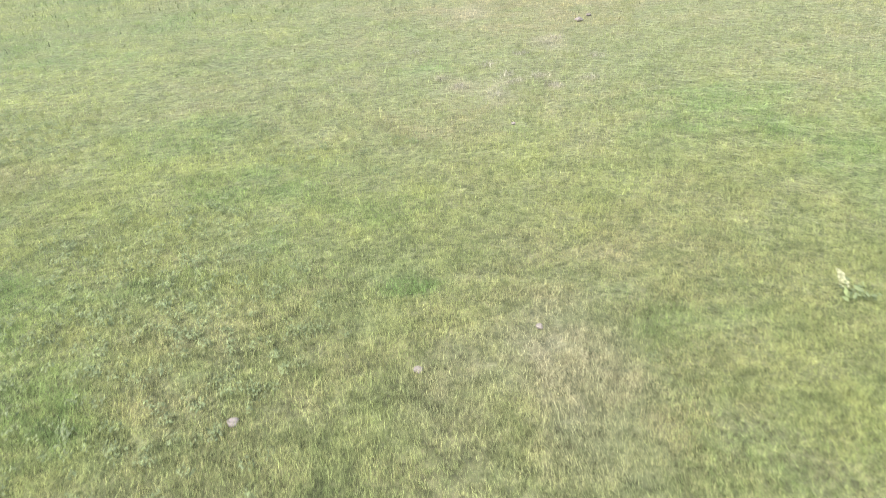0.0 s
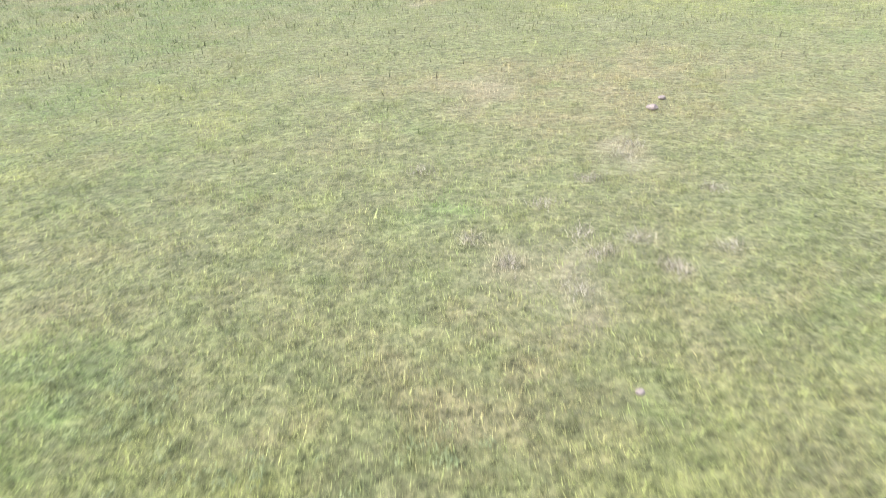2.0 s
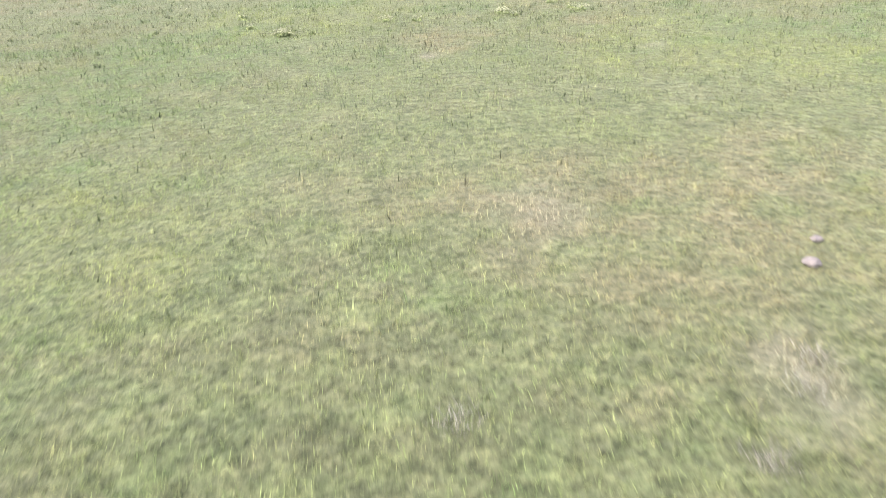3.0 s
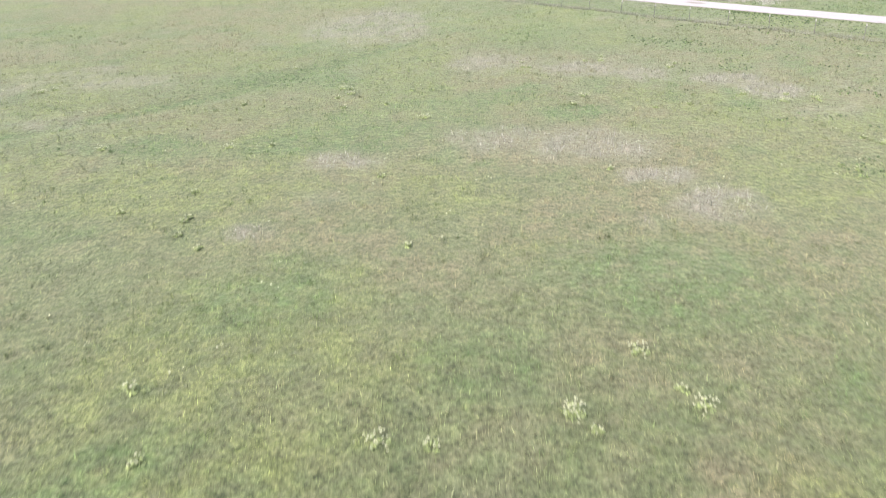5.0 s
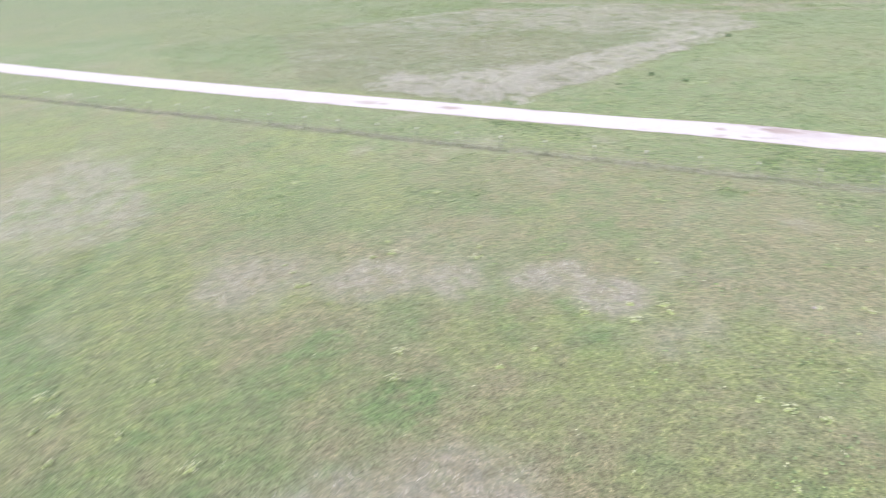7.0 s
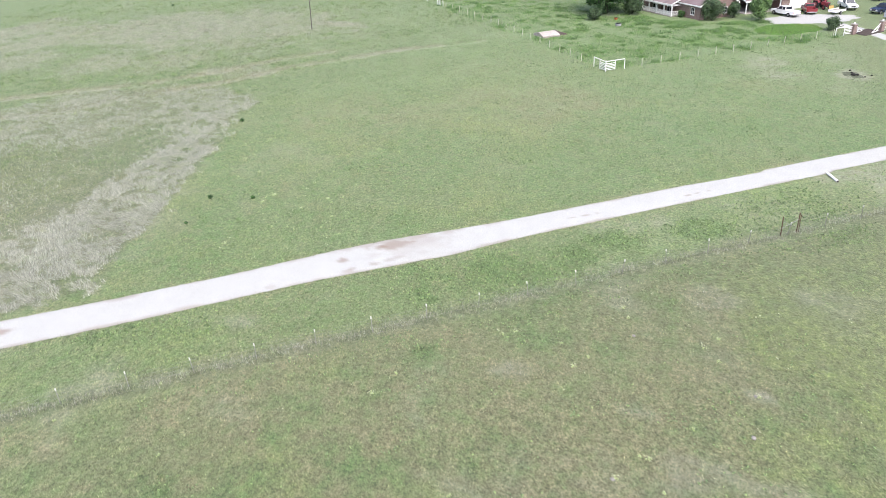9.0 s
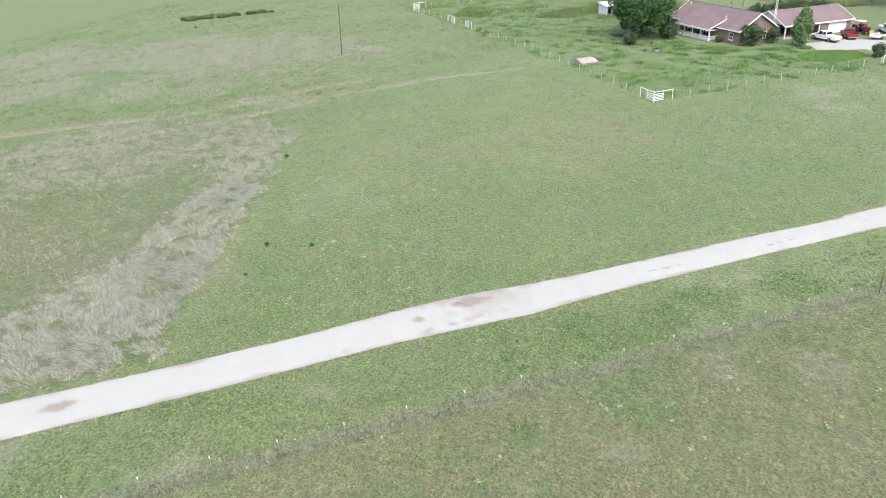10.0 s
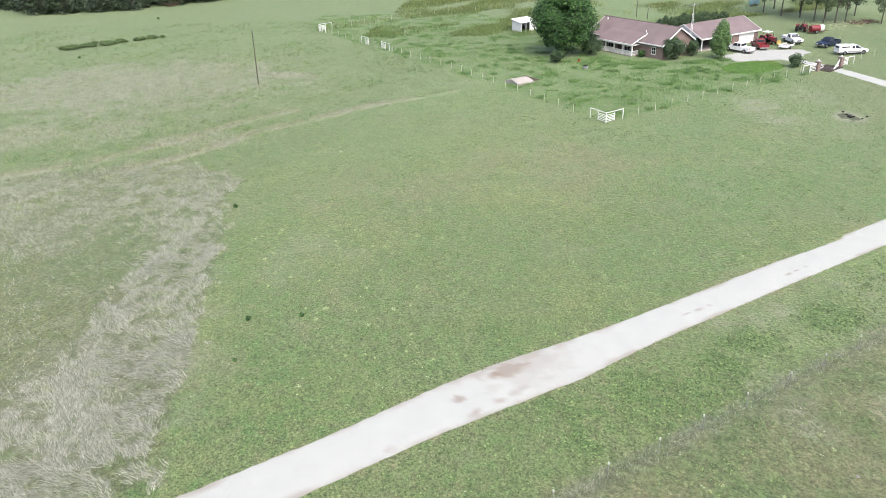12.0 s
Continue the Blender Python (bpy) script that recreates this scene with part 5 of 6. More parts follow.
def carport_wing():
    # local x runs along the front eave, local y towards the back
    LEN, DEEP, EAVE, RIDGE = 16.8, 10.4, 2.5, 4.7
    ob = thing("garage_wing", pose(159.6, 60.6, 0, 0, 0, -54.5), "brick garage wing with open carport and brown shingle roof", "garage")
    h = DEEP / 2
    part("roof", slab(B(), [(0, h, RIDGE), (LEN, h, RIDGE), (LEN, 0, EAVE), (0, 0, EAVE)], 0.12), M_ROOF, ob, "brown shingled roof slope")
    part("roof", slab(B(), [(0, h, RIDGE), (LEN, h, RIDGE), (LEN, DEEP, EAVE), (0, DEEP, EAVE)], 0.12), M_ROOF, ob, "brown shingled roof slope")
    part("fascia", box(B(), (0, -0.05, EAVE - 0.26), (LEN, 0.02, EAVE + 0.01)), M_WHITE, ob, "white eave board")
    part("fascia", box(B(), (0, DEEP - 0.02, EAVE - 0.26), (LEN, DEEP + 0.05, EAVE + 0.01)), M_WHITE, ob, "white eave board")
    for x in (-0.06, LEN):
        for y in (-0.05, DEEP + 0.05):
            part("rake_board", slab(B(), [(x, h, RIDGE + 0.02), (x + 0.08, h, RIDGE + 0.02), (x + 0.08, y, EAVE - 0.01), (x, y, EAVE - 0.01)], 0.24), M_WHITE, ob, "white gable board")
    for x in (0.35, LEN - 0.6):
        part("gable", prism(B(), [(0.55, EAVE - 0.02), (DEEP - 0.55, EAVE - 0.02), (h, RIDGE - 0.25)], 0, x, x + 0.15), M_WHITE if x < 1 else M_BRICK, ob, "white boarded gable" if x < 1 else "")
    for x in (0.5, 4.4, 8.6):
        part("carport_post", bevelled(box(B(), (x - 0.1, 0.25, -0.05), (x + 0.1, 0.45, EAVE - 0.12)), 0.012, 1), M_WHITE, ob)
    part("beam", box(B(), (0.3, 0.27, EAVE - 0.4), (8.9, 0.43, EAVE - 0.14)), M_WHITE, ob)
    part("carport_ceiling", box(B(), (0.3, 0.5, EAVE - 0.2), (9.0, DEEP - 0.6, EAVE - 0.14)), M_SHADE, ob)
    part("carport_floor", box(B(), (0.2, 0.1, -0.03), (9.0, DEEP - 0.4, 0.06)), M_CONCRETE, ob)
    part("back_wall", box(B(), (0.3, DEEP - 0.6, 0), (LEN - 0.4, DEEP - 0.4, EAVE - 0.02)), M_BRICK, ob)
    part("side_wall", box(B(), (9.0, 0.6, 0), (9.2, DEEP - 0.62, EAVE - 0.02)), M_BRICK, ob)
    part("side_wall", box(B(), (LEN - 0.62, 0.6, 0), (LEN - 0.42, DEEP - 0.62, EAVE - 0.02)), M_BRICK, ob)
    front = part("front_wall", wall_with_openings(LEN - 9.4, EAVE - 0.02, [(1.9, 6.3, 0, 2.15)]), M_BRICK, ob)
    front.matrix_basis = pose(9.0, 0.38, 0)
    door = part("garage_door", box(B(), (10.9, 0.45, 0.0), (15.3, 0.52, 2.15)), M_WHITE, ob, "white panelled garage door")
    for k in range(4):
        for q in range(4):
            x0, z0 = 11.0 + q * 1.08, 0.08 + k * 0.52
            part("panel", bevelled(box(B(), (x0, 0.42, z0), (x0 + 0.98, 0.455, z0 + 0.42)), 0.012, 1), M_WHITE, door)
    # stored things in the shade of the carport
    part("workbench", box(B(), (2.2, DEEP - 1.6, 0.06), (7.6, DEEP - 0.7, 1.0)), M_DARKWOOD, ob, "dark bench at the back of the carport")


ranch_house()
carport_wing()


def antenna_mast():
    ob = thing("antenna_mast", pose(160.9, 62.6, 0), "white lattice television antenna mast beside the house", "antenna")
    legs = [Vector((0.2 * math.cos(a), 0.2 * math.sin(a), 0)) for a in (0.3, 2.4, 4.5)]
    for p in legs:
        part("leg", tube(B(), p, p * 0.8 + Vector((0, 0, 7.2)), 0.03, seg=6), M_WHITE, ob)
    bm = B()
    for k in range(14):
        z = 0.3 + k * 0.5
        for a, b in zip(legs, legs[1:] + legs[:1]):
            tube(bm, a * 0.9 + Vector((0, 0, z)), b * 0.9 + Vector((0, 0, z + 0.45)), 0.014, seg=4)
    part("lattice", bm, M_WHITE, ob)
    part("mast", tube(B(), (0, 0, 7.0), (0, 0, 9.2), 0.035, seg=6), M_WHITE, ob)
    part("boom", tube(B(), (-1.2, 1.0, 8.85), (1.2, -1.0, 8.95), 0.025, seg=6), M_WIRE, ob)
    for k in range(9):
        c = Vector((-1.1 + 0.27 * k, 0.92 - 0.225 * k, 8.9))
        part("rod", tube(B(), c - Vector((0.5, 0.6, 0)), c + Vector((0.5, 0.6, 0)), 0.012, seg=4), M_WIRE, ob)


antenna_mast()


def utility_pole(x, y, high, lean, arm, label):
    ob = thing("utility_pole", pose(x, y, ground_z(x, y), 0, 0, -55), label, "utility pole")
    part("pole", tube(B(), (0, 0, -0.3), (*lean, high), 0.1, 0.07, 9), M_DARKWOOD, ob)
    if arm:
        part("crossarm", box(B(), (-1.0, -0.06, high - 0.6), (1.0, 0.06, high - 0.45)), M_DARKWOOD, ob)
        for q in (-0.9, 0.9):
            part("insulator", tube(B(), (q, 0, high - 0.45), (q, 0, high - 0.25), 0.05), M_CONCRETE, ob)
    else:
        part("cap", tube(B(), (*lean, high), (*lean, high + 0.08), 0.12, 0.05, 9), M_WIRE, ob, "grey metal cap")


utility_pole(135.9, 144.3, 9.6, (0.35, 0.1), False, "bare weathered wooden pole standing in the meadow")
utility_pole(202.9, 68.7, 9.0, (0, 0), True, "dark utility pole with a crossarm behind the house")
utility_pole(200.6, 66.2, 2.6, (0, 0), False, "short grey post beside the utility pole")


def loafing_shed():
    ob = thing("loafing_shed", pose(186.8, 96.6, 0, 0, 0, -50), "white metal lean-to shed with an open dark front", "shed")
    part("roof", slab(B(), [(-2.6, -2.0, 2.2), (2.6, -2.0, 2.2), (2.6, 2.0, 2.75), (-2.6, 2.0, 2.75)], 0.1), M_WHITE, ob, "white metal roof")
    part("side_wall", box(B(), (2.2, -1.8, 0), (2.3, 1.8, 2.2)), M_WHITE, ob)
    part("side_wall", box(B(), (-2.3, -1.8, 0), (-2.2, 1.8, 2.2)), M_WHITE, ob)
    part("back_wall", box(B(), (-2.2, 1.7, 0), (2.2, 1.8, 2.55)), M_WHITE, ob)
    part("half_wall", box(B(), (0.2, -1.8, 0), (2.2, -1.7, 2.1)), M_WHITE, ob)
    for x in (-2.25, -0.9, 0.2):
        part("post", box(B(), (x - 0.06, -1.86, 0), (x + 0.06, -1.74, 2.15)), M_WHITE, ob)
    # added near-black block stands for the dark inside of the open front
    part("shade_block", bevelled(box(B(), (-2.0, -0.4, 0), (0.0, 1.5, 1.1)), 0.1), M_SHADE, ob, "dark block for the shade inside")


def storm_cellar():
    ob = thing("storm_cellar", pose(135.9, 95.3, ground_z(135.9, 95.3) - 0.05, 0, 0, -51), "low concrete storm cellar with a brown sloping hatch", "storm cellar")
    part("vault", bevelled(prism(B(), [(-1.9, 0), (1.9, 0), (1.9, 0.4), (0.2, 0.85), (-0.2, 0.85), (-1.9, 0.4)], 0, -2.3, 1.2), 0.06), M_CONCRETE, ob, "stained concrete roof slab")
    part("wall", prism(B(), [(-1.7, 0), (1.7, 0), (1.7, 0.4), (0, 0.95), (-1.7, 0.4)], 0, 1.18, 1.32), M_BROWNPAINT, ob)
    part("hatch", prism(B(), [(1.32, 0), (3.3, 0), (3.3, 0.12), (1.32, 0.82)], 1, -0.95, 0.95), M_BROWNPAINT, ob, "brown sloping hatch door")


loafing_shed()
storm_cellar()


def well_house():
    ob = thing("well_house", pose(171.6, 18.2, 0, 0, 0, -62), "small white boarded well house with a grey flat roof", "shed")
    part("wall", bevelled(box(B(), (-1.2, -0.95, -0.05), (1.2, 0.95, 2.2)), 0.02, 1), M_WHITE, ob)
    for k in range(6):
        x = -1.0 + k * 0.4
        part("batten", box(B(), (x - 0.03, -0.975, 0.0), (x + 0.03, -0.948, 2.15)), M_WHITE, ob)
    part("roof", slab(B(), [(-1.45, -1.2, 2.35), (1.45, -1.2, 2.35), (1.45, 1.2, 2.5), (-1.45, 1.2, 2.5)], 0.12), M_DARKWOOD, ob, "grey flat roof")
    part("eave_board", box(B(), (-1.45, -1.25, 2.2), (1.45, -1.2, 2.36)), M_WHITE, ob)


def drum(x, y, mat, label, r=0.3, high=0.9):
    ob = thing("drum", pose(x, y, 0), label, "drum")
    part("body", bevelled(tube(B(), (0, 0, -0.02), (0, 0, high), r, seg=16), 0.02, 1), mat, ob)
    for z in (high * 0.33, high * 0.66):
        part("hoop", tube(B(), (0, 0, z - 0.02), (0, 0, z + 0.02), r + 0.015, seg=16), mat, ob)
    # the drum is closed; a near-black disc paints in its shaded hollow
    part("shade_disc", tube(B(), (0, 0, high - 0.01), (0, 0, high + 0.02), r * 0.9, seg=16), M_SHADE, ob, "dark disc for the shaded open top")


well_house()
drum(166.7, 23.0, M_RUST, "rusty burn drum standing in the grass", 0.4, 1.0)
drum(127.9, 30.0, M_BLUE, "bright blue plastic drum beside the driveway", 0.5, 1.2)


# ---- vehicles and machines ----
def wheel(parent, x, y, r, width, mat_rim=None):
    w = part("wheel", bevelled(tube(B(), (x, y - width / 2, r), (x, y + width / 2, r), r, seg=20), 0.03, 1), M_TYRE, parent, "black tyre")
    out = 1 if y > 0 else -1
    part("rim", tube(B(), (x, y + out * (width / 2 - 0.02), r), (x, y + out * (width / 2 + 0.02), r), r * 0.62, seg=14), mat_rim or M_RIM, w)
    part("hub", tube(B(), (x, y + out * (width / 2 + 0.02), r), (x, y + out * (width / 2 + 0.05), r), r * 0.2, seg=8), M_CHROME, w)


def pickup(m, paint, label, length=5.5, cab=(1.45, 3.3), shell=False, lower=None, group="parked vehicles"):
    """A pickup truck: nose at -x. cab: where the cabin starts and ends from the nose."""
    ob = thing("pickup_truck", m, label, "pickup truck", group)
    W, r = 0.95, 0.38
    n, f0, f1, t = -length / 2, -length / 2 + cab[0], -length / 2 + cab[1], length / 2
    ax, bx = n + 0.95, t - 1.25

    def arch(c):
        return [(c - 0.47, 0.42), (c - 0.36, 0.74), (c, 0.86), (c + 0.36, 0.74), (c + 0.47, 0.42)]
    lower_mat = lower or paint
    hood = B()
    prism(hood, [(n + 0.03, 0.45), *arch(ax), (f0 + 0.4, 0.42), (f0 + 0.4, 1.12), (f0, 1.12), (n + 0.35, 1.02), (n + 0.05, 0.92)], 1, -W, W)
    part("front_body", bevelled(hood, 0.035, 2), paint, ob)
    mid = prism(B(), [(f0 + 0.4, 0.42), (f1, 0.42), (f1, 1.14), (f0 + 0.4, 1.12)], 1, -W, W)
    part("cab_body", mid, paint, ob)
    bed = B()
    for y in (-W, W - 0.09):
        prism(bed, [(f1 + 0.01, 0.44), (bx - 0.47, 0.44), (bx - 0.36, 0.74), (bx, 0.86), (bx + 0.36, 0.74), (bx + 0.47, 0.44), (t, 0.48), (t, 1.12), (f1 + 0.01, 1.14)], 1, y, y + 0.09)
    box(bed, (f1 + 0.02, -W + 0.09, 0.6), (t - 0.06, W - 0.09, 0.68))
    box(bed, (f1 + 0.02, -W + 0.09, 0.6), (f1 + 0.08, W - 0.09, 1.12))
    part("bed", bed, paint, ob)
    part("tailgate", bevelled(box(B(), (t - 0.07, -W + 0.1, 0.6), (t + 0.01, W - 0.1, 1.1)), 0.015, 1), paint, ob)
    # cabin
    h0, h1 = 1.13, 1.78
    roof = B()
    a = [(f0 + 0.05, h0), (f1 - 0.02, h0), (f1 - 0.12, h1), (f0 + 0.68, h1)]
    lo = [roof.verts.new((x, s * (W - 0.03 if z < 1.5 else W - 0.2), z)) for s in (-1, 1) for x, z in a]
    for q in ((0, 1, 2, 3), (7, 6, 5, 4), (0, 3, 7, 4), (1, 5, 6, 2), (3, 2, 6, 7), (0, 4, 5, 1)):
        roof.faces.new([lo[k] for k in q])
    part("cabin", bevelled(roof, 0.04, 2), paint, ob)

    def pane(name, pts):
        bm = B()
        bm.faces.new([bm.verts.new(p) for p in pts])
        got = bmesh.ops.extrude_face_region(bm, geom=bm.faces[:])
        c = Vector((sum(p[0] for p in pts) / 4 - (f0 + f1) / 2, sum(p[1] for p in pts) / 4, sum(p[2] for p in pts) / 4 - 1.45)).normalized()
        bmesh.ops.translate(bm, verts=[v for v in got["geom"] if isinstance(v, bmesh.types.BMVert)], vec=c * 0.02)
        part(name, bm, M_GLASS, ob, "dark tinted glass")
    pane("windscreen", [(f0 + 0.09, -W + 0.14, h0 + 0.05), (f0 + 0.09, W - 0.14, h0 + 0.05), (f0 + 0.62, W - 0.27, h1 - 0.06), (f0 + 0.62, -W + 0.27, h1 - 0.06)])
    pane("rear_window", [(f1 - 0.035, -W + 0.2, h0 + 0.1), (f1 - 0.035, W - 0.2, h0 + 0.1), (f1 - 0.1, W - 0.3, h1 - 0.1), (f1 - 0.1, -W + 0.3, h1 - 0.1)])
    split = (f0 + f1) / 2 + 0.3
    for s in (-1, 1):
        lo_y, hi_y = s * (W - 0.035), s * (W - 0.185)
        pane("side_window", [(f0 + 0.3, lo_y, h0 + 0.07), (split - 0.05, lo_y, h0 + 0.07), (split - 0.05, hi_y, h1 - 0.07), (f0 + 0.72, hi_y, h1 - 0.07)])
        pane("side_window", [(split + 0.05, lo_y, h0 + 0.07), (f1 - 0.14, lo_y, h0 + 0.07), (f1 - 0.2, hi_y, h1 - 0.07), (split + 0.05, hi_y, h1 - 0.07)])
        part("headlight", box(B(), (n + 0.0, s * 0.62 - 0.2, 0.7), (n + 0.1, s * 0.62 + 0.2, 0.88)), M_LAMP, ob)
        part("tail_light", box(B(), (t - 0.03, s * (W - 0.06) - 0.05, 0.72), (t + 0.02, s * (W - 0.06) + 0.05, 1.02)), M_TAIL, ob)
        part("mirror", box(B(), (f0 + 0.32, s * (W + 0.02), h0 + 0.05), (f0 + 0.45, s * (W + 0.22), h0 + 0.22)), M_SHADE, ob)
        wheel(ob, ax, s * (W - 0.13), r, 0.24)
        wheel(ob, bx, s * (W - 0.13), r, 0.24)
        if lower:
            part("side_stripe", box(B(), (n + 1.5, s * (W + 0.004) - 0.008, 0.5), (bx - 0.5, s * (W + 0.004) + 0.008, 0.76)), lower_mat, ob, "grey lower band")
            part("side_stripe", box(B(), (bx + 0.5, s * (W + 0.004) - 0.008, 0.5), (t - 0.05, s * (W + 0.004) + 0.008, 0.76)), lower_mat, ob, "grey lower band")
    part("grille", box(B(), (n - 0.0, -0.4, 0.66), (n + 0.09, 0.4, 0.88)), M_SHADE, ob)
    part("front_bumper", bevelled(box(B(), (n - 0.12, -W + 0.02, 0.42), (n + 0.06, W - 0.02, 0.62)), 0.04), M_CHROME, ob)
    part("rear_bumper", bevelled(box(B(), (t, -W + 0.05, 0.42), (t + 0.16, W - 0.05, 0.6)), 0.03), M_CHROME, ob)
    part("underbody", box(B(), (n + 0.2, -W + 0.28, 0.28), (t - 0.1, W - 0.28, 0.59)), M_TYRE, ob)
    if shell:
        cap = B()
        pts = [(f1 + 0.02, 1.13), (t - 0.0, 1.13), (t - 0.14, 1.82), (f1 + 0.05, 1.86)]
        lo = [cap.verts.new((x, s * (W - 0.02 if z < 1.5 else W - 0.16), z)) for s in (-1, 1) for x, z in pts]
        for q in ((0, 1, 2, 3), (7, 6, 5, 4), (0, 3, 7, 4), (1, 5, 6, 2), (3, 2, 6, 7), (0, 4, 5, 1)):
            cap.faces.new([lo[k] for k in q])
        topper = part("camper_shell", bevelled(cap, 0.05), paint, ob, "white camper shell")
        for s in (-1, 1):
            part("shell_window", box(B(), (f1 + 0.3, s * (W - 0.09) - 0.02, 1.3), (t - 0.4, s * (W - 0.09) + 0.02, 1.62)), M_GLASS, topper, "dark side window")
        part("shell_window", box(B(), (t - 0.1, -0.55, 1.3), (t - 0.03, 0.55, 1.65)), M_GLASS, topper, "dark rear window")
    return ob


pickup(pose(159.2, 53.3, 0.09, 0, 0, -140), M_CARWHITE, "white crew cab pickup parked on the gravel yard", 5.8, (1.5, 3.75))
pickup(pose(162.6, 48.7, 0.05, 0, 0, 186), M_RED, "faded red pickup beside the garage", 5.2, (1.5, 3.0))
pickup(pose(168.0, 41.0, 0.02, 0, 0, 14), M_CARWHITE, "old white pickup parked nose out on the grass", 5.3, (1.5, 3.2))
pickup(pose(163.6, 35.4, 0.02, 0, 0, -52), M_NAVY, "dark blue pickup parked on the grass", 5.3, (1.5, 3.2))
pickup(pose(156.3, 33.7, 0.02, 0, 0, 103), M_CARWHITE, "white and grey pickup with a camper shell on the grass", 5.9, (1.5, 3.5), True, M_SILVER)


def tractor(m, label, canopy):
    ob = thing("farm_tractor", m, label, "tractor", "red tractors")
    part("hood", bevelled(box(B(), (-2.0, -0.36, 0.75), (-0.35, 0.36, 1.4)), 0.08), M_RED, ob)
    part("grille", box(B(), (-2.04, -0.3, 0.8), (-1.995, 0.3, 1.3)), M_SHADE, ob)
    part("chassis", box(B(), (-1.8, -0.22, 0.5), (0.9, 0.22, 0.85)), M_TYRE, ob)
    part("exhaust", tube(B(), (-1.2, 0.0, 1.38), (-1.2, 0.0, 2.15), 0.05), M_SHADE, ob)
    part("seat", bevelled(box(B(), (0.2, -0.25, 1.05), (0.7, 0.25, 1.2)), 0.04), M_SHADE, ob)
    part("backrest", bevelled(box(B(), (0.62, -0.25, 1.18), (0.74, 0.25, 1.55)), 0.03), M_SHADE, ob)
    part("steering_wheel", tube(B(), (-0.12, 0, 1.5), (-0.16, 0, 1.53), 0.2, seg=14), M_SHADE, ob)
    for s in (-1, 1):
        wheel(ob, 0.55, s * 0.85, 0.78, 0.42, M_RED)
        wheel(ob, -1.55, s * 0.7, 0.42, 0.26, M_RED)
        part("fender", bevelled(prism(B(), [(-0.3, 1.25), (0.0, 1.6), (1.0, 1.6), (1.3, 1.3), (1.22, 1.26), (0.97, 1.53), (0.03, 1.53), (-0.24, 1.2)], 1, s * 0.85 - 0.24, s * 0.85 + 0.24), 0.01, 1), M_RED, ob)
        if canopy:
            part("canopy_post", tube(B(), (0.9, s * 0.55, 1.5), (0.85, s * 0.55, 2.2), 0.035), M_RED, ob)
            part("canopy_post", tube(B(), (-0.2, s * 0.55, 1.3), (-0.1, s * 0.55, 2.2), 0.035), M_RED, ob)
    if canopy:
        part("canopy", bevelled(box(B(), (-0.45, -0.75, 2.2), (1.1, 0.75, 2.32)), 0.05), M_WHITE, ob, "white sun canopy")
        part("loader_arm", tube(B(), (-0.4, 0.5, 1.2), (-2.7, 0.5, 0.6), 0.07), M_RED, ob)
        part("loader_arm", tube(B(), (-0.4, -0.5, 1.2), (-2.7, -0.5, 0.6), 0.07), M_RED, ob)
        part("bucket", prism(B(), [(-2.7, 0.25), (-3.3, 0.15), (-3.3, 0.22), (-2.8, 0.4), (-2.75, 0.95), (-2.68, 0.95)], 1, -0.55, 0.55), M_YELLOW, ob, "yellow loader bucket")
    return ob


tractor(pose(167.6, 45.9, 0.02, 0, 0, 35), "red tractor with a white canopy and loader bucket", True)
tractor(pose(180.0, 35.6, 0.02, 0, 0, 150), "old red tractor parked in the long grass", False)


def sprayer_tank():
    ob = thing("sprayer_trailer", pose(177.6, 33.6, 0.02, 0, 0, -72), "red tank trailer with a white end in the grass", "farm trailer")
    part("tank", bevelled(tube(B(), (-1.2, 0, 1.0), (0.9, 0, 1.0), 0.72, seg=20), 0.08), M_RED, ob)
    part("tank_end", bevelled(tube(B(), (0.95, 0, 1.05), (1.75, 0, 1.05), 0.7, seg=20), 0.06), M_WHITE, ob, "white plastic tank")
    part("axle_frame", box(B(), (-1.6, -0.45, 0.3), (2.0, 0.45, 0.42)), M_RUST, ob)
    part("drawbar", tube(B(), (2.0, 0, 0.36), (3.2, 0, 0.36), 0.06), M_RUST, ob)
    for s in (-1, 1):
        wheel(ob, -0.2, s * 0.85, 0.4, 0.25)


def flat_trailer():
    ob = thing("utility_trailer", pose(161.8, 43.8, 0.02, 0, 0, -42), "low white utility trailer with piled scrap", "trailer")
    part("deck", bevelled(box(B(), (-1.6, -0.8, 0.45), (1.6, 0.8, 0.55)), 0.02, 1), M_WHITE, ob)
    for lo, hi in (((-1.6, -0.82, 0.552), (1.6, -0.76, 0.9)), ((-1.6, 0.76, 0.552), (1.6, 0.82, 0.9)), ((-1.62, -0.755, 0.552), (-1.56, 0.755, 0.95))):
        part("side_board", box(B(), lo, hi), M_WHITE, ob)
    part("tongue", tube(B(), (1.6, 0, 0.45), (2.8, 0, 0.4), 0.05), M_WHITE, ob)
    for s in (-1, 1):
        wheel(ob, -0.2, s * 0.95, 0.32, 0.2)
    part("scrap", bevelled(box(B(), (-0.9, -0.5, 0.56), (0.3, 0.4, 0.95)), 0.12), M_CONCRETE, ob, "grey bundled scrap")


def gas_tank():
    ob = thing("gas_tank", pose(217.0, 36.8, 0.02, 0, 0, -60), "pale blue gas tank on short legs", "gas tank")
    part("tank", bevelled(tube(B(), (-1.4, 0, 1.0), (1.4, 0, 1.0), 0.62, seg=20), 0.18, 3), M_BLUETANK, ob, smooth_faces=True)
    part("valve_dome", tube(B(), (0, 0, 1.58), (0, 0, 1.8), 0.2), M_WHITE, ob)
    for x in (-0.9, 0.9):
        part("leg", box(B(), (x - 0.1, -0.4, 0), (x + 0.1, 0.4, 0.5)), M_CONCRETE, ob)


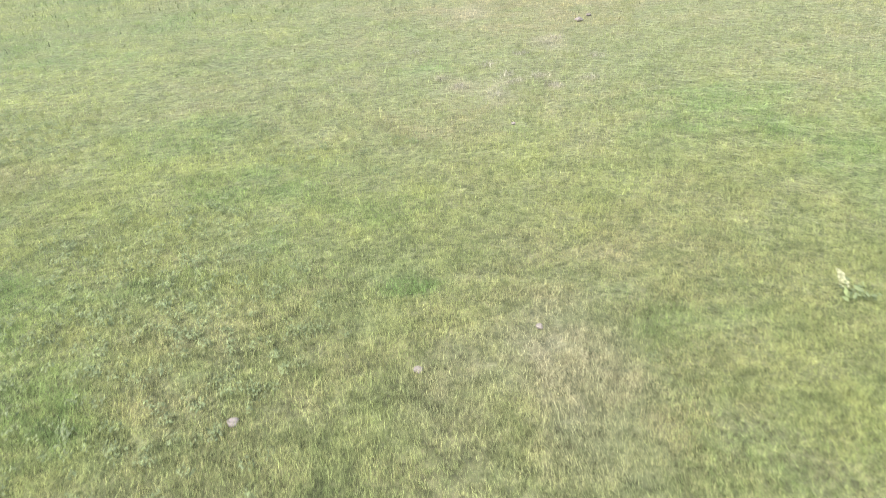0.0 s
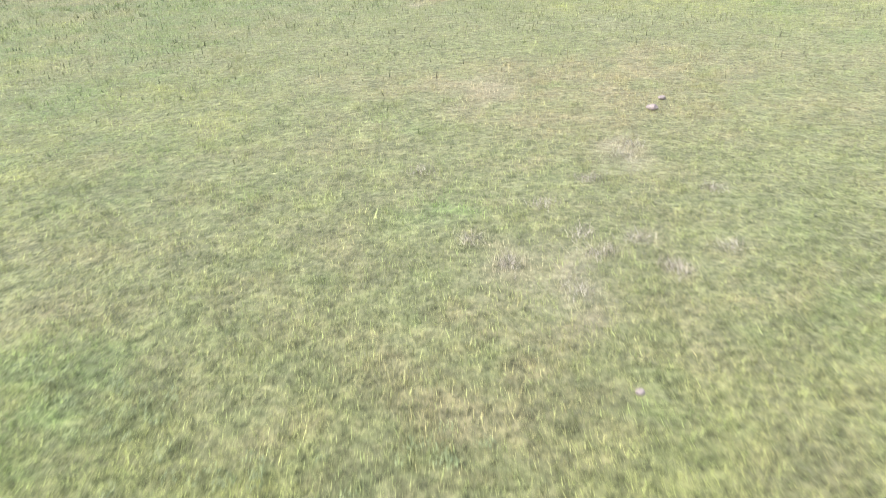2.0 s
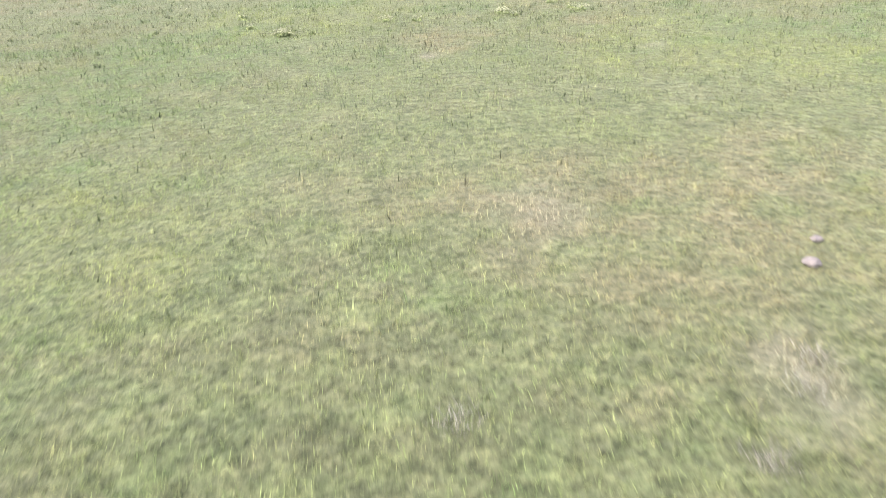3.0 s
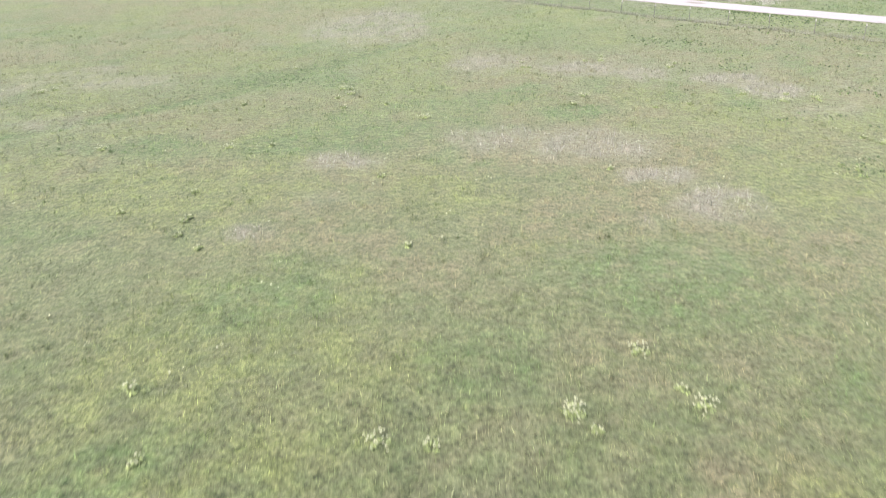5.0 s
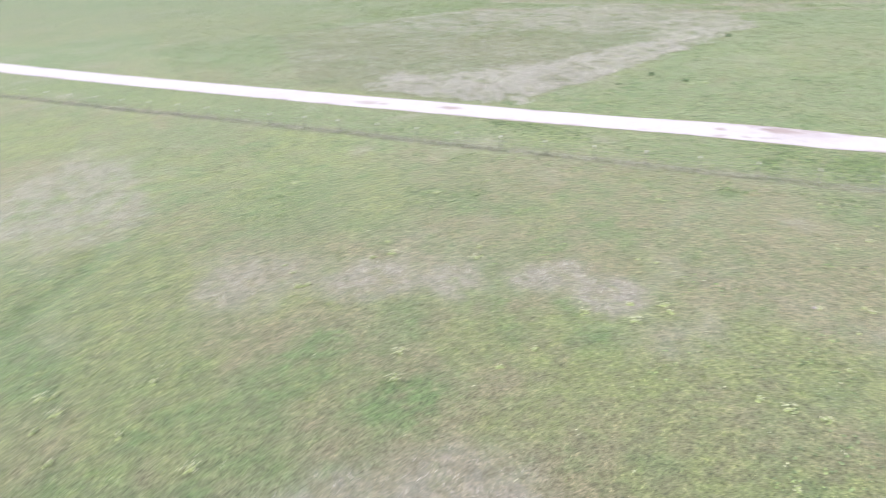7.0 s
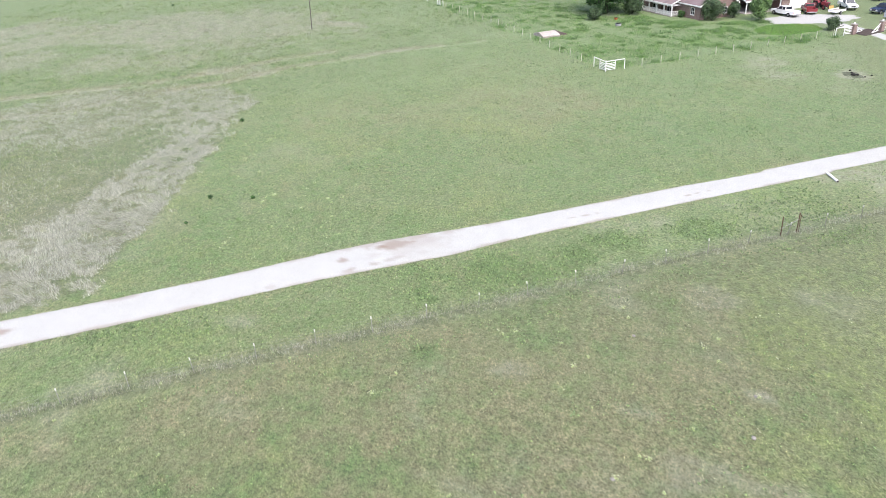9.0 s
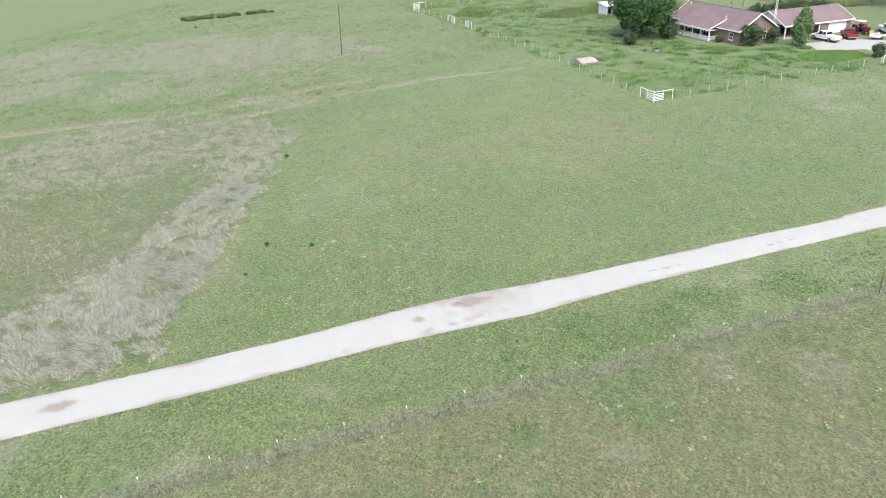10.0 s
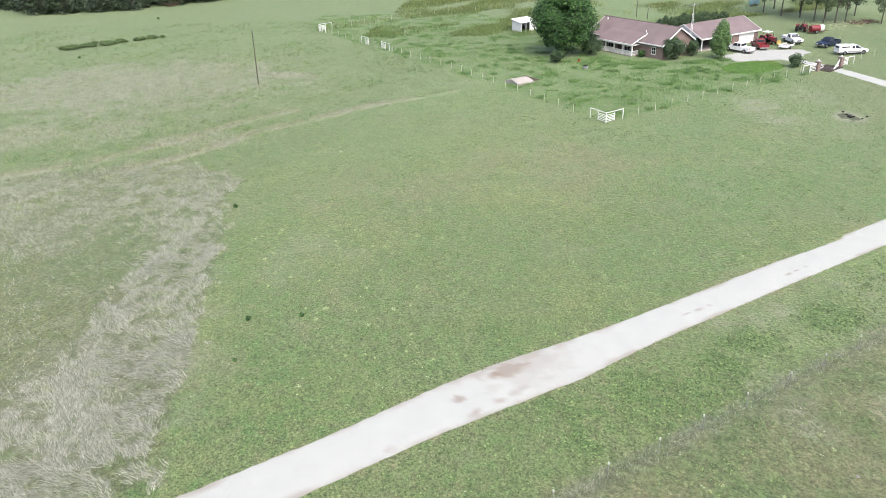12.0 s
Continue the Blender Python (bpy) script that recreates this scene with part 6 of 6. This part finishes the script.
sprayer_tank()
flat_trailer()
gas_tank()

# ---- trees, shrubs and weeds ----
def crown_clumps(gen, n, centre, spread, radius):
    """Clumps in an uneven cloud: places and radii."""
    d = gen.normal(0, 1, (n, 3))
    d /= np.linalg.norm(d, axis=1)[:, None]
    c = np.array(centre) + d * np.array(spread) * np.cbrt(gen.uniform(0.15, 1, n))[:, None]
    return c, radius * gen.uniform(0.6, 1.3, n)


def limbs(gen, base_r, fork, ends):
    bm = B()
    tube(bm, (0, 0, -0.2), (0.05, 0, fork), base_r, base_r * 0.72, 9)
    for e in ends:
        e = Vector(e)
        mid = Vector((e.x * 0.4, e.y * 0.4, fork + (e.z - fork) * 0.5))
        tube(bm, (0.05, 0, fork - 0.1), mid, base_r * 0.5, base_r * 0.3, 7)
        tube(bm, mid, e, base_r * 0.3, base_r * 0.08, 6)
    return bm


def tree(m, seed, label, high, wide, leaf_mat, leaves, leaf, trunk_r, fork, base, group="", name="tree", squash=1.0, clumps=60, cone=0.35, bark=None):
    gen = np.random.default_rng(seed)
    ob = thing(name, m, label, "tree", group)
    cz, hz = (high + base) / 2, (high - base) / 2
    c, r = crown_clumps(gen, clumps, (0, 0, cz), (wide / 2 * 0.82, wide / 2 * 0.82, hz * 0.82), wide * 0.13)
    # narrower towards the top
    k = 1 - cone * np.clip((c[:, 2] - cz) / hz + (1 if cone > 0.4 else 0), 0, 2) * (0.5 if cone > 0.4 else 1)
    c[:, 0] *= k
    c[:, 1] *= k
    part("trunk", limbs(gen, trunk_r, fork, [tuple(p) for p in c[:9]]), bark or M_BARK, ob)
    part_mesh("crown", leaf_cards("crown", c, r, leaves, leaf, leaf_mat, gen, squash), ob)
    return ob


tree(pose(159.4, 87.6, 0), 5, "large spreading broadleaf shade tree beside the house", 14.4, 14.4, M_LEAF, 60000, 0.27, 0.42, 2.2, 0.4, clumps=150)
tree(pose(172.0, 86.0, 0), 6, "broadleaf tree behind the house", 11.5, 9.0, M_LEAF, 16000, 0.26, 0.3, 2.5, 2.0, clumps=60)
tree(pose(153.6, 58.3, 0), 7, "slender conical young tree in front of the carport", 7.8, 5.8, M_LEAFCONE, 13000, 0.21, 0.1, 0.7, 0.1, clumps=150, cone=0.85)


def shrub(m, seed, label, wide, high, leaf_mat, leaves=2600, leaf=0.2, group=""):
    gen = np.random.default_rng(seed)
    ob = thing("shrub", m, label, "shrub", group)
    n = 26
    c, r = crown_clumps(gen, n, (0, 0, high * 0.5), (wide * 0.36, wide * 0.36, high * 0.36), min(wide, high) * 0.22)
    stems = B()
    for k in range(5):
        tube(stems, (0.1 * math.cos(k * 1.3), 0.1 * math.sin(k * 1.3), -0.1), tuple(c[k]), 0.05, 0.015, 5)
    part("stems", stems, M_BARK, ob)
    part_mesh("foliage", leaf_cards("foliage", c, r, leaves, leaf, leaf_mat, gen), ob)
    return ob


shrub(pose(151.4, 89.0, 0), 11, "rounded dark green shrub in the yard", 3.2, 2.6, M_LEAFDARK, group="yard shrubs")
shrub(pose(158.4, 82.3, 0), 12, "tall dark shrub at the porch end", 5.4, 4.6, M_LEAFDARK, 5200, 0.22, "yard shrubs")
shrub(pose(153.0, 66.9, 0), 13, "big rounded dark shrub against the gable wall", 5.0, 4.3, M_LEAFDARK, 5600, 0.22, "yard shrubs")
shrub(pose(155.8, 62.9, 0), 14, "loose shrub against the gable wall", 2.9, 3.4, M_LEAFDARK, 2600, 0.2, "yard shrubs")
shrub(pose(155.6, 72.6, 0), 15, "low green shrub beside the porch", 1.9, 1.4, M_LEAF, 1600, 0.15, "yard shrubs")
shrub(pose(145.6, 46.6, 0), 16, "rounded shrub beside the driveway gate", 3.2, 2.5, M_LEAFDARK, 2600, 0.17, "yard shrubs")
for k, (x, y, w, hh) in enumerate(((186.5, 63.5, 6.5, 2.7), (189.0, 59.0, 7.5, 3.1), (191.5, 54.5, 7.0, 2.9), (194.5, 50.5, 6.0, 2.4))):
    shrub(pose(x, y, 0), 17 + k, "overgrown dark hedge bush behind the house", w, hh, M_LEAFDARK, 6500, 0.18, "hedge behind the house")

# trees in a row behind the vehicles
row_tree = tree(pose(206.1, 37.1, 0), 21, "slim grey barked tree in the row behind the yard", 12.5, 7.6, M_LEAFROW, 7000, 0.19, 0.15, 3.4, 2.2, "trees behind the yard", clumps=34, bark=M_BARKPALE)
row_more = tree(pose(201.4, 34.1, 0), 22, "tree with an open crown in the row behind the yard", 13.5, 8.4, M_LEAFROW, 7600, 0.19, 0.18, 3.8, 2.6, "trees behind the yard", clumps=38, bark=M_BARKPALE)
for k, (x, y) in enumerate(((198.4, 30.6), (191.9, 29.4), (190.2, 27.8), (189.9, 25.4), (191.2, 22.8), (196.5, 25.5), (187.5, 16.4), (204.0, 29.0), (199.0, 18.0), (212.0, 33.0))):
    copy_thing((row_tree, row_more)[k % 2], pose(x, y, 0, 0, 0, 47 * k))

# the dark wood edge beyond the meadow
wood = [tree(pose(232.5, 246.0, 0), 31, "dense dark tree at the edge of the wood", 12, 16, M_LEAFWOOD, 5600, 0.5, 0.3, 1.6, -3.0, "trees at the wood edge", "wood_tree", clumps=60),
        tree(pose(234.0, 235.0, 0), 32, "dense dark thorny tree at the edge of the wood", 10, 15, M_LEAFWOOD, 5200, 0.48, 0.28, 1.4, -2.6, "trees at the wood edge", "wood_tree", clumps=60)]
for k, (x, y) in enumerate(((231.5, 254.5), (239.0, 263.5), (249.0, 282.0), (243.0, 272.5), (237.5, 226.0), (245.5, 216.5), (251.5, 208.0), (240.0, 247.0), (243.0, 237.0), (249.0, 224.0), (257.0, 215.0), (252.0, 262.0), (256.0, 248.0), (258.5, 203.0))):
    copy_thing(wood[k % 2], pose(x, y, 0, 0, 0, 71 * k))
dead = thing("dead_bush", pose(240.5, 214.0, 0), "bare reddish brush at the wood edge", "bush")
bm = B()
for k in range(22):
    a, q = random.uniform(0, 6.28), random.uniform(0.3, 2.6)
    tube(bm, (random.uniform(-2, 2), random.uniform(-2, 2), 0), (math.cos(a) * q * 1.6, math.sin(a) * q * 1.6, random.uniform(0.6, 2.6)), 0.05, 0.02, 4)
part("twigs", bm, M_RUST, dead)

# a straggling row of briars in the meadow
for k in range(26):
    q = k / 25
    x, y = 169.5 + 15.2 * q + random.gauss(0, 0.9), 206.0 - 16.5 * q + random.gauss(0, 0.9)
    w = random.uniform(2.0, 4.0) * (1.15 - 0.6 * q)
    shrub(pose(x, y, 0), 40 + k, "low sprawling briar bush in the meadow", w, w * random.uniform(0.3, 0.5), M_BRIAR, 560, 0.26, "meadow briars")

# dark single plants
for k, (x, y, w) in enumerate(((56.2, 114.8, 0.8), (57.1, 110.5, 0.7), (78.8, 125.2, 0.9), (50.5, 113.6, 0.5), (160.0, 196.0, 1.0), (214.0, 205.0, 1.6))):
    shrub(pose(x, y, ground_z(x, y)), 60 + k, "small dark green plant standing in the meadow", w * 0.7, w * 0.5, M_LEAF, 260, 0.1, "meadow plants")


# ---- flowering weeds ----
def flower_weed(seed, wide, heads, high):
    gen = np.random.default_rng(seed)
    ob = thing("flowering_weed", pose(0, 0, -50), "clump of green weed with cream white flower heads", "weed", "flowering weeds")
    c = np.column_stack([gen.normal(0, wide * 0.32, 9), gen.normal(0, wide * 0.32, 9), gen.uniform(0.03, high * 0.5, 9)])
    lv = part_mesh("foliage", leaf_cards("foliage", c, np.full(9, 0.1), 110, 0.09, M_WEED, gen, 0.7, 1.7), ob)
    h = np.column_stack([gen.normal(0, wide * 0.36, heads), gen.normal(0, wide * 0.36, heads), gen.uniform(high * 0.6, high, heads)])
    fl = part_mesh("blossom", leaf_cards("blossom", h, np.full(heads, 0.045), heads * 12, 0.05, M_FLOWER, gen, 0.5, 1.0), ob, "cream white flower heads")
    lv["kind"] = fl["kind"] = "stuff"
    return ob


weeds = [flower_weed(70, 0.45, 8, 0.28), flower_weed(71, 0.8, 22, 0.32), flower_weed(72, 0.3, 5, 0.24)]
FLOWERS = [(9.8, 79.7), (-5.6, 84.6), (-0.3, 76.8), (-10.9, 72.9), (-17.9, 73.6), (11.9, 104.5), (13.6, 89.5), (-9.6, 92.1), (-27.2, 88.1), (7.7, 90.3), (20.3, 96.7), (-4.9, 83.1), (8.8, 78.0), (31.4, 70.9), (42.3, 68.2), (23.3, 76.6), (29.5, 72.5), (21.0, 76.2), (21.9, 67.9), (17.7, 86.3), (38.3, 76.0), (32.5, 87.3), (38.1, 65.1), (41.2, 80.3), (63.4, 113.5), (56.1, 104.6), (58.3, 108.9), (56.7, 109.1), (58.7, 103.1), (62.0, 106.1), (45.9, 73.6), (97.7, 118.0), (73.0, 117.7), (47.9, 107.7), (69.9, 72.7), (93.5, 56.3), (66.7, 117.2), (67.6, 122.2), (-6.6, 46.6), (2.1, 49.7), (4.5, 52.1), (5.4, 49.6), (-2.8, 49.1)]
spots = [(x, y, 1) for x, y in FLOWERS]
gen = random.Random(8)
for x, y in FLOWERS[:]:
    for k in range(gen.randint(0, 2)):
        spots.append((x + gen.gauss(0, 1.2), y + gen.gauss(0, 1.2), gen.choice((0, 2, 2))))
for k in range(22):
    spots.append((gen.uniform(45, 80), gen.uniform(92, 122), gen.choice((0, 2))))
for k in range(36):
    spots.append((gen.uniform(-15, 35), gen.uniform(55, 105), 2))
for k in range(26):
    spots.append((gen.uniform(168, 192), gen.uniform(18, 34), gen.choice((0, 1))))
for x, y, v in spots:
    if line_distance(np.array([x]), np.array([y]), ROAD_LINE)[0] > 3:
        t = copy_thing(weeds[v], pose(x, y, ground_z(x, y), 0, 0, gen.uniform(0, 360)))
        t.scale = (0.5, 0.5, 0.5) if y > 90 or x > 25 else (0.75, 0.75, 0.75)
for w, (x, y) in zip(weeds[::-1], ((-9.5, 52.0), (-6.6, 46.6), (2.1, 49.7))):
    w.matrix_world = pose(x, y, ground_z(x, y))


def flower_specks(name, box_, count, seed, size):
    gen = np.random.default_rng(seed)
    x, y = gen.uniform(box_[0], box_[1], count), gen.uniform(box_[2], box_[3], count)
    k = (line_distance(x, y, ROAD_LINE) > 3.2) & (gen.uniform(0, 1, count) < 1.6 * (cloud(x, y, 7, 151) - 0.25))
    c = np.column_stack([x[k], y[k], relief(x[k], y[k]) + 0.16])
    c = np.repeat(c, 2, 0) + gen.normal(0, 0.12, (2 * k.sum(), 3)) * np.array([1, 1, 0.3])
    ob = new(name, leaf_cards(name, c, np.full(len(c), 0.05), len(c) * 3, size, M_FLOWER, gen, 0.5, 1.0))
    return tagged(ob, "tiny cream flower heads scattered through the grass", "wildflowers", kind="stuff")


gen2 = np.random.default_rng(171)
cx, cy = scatter((-14, 12, 7.5, 30), 10000, gen2, lambda x, y: (np.abs(x) < 4 + 0.6 * (y - 4)) & (cloud(x, y, 3, 173) - 0.035 * (x + 2) - 0.03 * np.clip(y - 12, 0, 99) > 0.5))
cc = np.column_stack([cx, cy, relief(cx, cy) + 0.075])
tagged(new("clover", leaf_cards("clover", cc, np.full(len(cc), 0.085), len(cc) * 26, 0.02, M_CLOVER, gen2, 0.6, 1.8)), "low pale green clover clumps in the turf", "clover", kind="stuff")


def forbs(name, box_, count, seed, size, keep, label):
    """Low broad leaves in small rosettes among the grass."""
    gen = np.random.default_rng(seed)
    x, y = scatter(box_, count, gen, lambda x, y: off_road(x, y) & (line_distance(x, y, ROAD_LINE) > 2.4) & (line_distance(x, y, FENCE_LINE) > 0.9) & keep(x, y, gen))
    c = np.column_stack([x, y, relief(x, y) + 0.07])
    tagged(new(name, leaf_cards(name, c, np.full(len(c), size * 0.9), len(c) * 5, size, M_FORB, gen, 0.4, 1.2)), label, "weeds", kind="stuff")


forbs("verge_weeds", (30, 95, 25, 125), 200000, 311, 0.095, lambda x, y, q: (np.abs(beyond_road(x, y) + 7) < 7) & (q.uniform(0, 1, len(x)) < 0.08 + patch_sum(x, y, LUSH_PATCHES, 83)), "low leafy weeds on the road verge")
forbs("meadow_weeds", (38, 140, 45, 160), 90000, 317, 0.1, lambda x, y, q: (beyond_road(x, y) > 2) & (hay_mask(x, y) < 0.2) & thick(x, y, 3.0, 319, -0.25, q), "low leafy weeds in the mown meadow")
forbs("pasture_weeds", (18, 72, 45, 108), 60000, 313, 0.09, lambda x, y, q: (beyond_road(x, y) < -9.5) & thick(x, y, 2.5, 321, -0.3, q), "low leafy weeds in the grazed pasture")
flower_specks("meadow_flowers", (42, 115, 60, 135), 560, 161, 0.075)
flower_specks("pasture_flowers", (-40, 60, 52, 120), 900, 163, 0.06)


# ---- tall weeds in the yard ----
def yard_keep(x, y):
    a = (x - 111.4) * 0.79 + (y - 82.3) * 0.61
    b = (x - 111.4) * 0.65 - (y - 82.3) * 0.76
    inn = (a > 0.5) & (b > 0.5) & (b < 46)
    house = ((x - 163) / 13) ** 2 + ((y - 68) / 13) ** 2 < 1
    gravel = ((x - 156) / 6.5) ** 2 + ((y - 49) / 9.5) ** 2 < 1
    drive = (np.abs((x - 145.7) * 0.6 - (y - 41.3) * 0.75) < 3)
    return inn & ~house & ~gravel & ~drive & thick(x, y, 2.2, 141, 0.0, rng)


x7, y7 = scatter((105, 215, 40, 155), 1000000, rng, yard_keep)
tagged(blades("yard_weeds", x7, y7, 0.3, 0.06, 0.6, M_YARD, rng), "knee high lush weeds in the unmown yard", "weeds", kind="stuff")
# clumps of taller bent grass and leafy weeds, thickest along the house
gen4 = np.random.default_rng(331)
qx, qy = scatter((112, 190, 44, 140), 16000, gen4, lambda x, y: yard_keep(x, y) & (((x - 146.5) / 6.5) ** 2 + ((y - 53.5) / 5) ** 2 > 1) & (gen4.uniform(0, 1, len(x)) < 0.1 + 0.9 * np.exp(-(((x - 150) / 9) ** 2 + ((y - 66) / 14) ** 2))))
k = gen4.integers(0, len(qx), 60000)
tagged(blades("tall_yard_grass", qx[k] + gen4.normal(0, 0.45, len(k)), qy[k] + gen4.normal(0, 0.45, len(k)), 0.5, 0.035, 0.68, M_YARD, gen4), "clumps of tall bent grass in the unmown yard", "grass", kind="stuff")
k = gen4.integers(0, len(qx), 900)
bc = np.column_stack([qx[k], qy[k], np.full(len(k), 0.2)])
tagged(new("leafy_weeds", leaf_cards("leafy_weeds", bc, gen4.uniform(0.2, 0.55, len(k)), 30000, 0.11, M_BUSHY, gen4, 0.7)), "bushy leafy weeds in the yard", "weeds", kind="stuff")
x8, y8 = scatter((180, 225, 105, 150), 30000, rng, lambda x, y: (line_distance(x, y, BACK_LINE) < 3.2) & thick(x, y, 2.5, 145, 0.0, rng))
me = blades("back_brush", x8, y8, 0.8, 0.08, 0.5, M_BRUSH, rng)
tagged(me, "brown dry brush along the back fence", "brush", kind="stuff")


lx, ly = scatter((136, 153, 46, 62), 90000, gen4, lambda x, y: (((x - 145.8) * 0.8 + (y - 54) * 0.6) / 4.2) ** 2 + (((y - 54) * 0.8 - (x - 145.8) * 0.6) / 6.5) ** 2 < 0.75 + 0.5 * cloud(x, y, 1.5, 351))
tagged(blades("lawn_grass", lx, ly, 0.16, 0.04, 0.5, M_LAWN, gen4), "bright green mown lawn beside the gravel yard", "lawn", kind="stuff")

# the rough field behind the house: olive and brown stands of weeds, white flowers under the trees
gen5 = np.random.default_rng(341)


def brush_keep(x, y):
    dense = cloud(x * 0.5 + y * 0.25, y * 0.5, 6, 343)
    return (((x - 163) / 16) ** 2 + ((y - 66) / 18) ** 2 > 1) & (x + 0.45 * (y - 60) > 192) & (gen5.uniform(0, 1, len(x)) < 3.4 * (dense - 0.41))


bx, by = scatter((180, 262, 15, 135), 430000, gen5, brush_keep)
tagged(blades("field_brush", bx, by, 0.85, 0.075, 0.6, M_BRUSH, gen5), "stands of olive and brown weeds in the back field", "weeds", kind="stuff")
fx, fy = scatter((179, 191, 19, 33), 520, gen5, lambda x, y: cloud(x, y, 3.5, 347) > 0.52)
fc = np.column_stack([fx, fy, np.full(len(fx), 0.35)])
tagged(new("white_flowers", leaf_cards("white_flowers", fc, np.full(len(fc), 0.2), len(fc) * 6, 0.1, M_FLOWER, gen5, 0.5, 1.0)), "drifts of white wild flowers under the trees", "wildflowers", kind="stuff")


# ---- small things ----
def stone(x, y, size, seed):
    bm = B()
    size *= 0.7
    bmesh.ops.create_icosphere(bm, subdivisions=2, radius=size)
    for v in bm.verts:
        v.co *= 1 + 0.35 * noise.noise(v.co * (1.6 / size) + Vector((seed, 0, 0)))
        v.co.z *= 0.6
    ob = part("field_stone", bm, M_STONE, None)
    ob.matrix_world = pose(x, y, ground_z(x, y) + size * 0.45, 0, 0, seed * 40)
    tagged(ob, "pale limestone lying in the pasture grass", "stone", "field stones")


for k, (x, y, s) in enumerate(((1.4, 10.8, 0.06), (0.1, 10.1, 0.07), (-1.6, 9.4, 0.08), (1.6, 17.6, 0.07), (4.2, 26.5, 0.16), (4.6, 27.2, 0.12), (34.4, 65.6, 0.2), (29.4, 72.6, 0.16), (38.1, 65.3, 0.15), (42.6, 72.6, 0.17), (88.9, 46.5, 0.3))):
    stone(x, y, s, k)


def cream_spike(x, y):
    gen = np.random.default_rng(401)
    ob = thing("flower_spike", pose(x, y, ground_z(x, y)), "weed with one leaning cream flower spike in the pasture", "wildflower")
    a, b = Vector((0, 0, 0)), Vector((-0.16, 0.06, 0.3))
    part("stem", tube(B(), a, b, 0.006, 0.004, 5), M_WEED, ob)
    q = np.array([a.lerp(b, t) for t in np.linspace(0.55, 1.05, 14)])
    part_mesh("blossom", leaf_cards("blossom", q, np.linspace(0.06, 0.025, 14), 110, 0.03, M_FLOWER, gen, 1.0, 1.0), ob, "cream white flower spike")
    q = np.column_stack([gen.normal(0.06, 0.09, 14), gen.normal(0, 0.09, 14), gen.uniform(0.03, 0.12, 14)])
    part_mesh("foliage", leaf_cards("foliage", q, np.full(14, 0.05), 60, 0.05, M_CLOVER, gen, 0.6, 1.6), ob)


cream_spike(4.95, 11.25)


def brush_pile(x, y, seed):
    gen = random.Random(seed)
    ob = thing("brush_pile", pose(x, y, 0, 0, 0, gen.uniform(0, 180)), "low pile of reddish dead branches under the trees", "brush pile", "brush piles")
    bm = B()
    for k in range(46):
        a, q = gen.uniform(0, 6.28), gen.uniform(0.4, 1.5)
        c = (gen.gauss(0, 0.9), gen.gauss(0, 0.5), gen.uniform(0.0, 0.35))
        tube(bm, c, (c[0] + math.cos(a) * q, c[1] + math.sin(a) * q, c[2] + gen.uniform(0, 0.7)), 0.05, 0.02, 4)
    part("branches", bm, M_DEAD, ob)


brush_pile(188.0, 22.0, 1)
brush_pile(189.3, 19.2, 2)
brush_pile(190.2, 17.3, 3)


def burn_heap():
    ob = thing("burn_heap", pose(114.9, 48.3, 0), "black charred heap of burnt brush in the grass", "burn heap")
    bm = B()
    bmesh.ops.create_icosphere(bm, subdivisions=4, radius=1)
    for v in bm.verts:
        r = 1 + 0.6 * noise.noise(v.co * 1.6) + 0.3 * noise.noise(v.co * 5)
        v.co = Vector((v.co.x * 1.9 * r, v.co.y * 1.1 * r, v.co.z * 0.06 - 0.01))
    part("ash_bed", bm, M_ASH, ob, "grey ash spread on the scorched grass")
    for k in range(7):
        bm = B()
        bmesh.ops.create_icosphere(bm, subdivisions=2, radius=random.uniform(0.15, 0.4))
        for v in bm.verts:
            v.co *= 1 + 0.5 * noise.noise(v.co * 2 + Vector((k * 3.1, 0, 0)))
            v.co.z = max(v.co.z * 0.45, -0.1)
        c = part("ash_lump", bm, M_CHAR, ob)
        c.matrix_basis = pose(random.gauss(0, 1.3), random.gauss(0, 0.8), 0.12)


burn_heap()

pot = thing("flower_pot", pose(151.2, 84.8, 0), "terracotta pot in the long grass", "pot")
part("pot", tube(B(), (0, 0, 0), (0, 0, 0.6), 0.22, 0.34, 12), M_ORANGE, pot)
part("soil", tube(B(), (0, 0, 0.58), (0, 0, 0.62), 0.29, 0.29, 12), M_CHAR, pot)
trough = thing("water_trough", pose(146.0, 83.8, 0, 0, 0, -50), "small dark stock tank in the yard grass", "water trough")
part("tank", tube(B(), (0, 0, 0), (0, 0, 0.5), 0.55, 0.58, 16), M_SILVER, trough)
part("water", tube(B(), (0, 0, 0.46), (0, 0, 0.505), 0.5, 0.5, 16), M_GLASS, trough)
